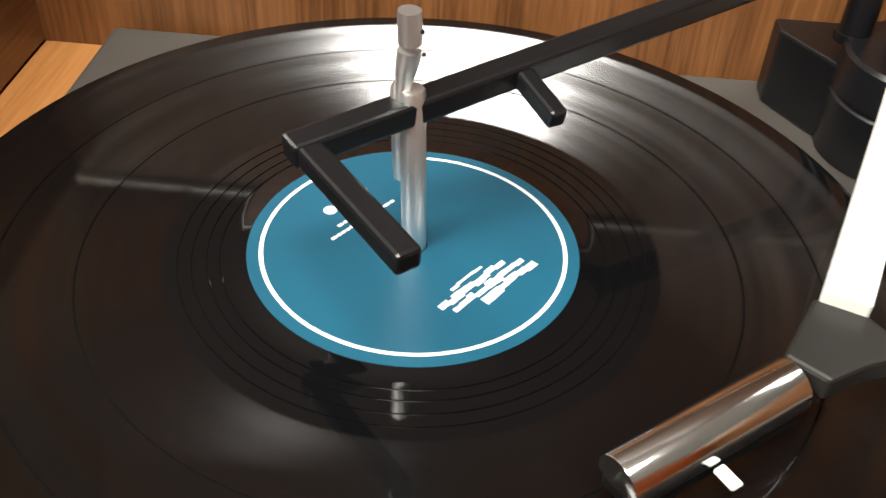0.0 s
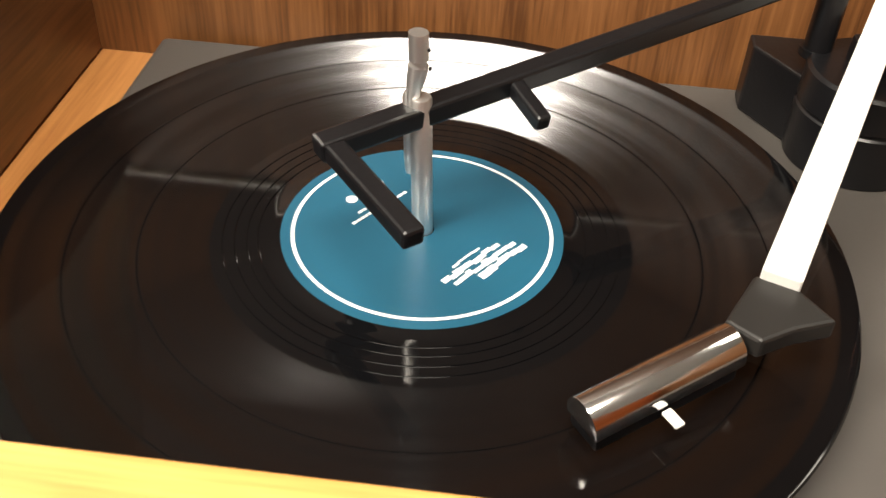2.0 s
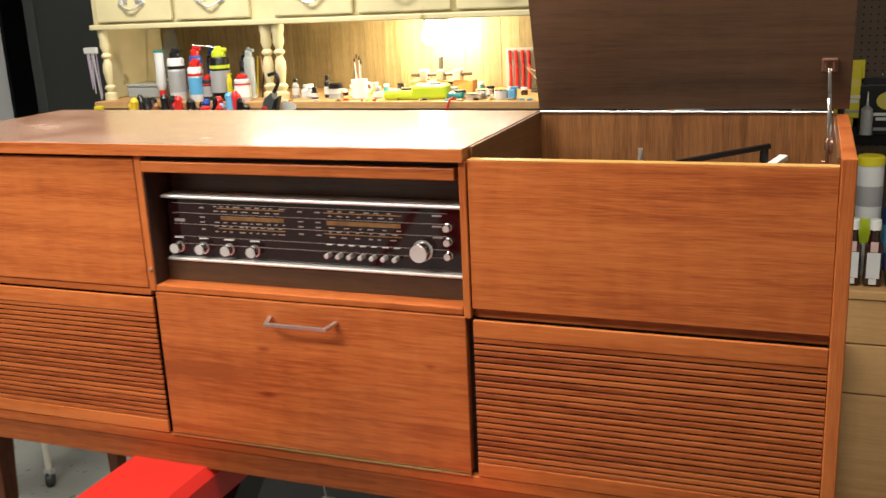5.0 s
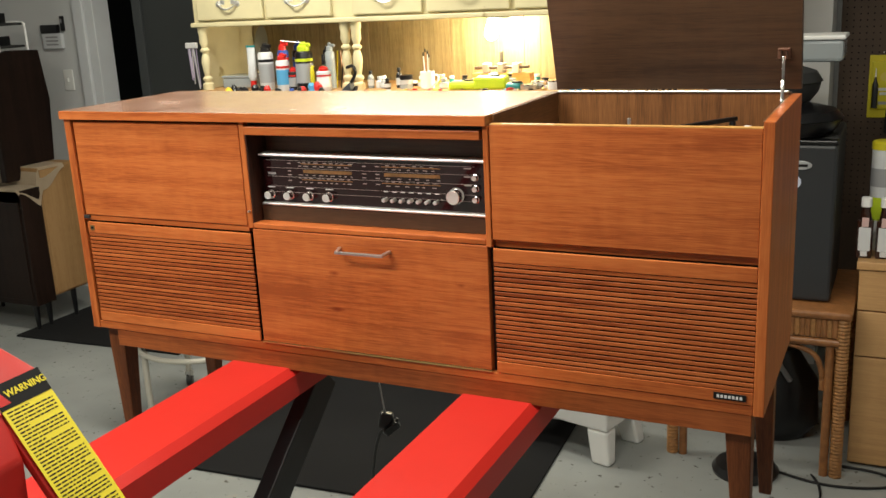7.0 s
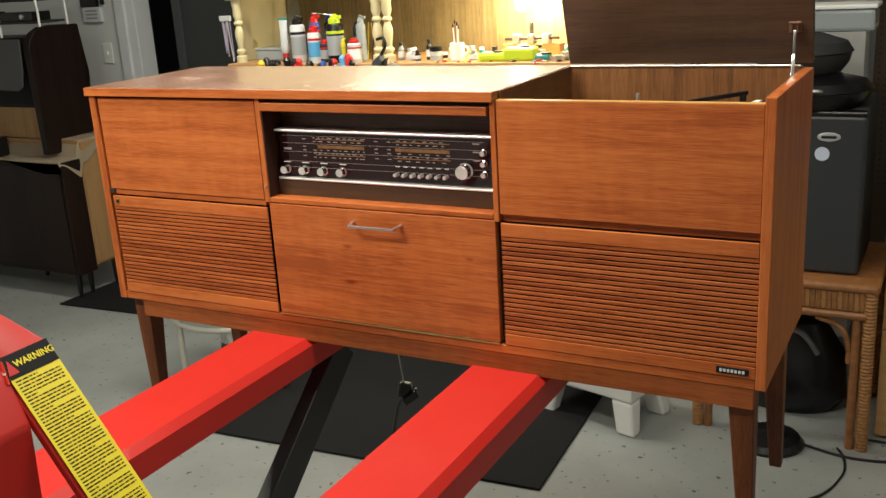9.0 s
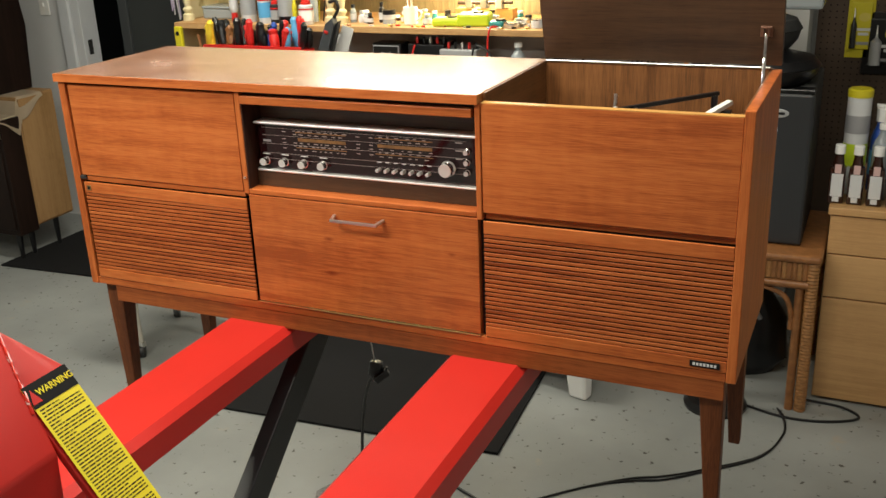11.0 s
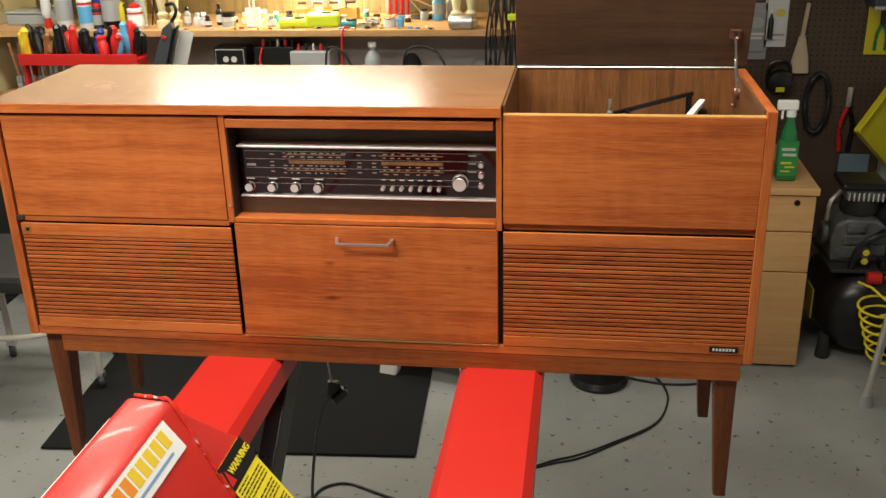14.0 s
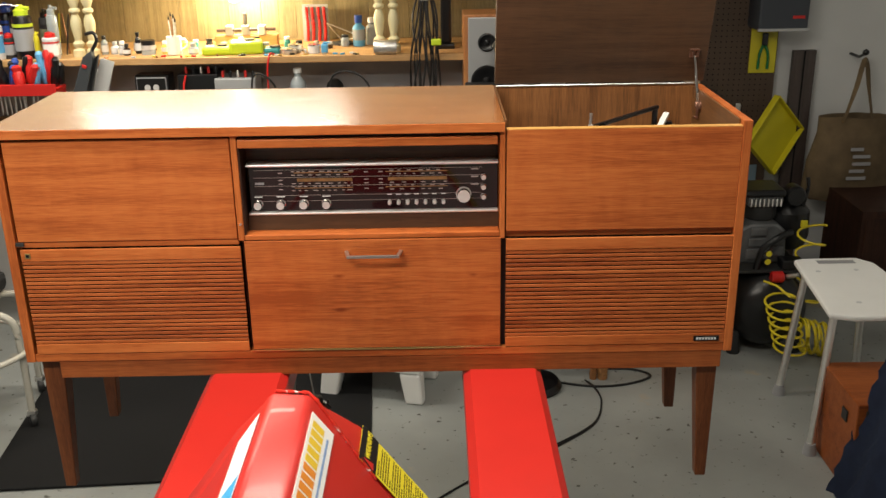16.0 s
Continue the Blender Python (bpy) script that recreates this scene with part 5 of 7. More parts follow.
meter(-0.030, 2.135, 8, M_LIME, "lime green multimeter lying on the board", 0.062, 0.045, 0.032)
meter(0.078, 2.150, 12, M_LIME, "bigger lime green meter lying on the board", 0.066, 0.048, 0.050)
meter(0.190, 2.125, -10, M_TEALP, "teal pocket meter with red leads", 0.032, 0.028, 0.026)
t = thing("tool_block", "wooden block with dark rods and grey clamps", "tool holder", (0.045, 2.36, BZ))
part("block", box(bm_new(), -0.13, 0.13, -0.03, 0.03, 0, 0.045, 0.003), M_BEECH, t)
part("rod", tube(bm_new(), [(-0.12, -0.02, 0.066), (0.125, -0.02, 0.070)], 0.007, 10), mat("dark_rod", (0.05, 0.03, 0.025), rough=0.4), t)
for x in (-0.068, 0.0, 0.068):
    part("clamp", box(bm_new(), x - 0.015, x + 0.015, -0.034, 0.010, 0.0455, 0.086, 0.004), M_GREY_INK if x < 0.06 else M_LABELW, t)
part("upright", box(bm_new(), -0.008, 0.008, -0.02, -0.008, 0.0865, 0.135, 0.002), mat("worn_steel", (0.10, 0.09, 0.08), rough=0.5, metal=0.5), t)
for x, y, r, h, m in ((0.250, 2.115, 0.034, 0.022, M_STEEL), (0.275, 2.165, 0.030, 0.030, M_STEEL), (0.305, 2.13, 0.018, 0.016, M_CHROME), (0.352, 2.125, 0.024, 0.034, M_LABELW)):
    t = thing("small_tin", "round metal tin on the board", "tin", (x, y, BZ), group="tins on the board")
    part("tin_body", lathe(bm_new(), [(r, 0), (r * 1.02, 0.002), (r, h - 0.004)], 24), m, t, smooth=True)
    part("tin_lid", lathe(bm_new(), [(r * 1.04, h - 0.0038), (r * 1.04, h), (r * 0.5, h + 0.001)], 24), M_CHROME, t, smooth=True)
t = thing("clamp_clip", "light blue plastic spring clip", "clip", (0.395, 2.12, BZ))
part("jaw", box(bm_new(), -0.014, 0.014, -0.012, 0.012, 0, 0.036, 0.006), M_SKY, t)
part("lever", box(bm_new(), -0.006, 0.022, -0.006, 0.006, 0.0365, 0.044, 0.002), M_SKY, t)
t = thing("pliers_pack", "red handled pliers carded in clear packs", "pliers", (0.325, 2.45, BZ))
part("card", box(bm_new(), -0.055, 0.055, 0.006, 0.010, 0, 0.155, 0.001), M_GREY_INK, t)
for x in (-0.036, -0.012, 0.014, 0.038):
    part("grip", tube(bm_new(), smooth_path([(x, 0, 0.004), (x + 0.004, -0.004, 0.06), (x, -0.003, 0.145)], 4), 0.0065, 8), M_REDP, t, smooth=True)
t = thing("third_hand", "small soldering stand with bent wire arms", "stand", (0.445, 2.36, BZ))
part("foot", lathe(bm_new(), [(0.05, 0), (0.05, 0.008), (0.012, 0.014)], 24), M_BLACK_M, t, smooth=True)
for a, b in (((0, 0, 0.014), (-0.06, -0.02, 0.09)), ((0, 0, 0.014), (0.07, -0.02, 0.03)), ((-0.06, -0.02, 0.09), (0.05, -0.02, 0.045))):
    part("wire_arm", tube(bm_new(), [a, b], 0.0028, 6), M_STEEL, t)
rng = random.Random(31)
cl_m = [M_RATTAN, M_PAPER, M_REDP, M_BLACK, M_STEEL, M_BRASS, M_SKY, M_LABELY]
for k in range(26):
    x = -0.47 + 1.0 * rng.random()
    t = thing("small_part", "loose screw or fitting on the board", "fitting", (x, 2.062 + 0.03 * rng.random(), BZ), rng.uniform(0, 180), group="loose fittings on the board")
    part("piece", box(bm_new(), -0.010, 0.010, -0.004, 0.004, 0, 0.007, 0.002), cl_m[k % 8], t)
rng = random.Random(57)
for k in range(16):
    x = -0.46 + 0.062 * k + rng.uniform(-0.012, 0.012)
    h, r = rng.uniform(0.022, 0.058), rng.uniform(0.011, 0.020)
    bottle("small_jar", "little jar or spool of wire on the board", "jar", (x, 2.20 + 0.10 * rng.random(), BZ), h, r, (M_BLACK, M_SILVER, M_AMBERGLASS, M_CLEAR, M_LABELY, M_TEALP)[k % 6], (M_BLACK, M_SILVER, M_WHITE)[k % 3], 0.010, 0.75, group="jars on the board")
bottle("plastic_bottle", "blue and clear squeeze bottle on the board", "bottle", (0.520, 2.30, BZ), 0.125, 0.026, M_SKY, M_BLUEP, 0.03, 0.5, (0.2, 0.55), M_CLEAR)
bottle("plastic_bottle", "cloudy squeeze bottle on the board", "bottle", (0.570, 2.34, BZ), 0.11, 0.024, M_CLEAR, M_WHITE, 0.02, 0.5)
t = thing("steel_canister", "dull steel canister lying before the posts", "canister", (0.640, 2.065, BZ))
part("barrel", lathe(bm_new(), [(0.026, -0.045), (0.028, -0.040), (0.028, 0.040), (0.026, 0.045)], 24, pose(0, 0, 0.028, 0, 90, 0)), M_STEEL, t, smooth=True)
t = thing("cable_bundle", "black test leads hanging in a bundle", "cables", (0.80, 2.04, 0.945))
rng = random.Random(8)
for k in range(12):
    x = -0.045 + 0.008 * k
    pts = [(x * 0.4, 0.01, 0.52), (x + rng.uniform(-0.01, 0.01), 0, 0.40), (x * 1.2 + rng.uniform(-0.02, 0.02), -0.01, 0.24), (x * 1.3 + rng.uniform(-0.02, 0.02), -0.012, 0.02)]
    part("lead", tube(bm_new(), smooth_path(pts, 5), 0.0038, 6), (M_CORD, M_BLACK, M_BLACK, M_CORD)[k % 4], t, smooth=True)
part("lead_clip", box(bm_new(), -0.022, 0.012, -0.012, 0.012, 0.47, 0.53, 0.003), M_PAPER, t)
part("lead_tie", box(bm_new(), 0.020, 0.060, -0.02, 0.01, 0.30, 0.325, 0.005), M_LIME, t)
t = thing("power_tool", "black and lime cordless tool standing on the board", "power tool", (0.880, 2.20, BZ))
part("handle", box(bm_new(), -0.022, 0.022, -0.02, 0.02, 0.02, 0.25, 0.01), M_BLACK, t)
part("tool_head", box(bm_new(), -0.03, 0.03, -0.03, 0.03, 0.2505, 0.285, 0.008), M_LIME, t)
part("battery", box(bm_new(), -0.035, 0.035, -0.03, 0.03, 0, 0.0195, 0.005), M_BLACK, t)
t = thing("bookshelf_speaker", "small speaker with silver front and wood sides", "loudspeaker", (1.03, 2.02, 0.9405))
part("cabinet", box(bm_new(), -0.085, 0.085, 0.0, 0.20, 0, 0.42, 0.004), wood("orange_cherry", (0.50, 0.22, 0.08), (0.42, 0.17, 0.06), (0.30, 0.11, 0.035), 2), t)
sf = part("baffle", box(bm_new(), -0.067, 0.080, -0.008, -0.0005, 0.01, 0.41, 0.004), M_SILVER, t, "silver baffle")
for z, r in ((0.315, 0.030), (0.165, 0.052)):
    part("driver", lathe(bm_new(), [(r * 1.2, 0), (r * 1.15, 0.005), (r, 0.006), (r * 0.75, 0.001), (r * 0.35, 0.0005), (r * 0.30, 0.006), (r * 0.05, 0.009)], 32, pose(0.006, -0.0085, z, 90, 0, 0)), M_BLACK, sf, smooth=True)

# things on the lower bench, seen under the board
t = thing("panel_meter", "black bench meter with a white dial", "meter", (-0.295, 2.12, 0.9405))
part("case", box(bm_new(), -0.068, 0.068, -0.04, 0.05, 0, 0.198, 0.006), M_BLACK, t)
part("bezel", box(bm_new(), -0.060, 0.060, -0.046, -0.0405, 0.10, 0.190, 0.002), M_GREY_INK, t)
part("dial_face", box(bm_new(), -0.056, 0.056, -0.048, -0.0465, 0.104, 0.186, 0.001), M_INK, t)
for x in (-0.016, 0.018):
    part("dial_mark", lathe(bm_new(), [(0.008, 0), (0.012, 0.0), (0.012, 0.001), (0.008, 0.001)], 18, pose(x, -0.0485, 0.150, 90, 0, 0)), M_PAPER, t)
for k, (x, z, m, lab) in enumerate(((-0.10, 0.20, M_BLACK, "black bench supply with binding posts"), (0.05, 0.185, M_SILVER, "grey steel bench supply with meters"))):
    t = thing("bench_supply", lab, "power supply", (x, 2.13 - 0.02 * k, 0.9405))
    part("case", box(bm_new(), -0.09, 0.072, -0.06, 0.08, 0, z, 0.005), m, t)
    for j in range(5):
        part("binding_post", lathe(bm_new(), [(0.006, 0), (0.006, 0.022), (0.004, 0.026)], 10, Matrix.Translation((-0.06 + 0.03 * j, -0.03, z + 0.0003))), (M_REDP, M_BLACK, M_STEEL)[j % 3], t, smooth=True)
for pts, m in (([(-0.15, 2.055, 1.14), (-0.16, 2.045, 1.08), (-0.12, 2.04, 1.00), (-0.10, 2.04, 0.946)], M_REDP), ([(0.195, 2.10, 1.212), (0.185, 2.042, 1.212), (0.175, 2.035, 1.12), (0.18, 2.04, 0.946)], M_REDP), ([(0.10, 2.06, 0.946), (0.12, 2.03, 1.14), (0.20, 2.03, 1.10), (0.22, 2.05, 0.946)], M_CORD), ([(0.40, 2.05, 0.946), (0.43, 2.05, 1.13), (0.55, 2.05, 1.12), (0.62, 2.04, 0.946)], M_CORD)):
    t = thing("test_lead", "loose test lead over the board's edge", "cable", pts[-1], group="test leads")
    part("wire", tube(bm_new(), smooth_path([Vector(p) - Vector(pts[-1]) for p in pts], 6), 0.004, 8), m, t, smooth=True)
bottle("water_bottle", "clear drinks bottle under the board", "bottle", (0.285, 2.09, 0.9405), 0.215, 0.032, M_CLEAR, M_WHITE, 0.018, 0.40)
for x, r, h, m in ((0.42, 0.05, 0.15, M_BLACK_M), (0.57, 0.06, 0.10, M_BLACK), (0.70, 0.06, 0.13, M_GREY_INK)):
    t = thing("bench_item", "dark rounded workshop item under the board", "tool", (x, 2.20, 0.9405))
    part("body", lathe(bm_new(), [(r, 0), (r * 1.05, h * 0.5), (r * 0.6, h * 0.9), (r * 0.3, h)], 20), m, t, smooth=True)
t = thing("sheet_stack", "white card sheets leaning against the board", "card", (-0.530, 2.005, 0.9405))
part("sheet", box(bm_new(), -0.024, 0.030, -0.002, 0.002, 0, 0.285, 0, 1, pose(0.0, 0, 0, -4, 18, 0)), M_PAPER, t)
part("sheet", box(bm_new(), -0.030, 0.022, 0.003, 0.006, 0, 0.262, 0, 1, pose(-0.035, 0.03, 0, -4, 16, 0)), M_PAPER, t)
t = thing("caulking_gun", "slate grey caulking gun standing upright with red trigger", "caulking gun", (-0.600, 1.99, 0.9405))
gun_m = pose(0, 0, 0, 0, 19, 0)
slate = mat("slate_grey", (0.045, 0.050, 0.055), rough=0.45, vary=0.1, vscale=20)
bm = bm_new()
prism(bm, [(-0.034, 0.0), (0.030, 0.0), (0.026, 0.30), (0.010, 0.335), (-0.016, 0.30)], -0.020, 0.020, "xz", 0.004)
bmesh.ops.transform(bm, matrix=gun_m, verts=bm.verts[:])
part("barrel", bm, slate, t)
bm = bm_new()
prism(bm, [(0.0305, 0.05), (0.044, 0.06), (0.038, 0.33), (0.0265, 0.31)], -0.014, 0.014, "xz", 0.003)
bmesh.ops.transform(bm, matrix=gun_m, verts=bm.verts[:])
part("gun_spine", bm, M_BLACK, t)
part("gun_handle", tube(bm_new(), smooth_path([gun_m @ Vector(p) for p in ((0.008, 0, 0.330), (0.018, 0, 0.375), (0.000, 0, 0.400), (-0.028, 0, 0.385))], 5), 0.007, 8), M_BLACK, t, smooth=True)
part("gun_trigger", box(bm_new(), -0.010, 0.008, -0.025, -0.0205, 0.262, 0.275, 0.002, 2, gun_m), M_REDP, t)

# red rack of hand tools in front of the hutch
rk = thing("tool_rack", "red steel rack full of screwdrivers and pliers", "tool rack", (-0.86, 1.99, 0.9405))
part("rack_tray", box(bm_new(), -0.26, 0.24, -0.05, 0.05, 0.163, 0.177, 0.003), M_REDP, rk)
part("rack_rail", box(bm_new(), -0.26, 0.24, -0.058, -0.052, 0.150, 0.195, 0.002), M_REDP, rk)
for x in (-0.255, 0.225):
    part("rack_foot", box(bm_new(), x, x + 0.014, -0.045, 0.045, 0, 0.1625, 0.002), M_REDP, rk)
rng = random.Random(14)
tool_m = [M_AMBER, M_BLACK, M_BLACK, M_RATTAN, M_BLACK, M_BLACK, M_BLACK, M_REDP, M_BLACK, M_BLACK, M_BLUEP, M_BLACK, M_REDP, M_REDP, M_SKY, M_REDP, M_BLACK]
for k in range(34):
    x, y = -0.245 + 0.0143 * k, rng.choice((-0.03, 0.0, 0.03))
    m = tool_m[k // 2 % 17]
    h = rng.uniform(0.085, 0.145)
    lean = rng.uniform(-24, 24)
    t = thing("screwdriver", "hand tool standing in the red rack", "hand tool", (-0.86 + x, 1.99 + y, 0.9405 + 0.1775), group="tools in the red rack")
    g = rng.uniform(1.0, 1.7)
    prof = [(0.007 * g, 0.004), (0.012 * g, 0.014), (0.013 * g, h * 0.6), (0.010 * g, h * 0.72), (0.012 * g, h * 0.9), (0.006 * g, h)]
    part("grip", lathe(bm_new(), prof, 10, Matrix.Rotation(radians(lean), 4, "Y") @ Matrix.Rotation(radians(lean * 0.5), 4, "X")), m, t, smooth=True)
    part("shaft", lathe(bm_new(), [(0.0028, -0.11), (0.0028, 0.0035)], 8, Matrix.Rotation(radians(lean * 0.2), 4, "Y")), M_STEEL, t)
for k in range(5):
    t = thing("paint_brush", "worn paint brush hanging by the rack", "brush", (-1.16 + 0.030 * k, 1.985, 0.9405), rng.uniform(-10, 10), group="brushes by the rack")
    part("handle", tube(bm_new(), [(0, 0, 0.10), (0.01 * (k - 2), 0, 0.23)], 0.006, 8), M_RATTAN, t, smooth=True)
    part("ferrule", box(bm_new(), -0.012, 0.012, -0.006, 0.006, 0.072, 0.0995, 0.002), M_STEEL, t)
    part("bristles", box(bm_new(), -0.012, 0.012, -0.006, 0.006, 0.0, 0.0715, 0.002), M_RATTAN if k % 2 else M_GREY_INK, t)
t = thing("tape_measure", "yellow level standing by the hutch post", "level", (-1.29, 1.99, 0.9405))
part("level_body", box(bm_new(), -0.018, 0.018, -0.010, 0.010, 0, 0.26, 0.004), M_YEL2, t)
for z in (0.08, 0.16, 0.23):
    part("level_window", lathe(bm_new(), [(0.010, 0), (0.010, 0.002)], 14, pose(0, -0.0105, z, 90, 0, 0)), M_INK, t)

# ---------------------------------------------------------------- right: file cabinet with bottles, fridge on its rattan table
fc = thing("file_cabinet", "three-drawer maple laminate pedestal with bottles on top", "file cabinet", (1.715, 2.0, 0.0))
part("carcass", box(bm_new(), -0.215, 0.215, -0.258, 0.30, 0.0, 0.684, 0.002), M_MAPLE, fc)
part("top_board", box(bm_new(), -0.222, 0.222, -0.290, 0.305, 0.6845, 0.7100, 0.003), M_MAPLE, fc)
for z0, z1 in ((0.548, 0.680), (0.392, 0.543), (0.012, 0.387)):
    d = part("drawer_front", box(bm_new(), -0.213, 0.213, -0.280, -0.2585, z0, z1, 0.002), M_MAPLE, fc)
    if z1 > 0.67:
        part("lock", lathe(bm_new(), [(0.011, 0), (0.010, 0.003), (0.003, 0.0035)], 16, pose(0.150, -0.2803, 0.655, 90, 0, 0)), M_BLACK, d)
FT = 0.7102
for k, x in enumerate((1.508, 1.565, 1.624)):
    t = bottle("stain_bottle", "square amber bottle with white cap and pale label", "bottle", (x, 1.775, FT), 0.196, 0.024, M_AMBERGLASS, M_WHITE, 0.030, 0.55, (0.13, 0.52), M_LABELW, True, "amber bottles on the file cabinet")
    part("neck_label", box(bm_new(), -0.010, 0.010, -0.0222, -0.0208, 0.104, 0.134), M_LABELP, t)
    part("foot_label", box(bm_new(), -0.010, 0.010, -0.0222, -0.0208, 0.008, 0.0248), M_LABELW, t)
t = bottle("stain_bottle", "square amber bottle with yellow label", "bottle", (1.690, 1.770, FT), 0.190, 0.029, M_AMBERGLASS, M_WHITE, 0.028, 0.55, (0.04, 0.80), M_LABELY, True, "amber bottles on the file cabinet", 0.86)
t = thing("wipes_tub", "tall white tub with yellow lid and green band", "tub", (1.548, 1.905, FT))
part("body", lathe(bm_new(), [(0.037, 0), (0.038, 0.33)], 28), M_LABELW, t, smooth=True)
part("tub_lid", lathe(bm_new(), [(0.040, 0.3303), (0.040, 0.352), (0.034, 0.357)], 28), M_YEL2, t, smooth=True)
part("print_band", lathe(bm_new(), [(0.0387, 0.10), (0.0387, 0.175)], 28, None, False), M_LIME, t, smooth=True)
part("print_band", lathe(bm_new(), [(0.0386, 0.21), (0.0386, 0.27)], 28, None, False), M_GREY_INK, t, smooth=True)
for x in (1.625, 1.695):
    t = bottle("pump_bottle", "dark blue bottle with white pump cap", "bottle", (x, 1.955, FT), 0.285, 0.032, M_BLUEP, M_WHITE, 0.045, 0.55, (0.2, 0.5), M_SKY, group="blue bottles")
    part("pump_spout", box(bm_new(), -0.024, 0.022, -0.008, 0.008, 0.2853, 0.297, 0.003), M_WHITE, t)
bottle("plastic_bottle", "clear water bottle among the chemicals", "bottle", (1.632, 1.855, FT), 0.255, 0.030, M_CLEAR, M_WHITE, 0.02, 0.42)
bottle("oil_bottle", "brown bottle with tan label", "bottle", (1.757, 1.850, FT), 0.255, 0.033, M_AMBERGLASS, M_AMBERGLASS, 0.04, 0.42, (0.12, 0.66), mat("tan_label", (0.42, 0.28, 0.12), rough=0.6))
t = thing("spray_bottle", "green cleaner spray bottle with white trigger", "spray bottle", (1.832, 1.815, FT))
bm = bm_new()
box(bm, -0.036, 0.036, -0.026, 0.026, 0, 0.150, 0.012)
lathe(bm, [(0.030, 0.148), (0.024, 0.185), (0.014, 0.215), (0.014, 0.232)], 20)
part("body", bm, M_GREENP, t, smooth=True)
part("front_label", box(bm_new(), -0.032, 0.032, -0.0275, -0.0263, 0.022, 0.150), mat("label_green", (0.02, 0.22, 0.05), rough=0.5), t)
for z, x0, x1, m, h in ((0.120, -0.024, 0.022, M_PAPER, 0.010), (0.100, -0.020, 0.026, M_PAPER, 0.010), (0.070, -0.024, 0.012, M_YEL2, 0.008), (0.055, -0.010, 0.024, M_YEL2, 0.006), (0.040, -0.022, 0.010, M_YEL2, 0.005)):
    part("label_bar", box(bm_new(), x0, x1, -0.0284, -0.0277, z - h / 2, z + h / 2), m, t)
bm = bm_new()
lathe(bm, [(0.017, 0.2323), (0.016, 0.255)], 18)
box(bm, -0.050, 0.022, -0.012, 0.012, 0.2555, 0.290, 0.006)
box(bm, -0.034, -0.026, -0.006, 0.006, 0.222, 0.256, 0.003)
part("trigger_head", bm, M_WHITE, t)

tb = thing("rattan_table", "wrapped rattan side table carrying a small fridge", "side table", (1.205, 1.85, 0.0))
part("top", box(bm_new(), -0.29, 0.290, -0.255, 0.255, 0.545, 0.572, 0.010), M_RATTAN, tb)
part("apron", box(bm_new(), -0.275, 0.275, -0.240, -0.222, 0.480, 0.5445, 0.006), M_WRAP, tb, "woven wrapped apron")
part("apron", box(bm_new(), 0.252, 0.272, -0.22, 0.24, 0.480, 0.5445, 0.006), M_WRAP, tb)
for k in range(34):
    x = -0.268 + 0.0162 * k
    part("wrap_strand", box(bm_new(), x, x + 0.0135, -0.2440, -0.2402, 0.481, 0.5440, 0.0016, 1), M_RATTAN if k % 3 else M_WRAP, tb)
part("rail", tube(bm_new(), [(-0.27, -0.238, 0.465), (0.255, -0.238, 0.465)], 0.014, 12), M_RATTAN, tb, smooth=True)
for x in (-0.265, 0.265):
    for y in (-0.232, 0.232):
        part("leg", lathe(bm_new(), [(0.0185 + 0.0022 * (k % 2), 0.5445 * k / 90) for k in range(91)], 14, Matrix.Translation((x, y, 0))), M_WRAP, tb, smooth=True)
        sx = -1 if x > 0 else 1
        part("inner_leg", lathe(bm_new(), [(0.014, 0), (0.014, 0.455)], 14, Matrix.Translation((x + sx * 0.036, y, 0))), M_RATTAN, tb, smooth=True)
        part("brace", tube(bm_new(), smooth_path([(x + sx * 0.055, y, 0.30), (x + sx * 0.058, y, 0.36), (x + sx * 0.085, y, 0.42), (x + sx * 0.16, y, 0.448)], 5), 0.009, 8), M_RATTAN, tb, smooth=True)
fg = thing("mini_fridge", "charcoal mini fridge with pale stickers on the door", "fridge", (1.185, 1.86, 0.5722))
part("cabinet", box(bm_new(), -0.235, 0.235, -0.13, 0.22, 0, 0.530, 0.008), M_BLACK_M, fg)
fd = part("fridge_door", box(bm_new(), -0.235, 0.235, -0.180, -0.1305, 0.004, 0.512, 0.010), M_FRIDGE, fg, "charcoal fridge door")
part("door_edge", box(bm_new(), -0.236, 0.236, -0.182, -0.1305, 0.5122, 0.526, 0.004), M_BLACK, fg)
part("logo_oval", lathe(bm_new(), [(0.001, 0), (0.034, 0), (0.034, 0.003), (0.030, 0.004), (0.001, 0.004)], 32, pose(0.128, -0.1805, 0.447, 90, 0, 0) @ Matrix.Diagonal((1, 0.42, 1, 1))), M_SILVER, fd, "oval silver maker's plate")
part("logo_bar", box(bm_new(), 0.106, 0.150, -0.1860, -0.1848, 0.443, 0.451), M_INK, fd)
part("fruit_sticker", lathe(bm_new(), [(0.001, 0), (0.022, 0), (0.022, 0.0008), (0.001, 0.0008)], 24, pose(0.110, -0.1805, 0.393, 90, 0, 0)), mat("pale_blue_sticker", (0.50, 0.55, 0.68), rough=0.4), fd, "plain pale round sticker")
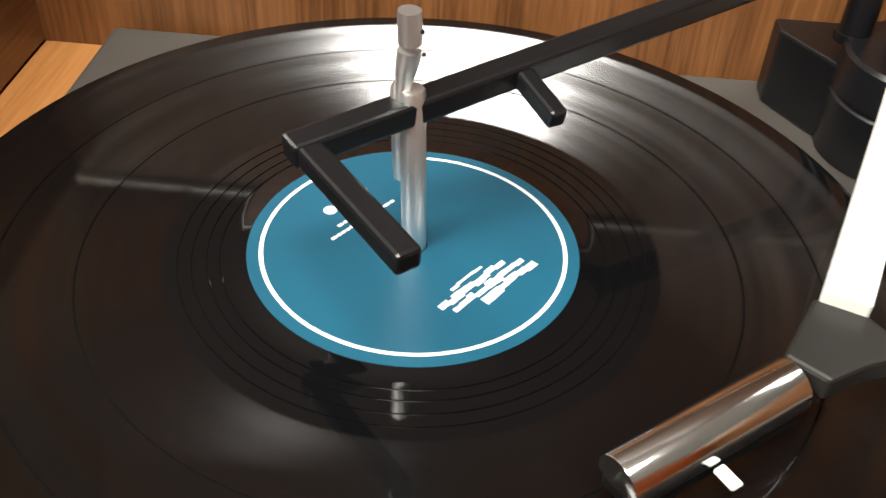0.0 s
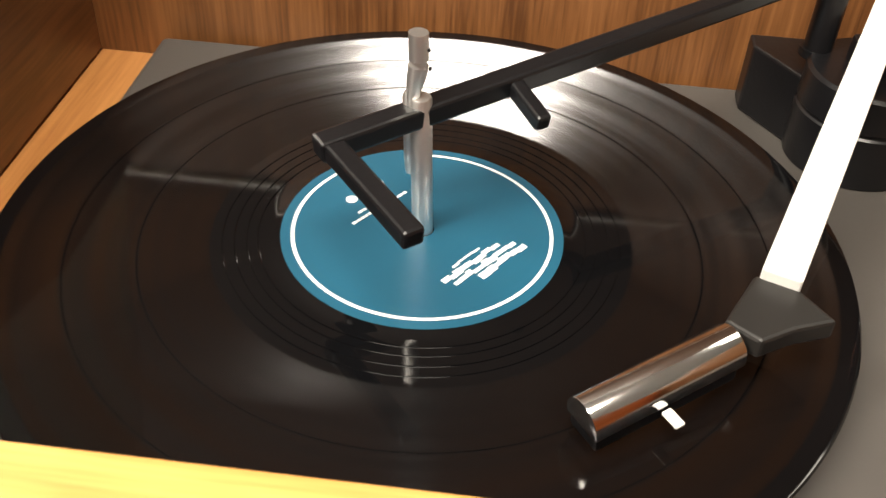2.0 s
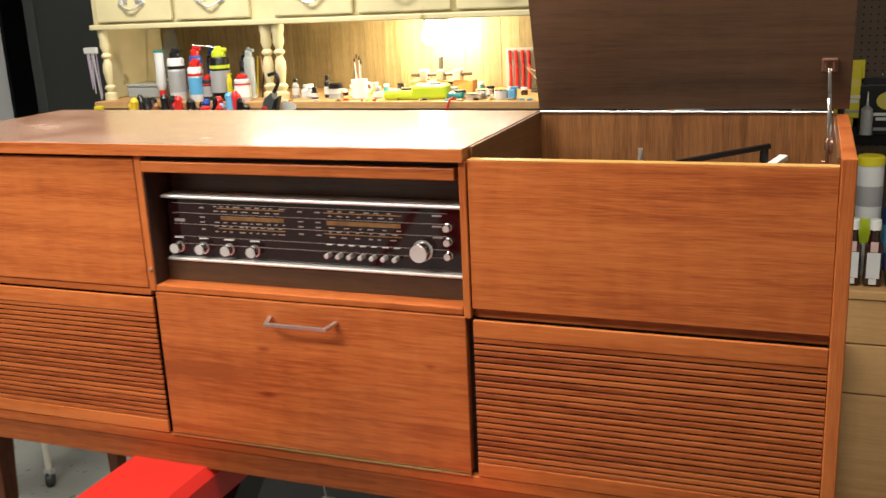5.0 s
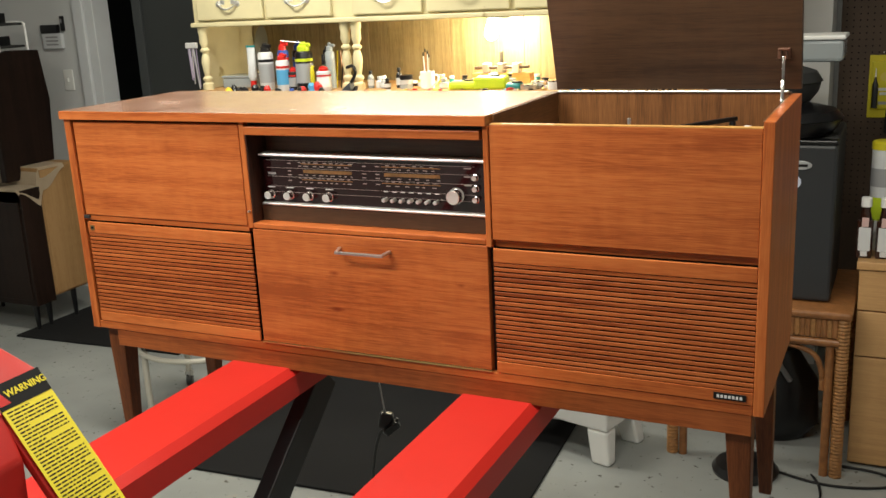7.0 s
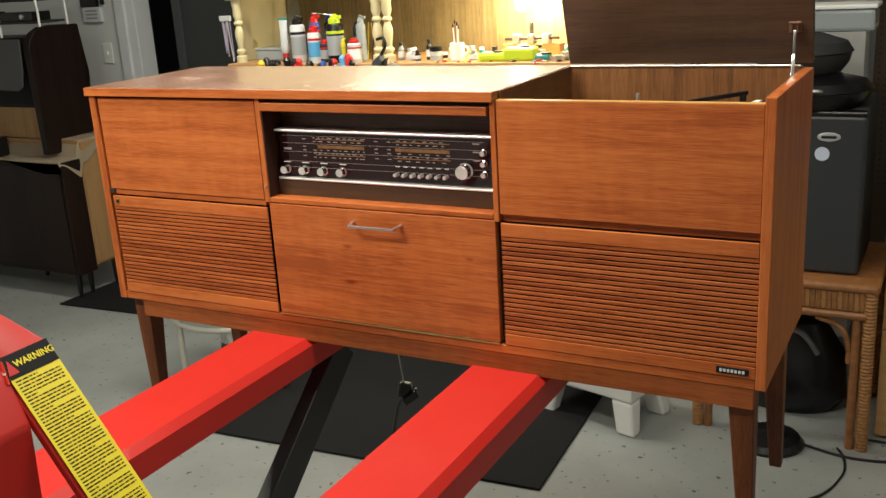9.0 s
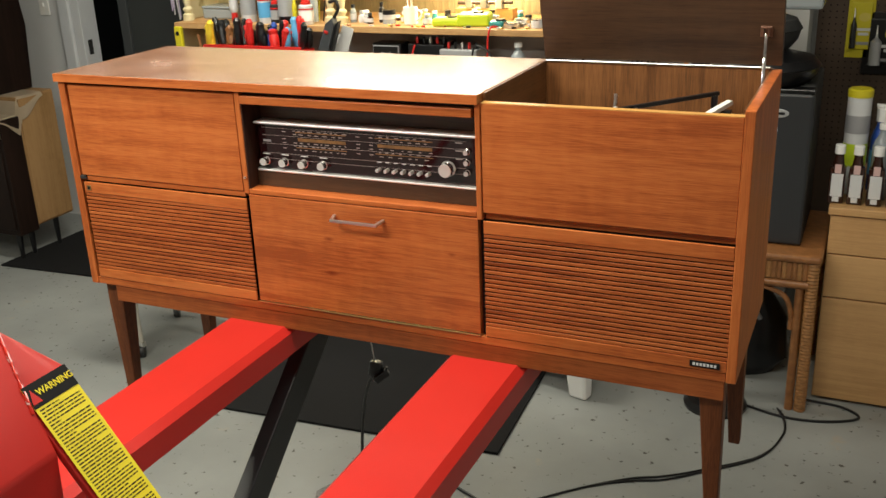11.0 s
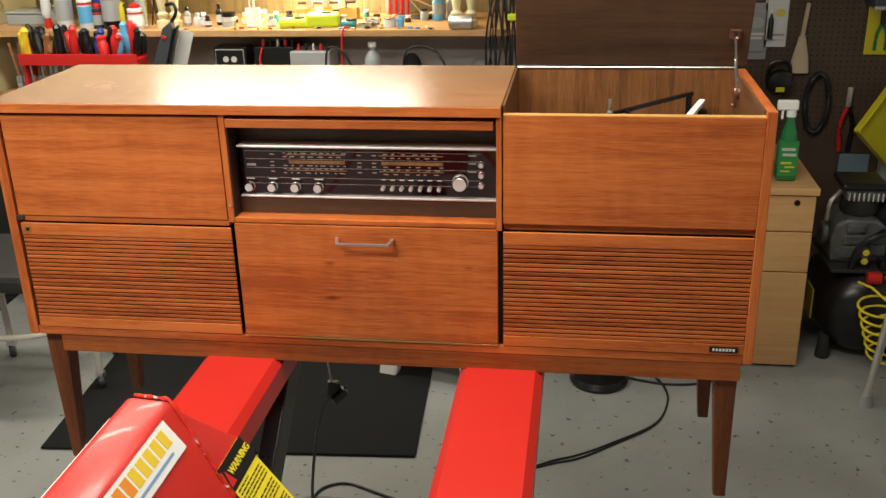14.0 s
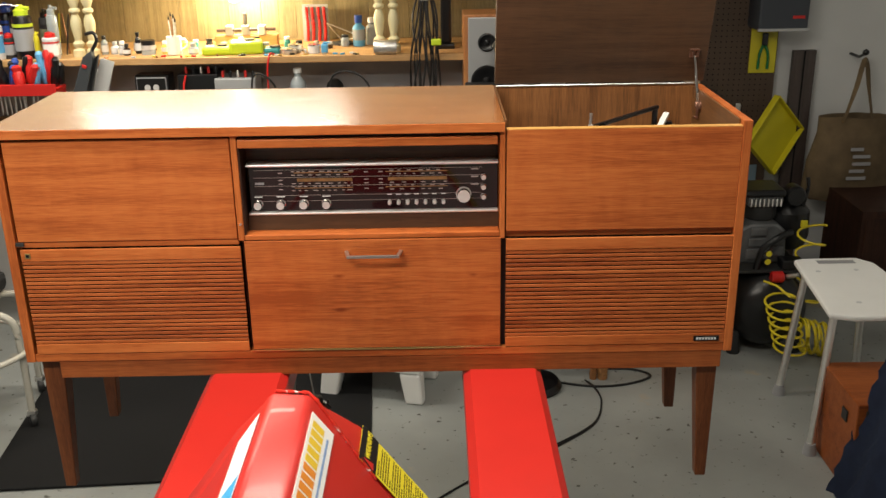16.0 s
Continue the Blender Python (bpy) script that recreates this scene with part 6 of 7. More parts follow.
for (x, y, z, r, h, m, lab) in ((1.25, 1.80, 1.1024, 0.17, 0.10, M_BLACK, "black lidded pan on the fridge"), (1.20, 1.84, 1.2030, 0.15, 0.12, M_BLACK_M, "second black pan stacked on the first")):
    t = thing("roasting_pan", lab, "pan", (x, y, z), group="pans on the fridge")
    part("pan", lathe(bm_new(), [(r * 0.8, 0), (r * 0.95, h * 0.25), (r, h * 0.5), (r * 1.03, h * 0.52)], 36), m, t, smooth=True)
    part("pan_lid", lathe(bm_new(), [(r * 1.03, h * 0.53), (r * 0.9, h * 0.78), (r * 0.45, h * 0.97), (r * 0.1, h)], 36), m, t, smooth=True)
    part("pan_handle", tube(bm_new(), smooth_path([(-0.04, -r * 0.92, h * 0.6), (-0.03, -r * 1.06, h * 0.66), (0.03, -r * 1.06, h * 0.66), (0.04, -r * 0.92, h * 0.6)], 4), 0.005, 8), M_STEEL, t, smooth=True)
t = thing("plastic_tub", "cloudy plastic tub on top of the pans", "tub", (1.30, 1.92, 1.3233))
part("tub", box(bm_new(), -0.11, 0.11, -0.08, 0.08, 0, 0.07, 0.012), M_CLEAR, t)
part("tub_lid", box(bm_new(), -0.115, 0.115, -0.085, 0.085, 0.0705, 0.084, 0.004), M_WHITE, t)
t = thing("floor_bag", "black bag and appliance under the rattan table", "bag", (1.20, 1.90, 0.0))
part("bag_body", lathe(bm_new(), [(0.13, 0), (0.17, 0.06), (0.16, 0.22), (0.10, 0.33), (0.03, 0.36)], 22, Matrix.Diagonal((1.15, 0.7, 1, 1))), M_BLACK, t, smooth=True)
part("bag_strap", tube(bm_new(), smooth_path([(-0.08, -0.09, 0.25), (-0.03, -0.14, 0.33), (0.05, -0.14, 0.33), (0.10, -0.09, 0.24)], 5), 0.010, 8), M_GREY_INK, t, smooth=True)
t = thing("round_stand", "black round floor stand base with pole", "stand", (1.195, 1.56, 0.0))
part("base", lathe(bm_new(), [(0.105, 0), (0.108, 0.012), (0.095, 0.030), (0.040, 0.042), (0.014, 0.050)], 40), M_BLACK, t, smooth=True)
part("pole", lathe(bm_new(), [(0.011, 0.050), (0.011, 0.60)], 14), M_BLACK, t, smooth=True)

# white step stool under the console
st = thing("step_stool", "white moulded plastic step stool under the console", "stool", (0.600, 1.595, 0.0), -14)
part("stool_top", box(bm_new(), -0.190, 0.190, -0.121, 0.121, 0.205, 0.232, 0.008), M_WHITE, st)
part("stool_skirt", box(bm_new(), -0.193, 0.193, -0.123, 0.123, 0.125, 0.2048, 0.006), M_WHITE, st)
for sx in (-1, 1):
    for sy in (-1, 1):
        bm = bm_new()
        top = [(sx * 0.192, sy * 0.122), (sx * 0.110, sy * 0.122), (sx * 0.110, sy * 0.055), (sx * 0.192, sy * 0.055)]
        bot = [(sx * 0.205, sy * 0.130), (sx * 0.135, sy * 0.130), (sx * 0.135, sy * 0.080), (sx * 0.205, sy * 0.080)]
        a, b = [bm.verts.new((*p, 0.1245)) for p in top], [bm.verts.new((*p, 0.0)) for p in bot]
        bm.faces.new(a), bm.faces.new(b)
        for k in range(4):
            bm.faces.new((a[k], a[(k + 1) % 4], b[(k + 1) % 4], b[k]))
        bmesh.ops.recalc_face_normals(bm, faces=bm.faces[:])
        bmesh.ops.bevel(bm, geom=bm.edges[:], offset=0.010, segments=2, profile=0.5, affect="EDGES")
        part("leg", bm, M_WHITE, st)

# cables along the floor
t = thing("floor_cable", "thin black double cable lying on the concrete", "cable", (1.03, 0.99, 0.0))
for o in (0.0, 0.014):
    pts = [(0.70, 0.70, 0.0035), (0.90, 0.90, 0.0035), (1.03, 0.99 + o, 0.0035), (1.12, 1.03 + o * 1.5, 0.0035), (1.22, 1.11 + o, 0.0035), (1.38, 1.26 + o * 0.5, 0.0035), (1.435, 1.42, 0.0035), (1.43, 1.52 + o, 0.0035), (1.40, 1.60, 0.0035)]
    part("wire", tube(bm_new(), smooth_path([(x - 1.03, y - 0.99, z) for x, y, z in pts], 7), 0.0033, 6), M_CORD, t, smooth=True)
t = thing("floor_cable", "black mains cable curling across the floor", "cable", (1.30, 1.60, 0.0))
pts = [(1.12, 1.66, 0.005), (1.25, 1.60, 0.005), (1.42, 1.545, 0.005), (1.56, 1.56, 0.005), (1.66, 1.62, 0.005), (1.60, 1.68, 0.005), (1.46, 1.69, 0.005)]
part("wire", tube(bm_new(), smooth_path([(x - 1.30, y - 1.60, z) for x, y, z in pts], 8), 0.0045, 8), M_CORD, t, smooth=True)
t = thing("extension_cord", "black extension cord dropping from the plug to the floor", "cable", (0.30, 0.72, 0.0))
pts = [(0.526, 0.352, 0.592), (0.502, 0.356, 0.570), (0.470, 0.372, 0.47), (0.437, 0.405, 0.30), (0.405, 0.48, 0.10), (0.385, 0.58, 0.006), (0.33, 0.75, 0.005), (0.40, 0.82, 0.005), (0.52, 0.78, 0.005), (0.70, 0.70, 0.005)]
part("wire", tube(bm_new(), smooth_path([(x - 0.30, y - 0.72, z) for x, y, z in pts], 8), 0.0042, 8), M_CORD, t, smooth=True)

# ---------------------------------------------------------------- right wall: pegboard things, compressor, shower chair
def carded(x, z0, z1, w, card, item, label, shape="box", face=M_LABELY):
    t = thing("hanging_pack", label, "packaged tool", (x, 2.785, z0), group="packs on the pegboard")
    part("card", box(bm_new(), -w / 2, w / 2, 0.004, 0.010, 0, z1 - z0, 0.002), card, t)
    h = z1 - z0
    if shape == "box":
        part("blister", box(bm_new(), -w * 0.40, w * 0.40, -0.006, 0.0035, h * 0.14, h * 0.90, 0.004), card, t)
        tb_ = part("item", lathe(bm_new(), [(0.004, h * 0.66), (0.006, h * 0.60), (w * 0.11, h * 0.54), (w * 0.12, h * 0.20), (w * 0.13, h * 0.17)], 14, Matrix.Translation((-w * 0.24, -0.018, 0))), item, t, smooth=True)
        part("item_tip", lathe(bm_new(), [(0.0035, h * 0.6605), (0.0012, h * 0.80)], 10, Matrix.Translation((-w * 0.24, -0.018, 0))), M_WHITE, tb_, smooth=True)
        part("picture", lathe(bm_new(), [(0.001, 0), (w * 0.22, 0), (w * 0.22, 0.001), (0.001, 0.001)], 20, pose(w * 0.14, -0.0063, h * 0.66, 90, 0, 0) @ Matrix.Diagonal((1, 0.8, 1, 1))), face, t)
        for k, (z, u) in enumerate(((0.44, 0.26), (0.37, 0.20), (0.22, 0.24))):
            part("print_bar", box(bm_new(), w * 0.13 - w * u, w * 0.13 + w * u, -0.0085, -0.0063, h * z, h * (z + 0.045)), M_GREY_INK if k == 2 else M_LABELW, t)
    else:
        for sx in (-1, 1):
            part("blade_handle", tube(bm_new(), smooth_path([(sx * 0.006, -0.004, h * 0.62), (sx * 0.020, -0.006, h * 0.42), (sx * 0.022, -0.006, h * 0.10)], 5), 0.007, 8), item, t, smooth=True)
        part("blade", box(bm_new(), -0.012, 0.016, -0.008, 0.0035, h * 0.62, h * 0.90, 0.004), M_BLACK, t)
    part("hook", tube(bm_new(), [(0, 0.008, h + 0.012), (0, -0.03, h + 0.012)], 0.0022, 6), M_STEEL, t)
    return t


carded(1.615, 0.955, 1.205, 0.185, M_BLACK, M_SILVER, "black blister pack with a sealant tube on the pegboard")
carded(1.830, 0.960, 1.205, 0.140, M_GREY_INK, M_WHITE, "grey blister pack with a white fixture on the pegboard", face=M_SILVER)
carded(1.930, 1.015, 1.24, 0.10, M_LABELW, M_BLACK, "pale pack with black part on the pegboard")
carded(1.505, 1.02, 1.27, 0.10, M_YEL2, M_BLACK, "yellow card pack hanging on the pegboard")
carded(1.700, 1.28, 1.44, 0.10, M_REDP, M_BLACK, "red card pack hanging on the pegboard")
carded(2.372, 0.982, 1.190, 0.125, M_YEL2, M_GREENP, "yellow carded pruning shears on the pegboard", "shears")
t = thing("hand_broom", "straw whisk broom hanging on the pegboard", "broom", (2.045, 2.775, 0.905))
bm = bm_new()
lathe(bm, [(0.042, 0), (0.036, 0.06), (0.020, 0.13), (0.014, 0.16)], 18, Matrix.Diagonal((1, 0.4, 1, 1)))
part("straw", bm, M_CLOTH, t, smooth=True)
part("handle", tube(bm_new(), [(0, 0, 0.1603), (0.012, 0, 0.30)], 0.009, 10), M_CLOTH, t, smooth=True)
t = thing("headphones", "black ear defenders hung on the pegboard", "ear defenders", (1.960, 2.76, 0.80))
part("cup", lathe(bm_new(), [(0.05, 0), (0.058, 0.02), (0.05, 0.05), (0.02, 0.058)], 24, pose(0, 0, 0.07, 90, 0, 0)), M_BLACK, t, smooth=True)
part("cup_badge", box(bm_new(), -0.018, 0.018, -0.061, -0.0585, 0.035, 0.055), M_YEL2, t)
part("band", tube(bm_new(), smooth_path([(-0.05, 0, 0.08), (-0.035, 0, 0.15), (0.035, 0, 0.15), (0.05, 0, 0.08)], 5), 0.008, 8), M_BLACK, t, smooth=True)
t = thing("yellow_pan", "yellow square plastic tray hung by one corner", "tray", (2.432, 2.690, 0.505), 24)
bm = bm_new()
rot = Matrix.Translation((0, 0, 0.198)) @ Matrix.Rotation(radians(8), 4, "Z") @ Matrix.Rotation(radians(42), 4, "Y")
box(bm, -0.135, 0.135, 0.010, 0.016, -0.135, 0.135, 0.004, 2, rot)
for a in ((-0.138, -0.130, -0.135, 0.135), (0.130, 0.138, -0.135, 0.135)):
    box(bm, a[0], a[1], -0.018, 0.016, a[2], a[3], 0.003, 2, rot)
    box(bm, a[2], a[3], -0.018, 0.016, a[0], a[1], 0.003, 2, rot)
part("tray", bm, M_YEL2, t)
t = thing("snips", "red handled cutters hanging on the pegboard", "cutters", (2.275, 2.78, 0.55))
for sx in (-1, 1):
    part("grip", tube(bm_new(), smooth_path([(sx * 0.004, 0, 0.20), (sx * 0.026, 0, 0.12), (sx * 0.018, 0, 0.0)], 5), 0.010, 8), M_REDP if sx < 0 else M_BLACK, t, smooth=True)
part("blade", box(bm_new(), -0.012, 0.012, -0.006, 0.006, 0.2005, 0.29, 0.004), M_STEEL, t)
t = thing("cable_hank", "black cable hank hanging on the pegboard", "cable", (2.135, 2.77, 0.62))
part("coil", tube(bm_new(), [(0.05 * math.cos(a), 0.004 * math.sin(5 * a), 0.15 + 0.13 * math.sin(a)) for a in [k * math.pi / 20 for k in range(40)]], 0.012, 8, True), M_CORD, t, smooth=True)
t = thing("small_print_card", "pale printed card on the pegboard", "card", (2.33, 2.785, 0.435))
part("card", box(bm_new(), -0.065, 0.065, 0, 0.006, 0, 0.10, 0.002), mat("blue_card", (0.16, 0.24, 0.30), rough=0.6), t)
t = thing("wall_case", "dark grey tool case shelf above the shears", "case", (2.42, 2.70, 1.195))
part("case", box(bm_new(), -0.13, 0.095, -0.06, 0.15, 0, 0.20, 0.010), mat("blue_grey_case", (0.035, 0.042, 0.055), rough=0.4), t)
part("case_stripe", box(bm_new(), 0.020, 0.075, -0.0625, -0.0605, 0.055, 0.068), M_REDP, t)
part("case_edge", box(bm_new(), -0.132, 0.097, -0.066, -0.0605, 0.0, 0.012), M_SILVER, t)
t = thing("wall_plank", "dark brown grooved plank leaning on the wall", "plank", (2.570, 2.80, 0.0))
part("plank", box(bm_new(), -0.055, 0.055, -0.012, 0.012, 0, 1.085, 0.003), wood("dark_plank", (0.075, 0.055, 0.048), (0.056, 0.040, 0.035), (0.038, 0.027, 0.023), 2), t)
part("groove", box(bm_new(), -0.004, 0.004, -0.0135, -0.0123, 0.002, 1.083), M_INK, t)
t = thing("tote_bag", "khaki canvas tote bag hanging from a wall hook", "bag", (2.805, 2.70, 0.37))
bm = bm_new()
lathe(bm, [(0.05, 0), (0.15, 0.012), (0.185, 0.07), (0.175, 0.20), (0.150, 0.34), (0.140, 0.42), (0.132, 0.42), (0.12, 0.30)], 36, Matrix.Diagonal((1.16, 0.42, 1, 1)), False)
for v in bm.verts:
    v.co += 0.010 * noise.noise_vector(v.co * 9)
part("bag_body", bm, M_CANVAS, t, smooth=True)
part("bag_handle", tube(bm_new(), smooth_path([(-0.075, -0.055, 0.40), (-0.03, -0.04, 0.55), (0.025, 0.02, 0.685), (0.04, -0.02, 0.55), (0.065, -0.05, 0.40)], 6), 0.012, 8, False, 0.35), M_CANVAS, t, smooth=True)
for k, (x, z, w) in enumerate(((-0.035, 0.27, 0.06), (-0.02, 0.235, 0.08), (-0.02, 0.20, 0.085), (-0.03, 0.165, 0.07), (-0.04, 0.13, 0.09))):
    bm = bm_new()
    box(bm, x, x + w, -0.0885, -0.0845, z, z + 0.015)
    part("print_bar", bm, M_GREY_INK, t)
t = thing("wall_hook", "black coat hook on the wall", "hook", (2.815, 2.86, 1.055))
part("peg", tube(bm_new(), [(0, -0.002, 0), (0, -0.10, 0.0), (0, -0.16, 0.022)], 0.007, 8), M_BLACK, t)
part("hook_ball", lathe(bm_new(), [(0.001, -0.016), (0.013, -0.009), (0.016, 0), (0.013, 0.009), (0.001, 0.016)], 14, Matrix.Translation((0, -0.165, 0.03))), M_BLACK, t, smooth=True)
t = thing("side_cabinet", "dark wooden cabinet against the wall below the bag", "cabinet", (2.86, 2.45, 0.0))
part("body", box(bm_new(), -0.16, 0.35, -0.20, 0.20, 0, 0.46, 0.004), M_WALNUT_SHADE, t)
part("front_panel", box(bm_new(), -0.14, 0.33, -0.206, -0.2005, 0.03, 0.43, 0.003), M_WALNUT_SHADE, t)

ac = thing("air_compressor", "black tank air compressor with cast motor and finned head", "compressor", (2.17, 1.99, 0.0))
M_CAST = mat("cast_aluminium", (0.15, 0.155, 0.16), rough=0.42, metal=0.5, vary=0.25, vscale=20, bump=0.1, bscale=90)
bm = bm_new()
lathe(bm, [(0.02, -0.235), (0.10, -0.222), (0.150, -0.175), (0.165, -0.12), (0.165, 0.12), (0.150, 0.175), (0.10, 0.222), (0.02, 0.235)], 40, pose(0, 0, 0.190, 90, 0, 0))
part("tank", bm, M_BLACK, ac, "glossy black tank", smooth=True)
for x in (-0.125, 0.125):
    part("foot", lathe(bm_new(), [(0.026, 0), (0.028, 0.006), (0.022, 0.05), (0.020, 0.10)], 18, Matrix.Translation((x, -0.16, 0))), M_BLACK_M, ac, smooth=True)
    part("wheel", lathe(bm_new(), [(0.075, -0.02), (0.08, -0.015), (0.08, 0.015), (0.075, 0.02)], 28, pose(x * 1.45, 0.13, 0.08, 0, 90, 0)), M_CASTER, ac, smooth=True)
part("platform", box(bm_new(), -0.135, 0.135, -0.17, 0.17, 0.350, 0.364, 0.004), M_BLACK_M, ac)
bm = bm_new()
prism(bm, [(-0.125, 0.3645), (-0.132, 0.455), (-0.118, 0.515), (-0.080, 0.535), (0.030, 0.535), (0.070, 0.500), (0.075, 0.3645)], -0.095, 0.10, "xz", 0.012)
mot = part("motor_block", bm, M_CAST, ac, "grey cast motor block")
for x0, x1, z0, z1 in ((-0.090, -0.012, 0.386, 0.432), (-0.086, -0.012, 0.440, 0.478), (-0.078, -0.012, 0.486, 0.520), (0.008, 0.062, 0.398, 0.440), (0.008, 0.062, 0.448, 0.486)):
    part("cast_panel", box(bm_new(), x0, x1, -0.107, -0.0955, z0, z1, 0.005), M_CAST, mot)
part("side_cover", lathe(bm_new(), [(0.046, 0), (0.044, 0.018), (0.030, 0.026), (0.004, 0.028)], 24, pose(-0.128, 0.0, 0.450, 0, -90, 0)), M_CAST, mot, smooth=True)
part("cylinder", lathe(bm_new(), [(0.062, 0.5355), (0.070, 0.55), (0.066, 0.5995)], 24, Matrix.Translation((-0.02, 0, 0))), M_BLACK_M, ac, smooth=True)
hd = part("cylinder_head", box(bm_new(), -0.088, 0.050, -0.070, 0.08, 0.600, 0.638, 0.006), M_CAST, ac, "bright finned cylinder head")
for k in range(8):
    part("head_fin", box(bm_new(), -0.084 + 0.0168 * k, -0.0765 + 0.0168 * k, -0.084, -0.0705, 0.602, 0.636, 0.002), M_CHROME, hd)
part("head_cover", box(bm_new(), -0.105, 0.060, -0.080, 0.09, 0.6385, 0.668, 0.012), M_BLACK, ac, "black head cover")
part("air_filter", lathe(bm_new(), [(0.012, -0.048), (0.037, -0.045), (0.042, -0.036), (0.042, 0.02), (0.035, 0.03)], 22, pose(0.105, -0.035, 0.635, 90, 0, 0)), M_BLACK, ac, smooth=True)
part("shroud", lathe(bm_new(), [(0.078, 0), (0.092, 0.05), (0.088, 0.15), (0.05, 0.19), (0.01, 0.195)], 28, pose(0.105, 0.02, 0.41, 0, 0, 0)), M_BLACK, ac, "black motor shroud", smooth=True)
part("lead_guard", tube(bm_new(), smooth_path([(0.150, -0.02, 0.58), (0.160, -0.03, 0.66), (0.158, -0.02, 0.705)], 5), 0.008, 8), M_BLACK, ac, smooth=True)
part("switch_box", box(bm_new(), 0.035, 0.125, -0.175, -0.110, 0.3645, 0.405, 0.008), M_BLACK, ac, "black pressure switch box")
part("regulator", lathe(bm_new(), [(0.020, 0), (0.023, 0.004), (0.023, 0.045), (0.018, 0.050)], 20, pose(-0.012, -0.195, 0.345, 0, 90, 0)), M_REDP, ac, "red regulator knob", smooth=True)
part("outlet", lathe(bm_new(), [(0.011, 0), (0.011, 0.03), (0.008, 0.045)], 14, pose(0.055, -0.19, 0.345, 40, 60, 0)), M_STEEL, ac, smooth=True)
for x, z in ((-0.020, 0.398), (-0.018, 0.432)):
    g = part("gauge", lathe(bm_new(), [(0.014, 0), (0.016, 0.004), (0.014, 0.014)], 18, pose(x, -0.150, z, 90, 0, 0)), M_CHROME, ac, smooth=True)
    part("dial", lathe(bm_new(), [(0.001, 0.0145), (0.012, 0.0145), (0.012, 0.0155), (0.001, 0.0155)], 16, pose(x, -0.150, z, 90, 0, 0)), M_YEL2, g)
part("pipe", tube(bm_new(), smooth_path([(0.085, -0.10, 0.500), (0.020, -0.140, 0.490), (-0.042, -0.150, 0.440), (-0.060, -0.150, 0.360)], 7), 0.014, 10), M_BLACK, ac, "black rubber pipe", smooth=True)
part("pipe", tube(bm_new(), smooth_path([(-0.100, -0.03, 0.625), (-0.140, -0.06, 0.590), (-0.145, -0.06, 0.52)], 6), 0.008, 8), M_STEEL, ac, smooth=True)
part("label_tag", box(bm_new(), 0.118, 0.146, -0.110, -0.096, 0.520, 0.550, 0.005), M_YEL2, ac, "yellow tag")
part("side_label", box(bm_new(), -0.172, -0.1665, -0.10, 0.0, 0.13, 0.25, 0.002), M_YEL2, ac, "yellow tank label")
hs = thing("coiled_air_hose", "yellow coiled air hose hanging to the floor", "hose", (2.175, 1.72, 0.0))
pts = [(-0.05, 0.06, 0.335), (-0.01, 0.02, 0.33), (0.03, -0.02, 0.30)]
for k in range(110):
    a = k * 2 * math.pi / 18
    z = 0.285 - 0.0021 * k
    cx = 0.0 + 0.0006 * k
    pts.append((cx + 0.062 * math.cos(a), 0.045 * math.sin(a), z + 0.012 * math.sin(a)))
part("coil", tube(bm_new(), pts, 0.0048, 8), M_HOSE, hs, smooth=True)
pts = []
for k in range(150):
    a = k * 2 * math.pi / 15
    pts.append((0.115 + 0.0008 * k + 0.016 * math.sin(a * 0.31), 0.06 + 0.055 * math.cos(a), 0.075 + 0.068 * math.sin(a) - 0.0002 * k + 0.0245))
part("lower_coil", tube(bm_new(), pts, 0.0045, 7), M_HOSE, hs, smooth=True)
bm = bm_new()
pts = []
for k in range(70):
    a = k * 2 * math.pi / 16
    pts.append((0.16 + 0.055 * math.cos(a), 0.16 + 0.05 * math.sin(a), 0.53 - 0.0052 * k))
part("rear_coil", tube(bm, pts, 0.0045, 7), M_HOSE, hs, smooth=True)

sc = thing("shower_chair", "white bath seat with grey adjustable legs", "bath seat", (2.28, 1.30, 0.0))
bm = bm_new()
prism(bm, [(-0.135, 0.25), (-0.10, 0.265), (0.100, 0.265), (0.145, 0.21), (0.165, -0.18), (0.10, -0.262), (-0.12, -0.262), (-0.190, -0.235)][::-1], 0.492, 0.512, "xy", 0.007)
seat = part("seat", bm, M_WHITE, sc, "white moulded seat")
part("grip_slot", box(bm_new(), -0.06, 0.075, 0.205, 0.235, 0.5122, 0.5135, 0.0), M_GREY_INK, seat)
for x, y in ((-0.09, 0.13), (0.05, 0.14), (0.10, -0.10), (-0.06, -0.15)):
    part("drain_hole", lathe(bm_new(), [(0.009, 0.5122), (0.009, 0.5130)], 12, Matrix.Translation((x, y, 0))), M_LABELW, seat)
for x, y, bx, by in ((-0.115, 0.17, -0.165, 0.170), (-0.150, -0.18, -0.200, -0.245), (0.10, 0.18, 0.14, 0.22), (0.11, -0.18, 0.15, -0.24)):
    lg = part("leg", tube(bm_new(), [(x, y, 0.4915), (x + (bx - x) * 0.12, y + (by - y) * 0.12, 0.45), (bx, by, 0.03)], 0.0135, 14), M_ALU, sc, "grey tubular leg", smooth=True)
    part("rubber_foot", lathe(bm_new(), [(0.024, 0), (0.022, 0.012), (0.017, 0.040)], 18, Matrix.Translation((bx, by, 0))), M_GREY_INK, lg, smooth=True)

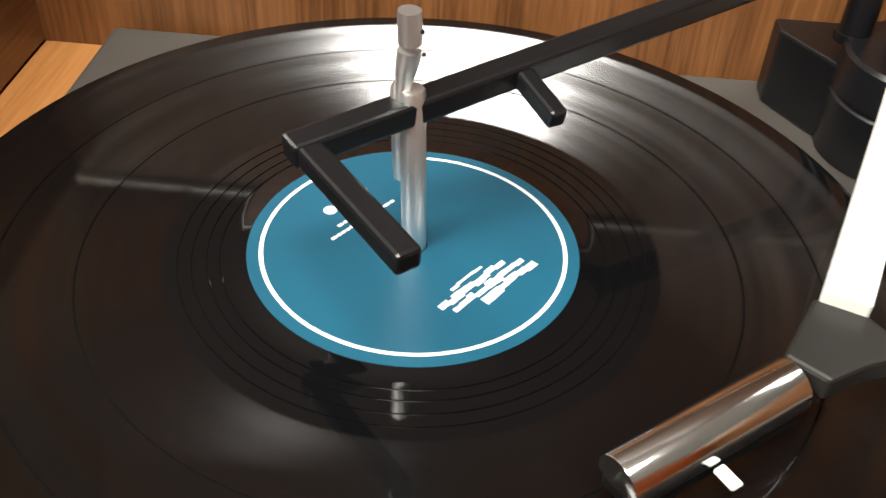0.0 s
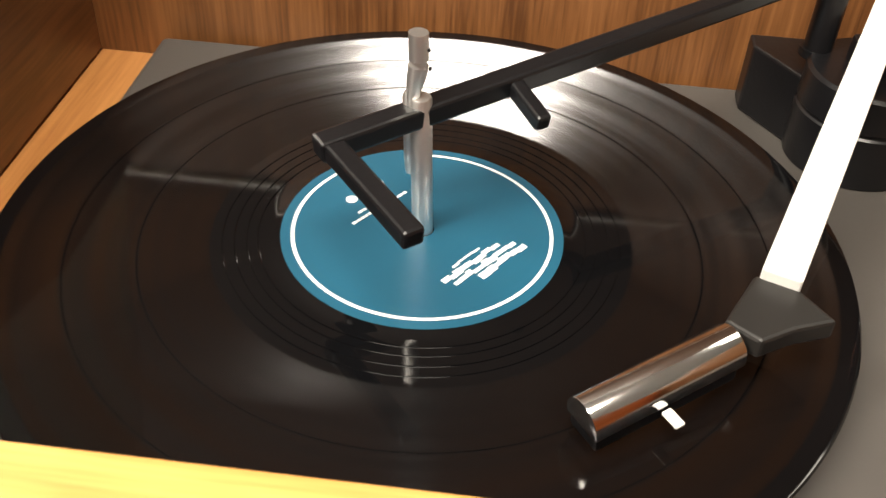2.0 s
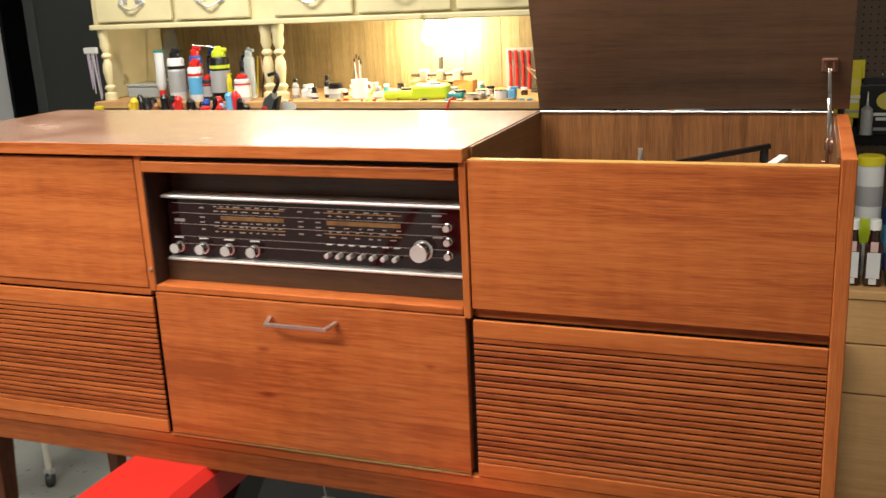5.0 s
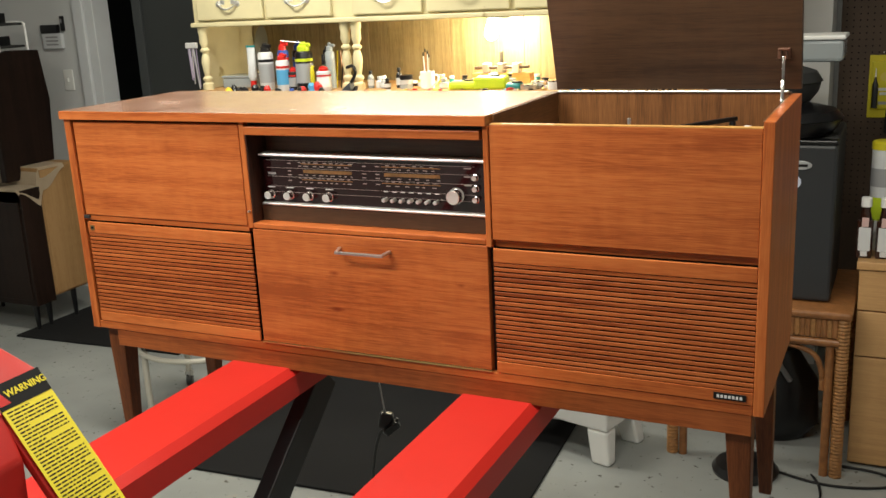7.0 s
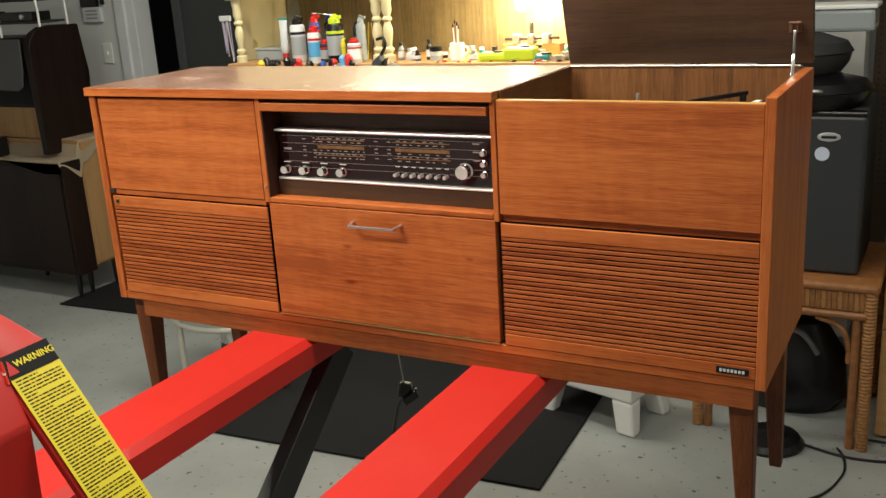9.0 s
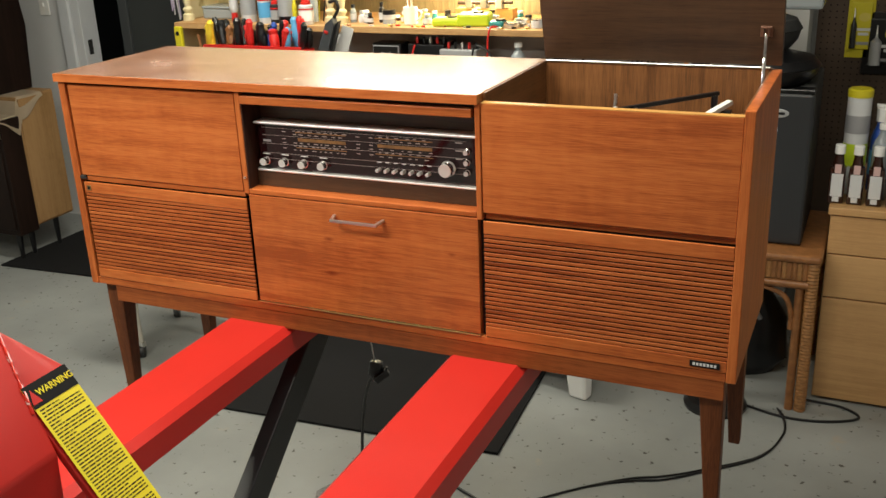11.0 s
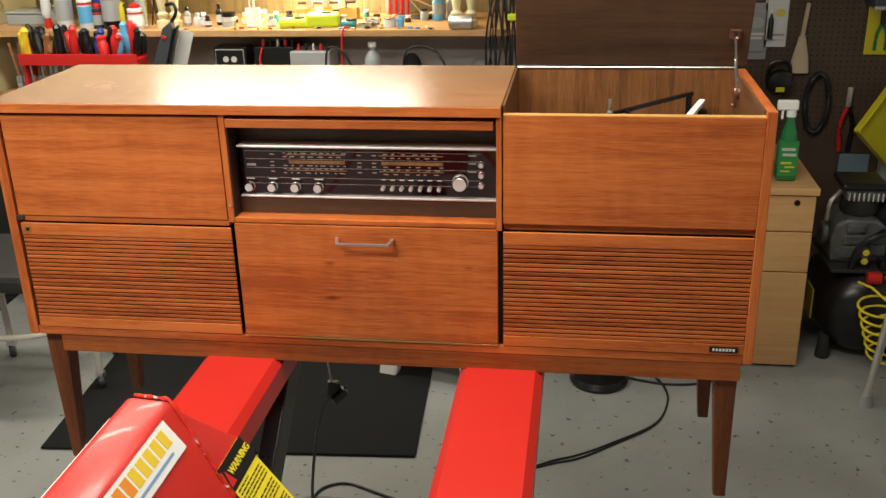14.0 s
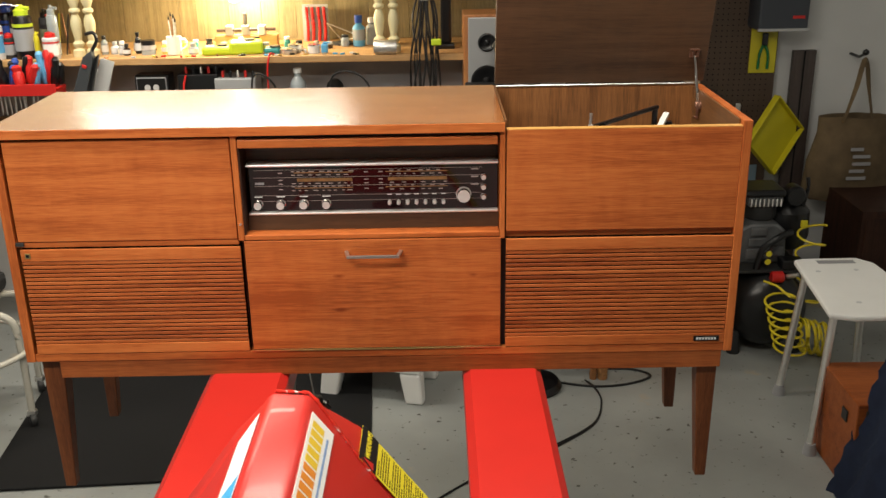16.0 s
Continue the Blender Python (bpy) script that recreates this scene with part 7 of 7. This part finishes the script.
t = thing("speaker_box", "teak veneered speaker box standing on the floor", "speaker box", (2.235, 0.98, 0.0))
part("cabinet", box(bm_new(), -0.125, 0.20, -0.16, 0.13, 0, 0.315, 0.004), M_APRON, t)
part("grille", box(bm_new(), -0.10, 0.18, -0.166, -0.1605, 0.02, 0.295, 0.002), M_BLACK_M, t)
part("terminal", box(bm_new(), -0.130, -0.1255, -0.10, -0.06, 0.22, 0.26, 0.002), M_BLACK, t)
bl = thing("moving_blanket", "navy quilted moving blanket draped over a stack", "blanket", (2.30, 0.60, 0.0))
bm = bm_new()
grid = []
for j in range(26):
    v = j / 25
    rowv = []
    for k in range(30):
        a = k / 29
        rowv.append(bm.verts.new((-0.24 + 0.17 * v + 0.018 * math.sin(16 * a) * (1 - v) + 0.006 * math.sin(60 * (a + v)), -0.32 + 0.56 * a, 0.66 * v)))
    grid.append(rowv)
for r0, r1 in zip(grid, grid[1:]):
    for k in range(29):
        bm.faces.new((r0[k], r0[k + 1], r1[k + 1], r1[k]))
top_row = grid[-1]
far = [bm.verts.new((0.30, v.co.y, 0.68)) for v in top_row]
for k in range(29):
    bm.faces.new((top_row[k], top_row[k + 1], far[k + 1], far[k]))
bmesh.ops.solidify(bm, geom=bm.faces[:], thickness=0.012)
part("drape", bm, M_BLANKET, bl, smooth=True)

# ---------------------------------------------------------------- left: rolling chair, cabinets, rack
ch = thing("rolling_chair", "cream tubular rolling chair with black seat", "chair", (-0.88, 1.33, 0.0))
for x, y in ((-0.125, -0.17), (-0.245, 0.20), (0.235, -0.005), (0.16, 0.26)):
    c = part("caster", lathe(bm_new(), [(0.026, -0.011), (0.028, -0.008), (0.028, 0.008), (0.026, 0.011)], 20, pose(x, y, 0.028, 0, 90, 30)), M_CASTER, ch, smooth=True)
    part("fork", box(bm_new(), x - 0.016, x + 0.016, y - 0.012, y + 0.012, 0.045, 0.068, 0.003), M_STEEL, c)
    part("leg", tube(bm_new(), smooth_path([(x, y, 0.0685), (x, y, 0.30), (x * 0.92, y * 0.9, 0.42), (x * 0.5, y * 0.5, 0.455)], 6), 0.0125, 12), M_CREAMTUBE, ch, smooth=True)
part("ring", tube(bm_new(), [(0.26 * math.cos(a) - 0.0, 0.24 * math.sin(a) + 0.03, 0.30) for a in [k * math.pi / 16 for k in range(32)]], 0.0105, 10, True), M_CREAMTUBE, ch, smooth=True)
part("seat", box(bm_new(), -0.28, 0.13, -0.20, 0.22, 0.4565, 0.53, 0.025), M_BLACK_M, ch, "black padded seat")

lc = thing("low_console", "dark low stereo console on short legs with cloth over it", "cabinet", (-2.88, 1.90, 0.0))
part("body", box(bm_new(), -0.55, 0.545, -0.07, 0.055, 0.14, 0.742, 0.004), M_EBONY, lc)
part("front_panel", box(bm_new(), -0.53, 0.525, -0.076, -0.0705, 0.17, 0.715, 0.003), M_EBONY, lc)
for x in (-0.50, 0.50):
    for y in (-0.045, 0.035):
        part("leg", lathe(bm_new(), [(0.010, 0), (0.018, 0.1395)], 12, Matrix.Translation((x, y, 0))), M_BLACK, lc)
tn = thing("tan_cabinet", "tan plywood-backed cabinet standing behind", "cabinet", (-2.55, 2.08, 0.0))
part("body", box(bm_new(), -0.42, 0.205, -0.118, 0.13, 0.16, 0.832, 0.003), M_TAN, tn)
part("side_panel", box(bm_new(), 0.2055, 0.212, -0.110, 0.122, 0.17, 0.822, 0.002), M_TAN, tn)
for x in (-0.38, 0.18):
    part("leg", lathe(bm_new(), [(0.010, 0), (0.016, 0.1595)], 12, Matrix.Translation((x, 0.02, 0))), M_BLACK, tn)
cl = thing("dust_cloth", "unbleached cotton cloth laid over the low console", "cloth", (-2.60, 1.90, 0.7425))
bm = bm_new()
grid = []
for j in range(26):
    rowv = []
    for k in range(34):
        u, v = -0.55 + 0.83 * k / 33, -0.13 + 0.36 * j / 25
        y, x = v, u
        z = 0.004 + 0.003 * math.sin(9 * u + 4 * v)
        if v < -0.080:
            z -= (-0.080 - v) * (0.7 + 0.6 * math.sin(8 * u))
            y = -0.082
        if v > 0.045:
            z += min(1.0, (v - 0.045) / 0.02) * 0.088
        if u > 0.268:
            z -= (u - 0.268) * 8.0 * (0.7 + 0.5 * math.sin(20 * v))
            x = 0.270
        rowv.append(bm.verts.new((x, y, z)))
    grid.append(rowv)
for r0, r1 in zip(grid, grid[1:]):
    for k in range(33):
        bm.faces.new((r0[k], r0[k + 1], r1[k + 1], r1[k]))
bmesh.ops.solidify(bm, geom=bm.faces[:], thickness=0.003)
part("cloth", bm, M_CLOTH, cl, smooth=True)
dc = thing("upright_radio_cabinet", "dark walnut radio cabinet with cloth front standing on the console", "cabinet", (-2.80, 2.02, 0.838))
part("body", box(bm_new(), -0.40, 0.30, -0.05, 0.18, 0, 0.52, 0.006), M_EBONY, dc)
part("side_wing", prism(bm_new(), [(-0.150, -0.068), (-0.06, -0.068), (-0.055, 0.0), (0.17, 0.0), (0.20, 0.32), (0.17, 0.57), (0.0, 0.577), (-0.070, 0.570), (-0.115, 0.550), (-0.146, 0.518), (-0.160, 0.475)], 0.3005, 0.345, "yz", 0.006), M_EBONY, dc)
part("grille_cloth", box(bm_new(), -0.38, 0.29, -0.060, -0.0505, 0.0, 0.16, 0.002), M_TAN, dc, "tan grille cloth")
# flat black plate that paints the dark of a recess onto the front
part("recess_shade_plate", box(bm_new(), -0.38, 0.29, -0.056, -0.0505, 0.175, 0.50, 0.002), M_INK, dc)
t = thing("acoustic_mat", "dark grey mesh sheet hanging over the cabinet top", "mesh sheet", (-2.62, 1.845, 1.10))
bm = bm_new()
prism(bm, [(-0.50, 0.02), (0.05, 0.0), (0.085, 0.02), (0.105, 0.10), (0.118, 0.258), (-0.50, 0.262)], 0.0, 0.010, "xz", 0.004)
part("sheet", bm, M_LID2, t)
t = thing("disc_player", "black and silver component on the cloth", "player", (-2.92, 1.900, 0.750))
part("case", box(bm_new(), -0.10, 0.10, -0.06, 0.02, 0, 0.10, 0.004), M_BLACK, t)
part("face", box(bm_new(), -0.10, 0.10, -0.066, -0.0605, 0.0, 0.045, 0.002), M_SILVER, t)
wr = thing("wire_rack", "white wire rack with black components on the cabinet", "rack", (-2.78, 2.06, 1.3585))
part("rack_leg", tube(bm_new(), smooth_path([(0.302, 0.085, 0.0), (0.302, 0.085, 0.16), (0.285, 0.085, 0.188), (0.18, 0.085, 0.192)], 5), 0.006, 8), M_WHITE, wr, smooth=True)
for x in (-0.36, 0.0, 0.30):
    part("rack_leg", tube(bm_new(), smooth_path([(x, -0.09, 0.0), (x, -0.09, 0.16), (x - 0.02, -0.09, 0.185), (x - 0.12, -0.09, 0.19)], 5), 0.006, 8), M_WHITE, wr, smooth=True)
for z in (0.075, 0.185):
    part("rack_shelf", box(bm_new(), -0.38, 0.295, -0.10, 0.08, z - 0.008, z + 0.004, 0.003), M_BLACK_M, wr, "black mesh shelf")
for x, z, w, h in ((-0.22, 0.0795, 0.12, 0.05), (0.10, 0.0795, 0.14, 0.045), (-0.20, 0.1895, 0.10, 0.06), (0.13, 0.1895, 0.10, 0.05)):
    t = thing("black_component", "small black audio unit on the wire rack", "component", (-2.78 + x, 2.04, 1.3585 + z), group="units on the wire rack")
    part("case", box(bm_new(), -w, w, -0.06, 0.06, 0, h, 0.004), M_BLACK, t)
    part("knob", lathe(bm_new(), [(0.012, 0), (0.011, 0.010)], 14, pose(w * 0.5, -0.0603, h * 0.5, 90, 0, 0)), M_STEEL, t, smooth=True)
t = thing("copper_cable", "orange copper cable coil on the rack", "cable", (-2.90, 1.99, 1.6085))
part("coil", tube(bm_new(), [(0.07 * math.cos(a), 0.04 * math.sin(a), 0.02 + 0.02 * math.sin(3 * a)) for a in [k * math.pi / 14 for k in range(28)]], 0.012, 8, True), mat("copper_wire", (0.35, 0.12, 0.06), rough=0.5), t, smooth=True)
t = thing("thermostat", "white wall thermostat with black screen", "thermostat", (-2.70, 2.55, 1.39))
part("plate", box(bm_new(), -0.085, 0.060, -0.022, -0.0005, 0, 0.085, 0.006), M_TRIM, t)
part("screen", box(bm_new(), -0.087, 0.040, -0.026, -0.0005, 0.0855, 0.132, 0.004), M_BLACK, t, "black display")
for k in range(3):
    part("button_bar", box(bm_new(), -0.055, 0.035, -0.0235, -0.0222, 0.020 + 0.020 * k, 0.029 + 0.020 * k), M_GREY_INK, t)
t = thing("wall_sensor", "small black upright sensor beside the thermostat", "sensor", (-2.632, 2.55, 1.485))
part("case", box(bm_new(), -0.012, 0.012, -0.016, -0.0005, 0, 0.082, 0.004), M_BLACK, t)
part("sensor_window", box(bm_new(), -0.006, 0.006, -0.0175, -0.0163, 0.045, 0.065, 0.0), M_GREY_INK, t)
t = thing("light_switch", "cream toggle switch plate on the wall", "light switch", (-2.645, 2.55, 1.16))
part("plate", box(bm_new(), -0.035, 0.035, -0.008, -0.0005, 0, 0.115, 0.004), M_IVORY, t)
part("toggle", box(bm_new(), -0.005, 0.005, -0.018, -0.0085, 0.048, 0.068, 0.002), M_IVORY, t)
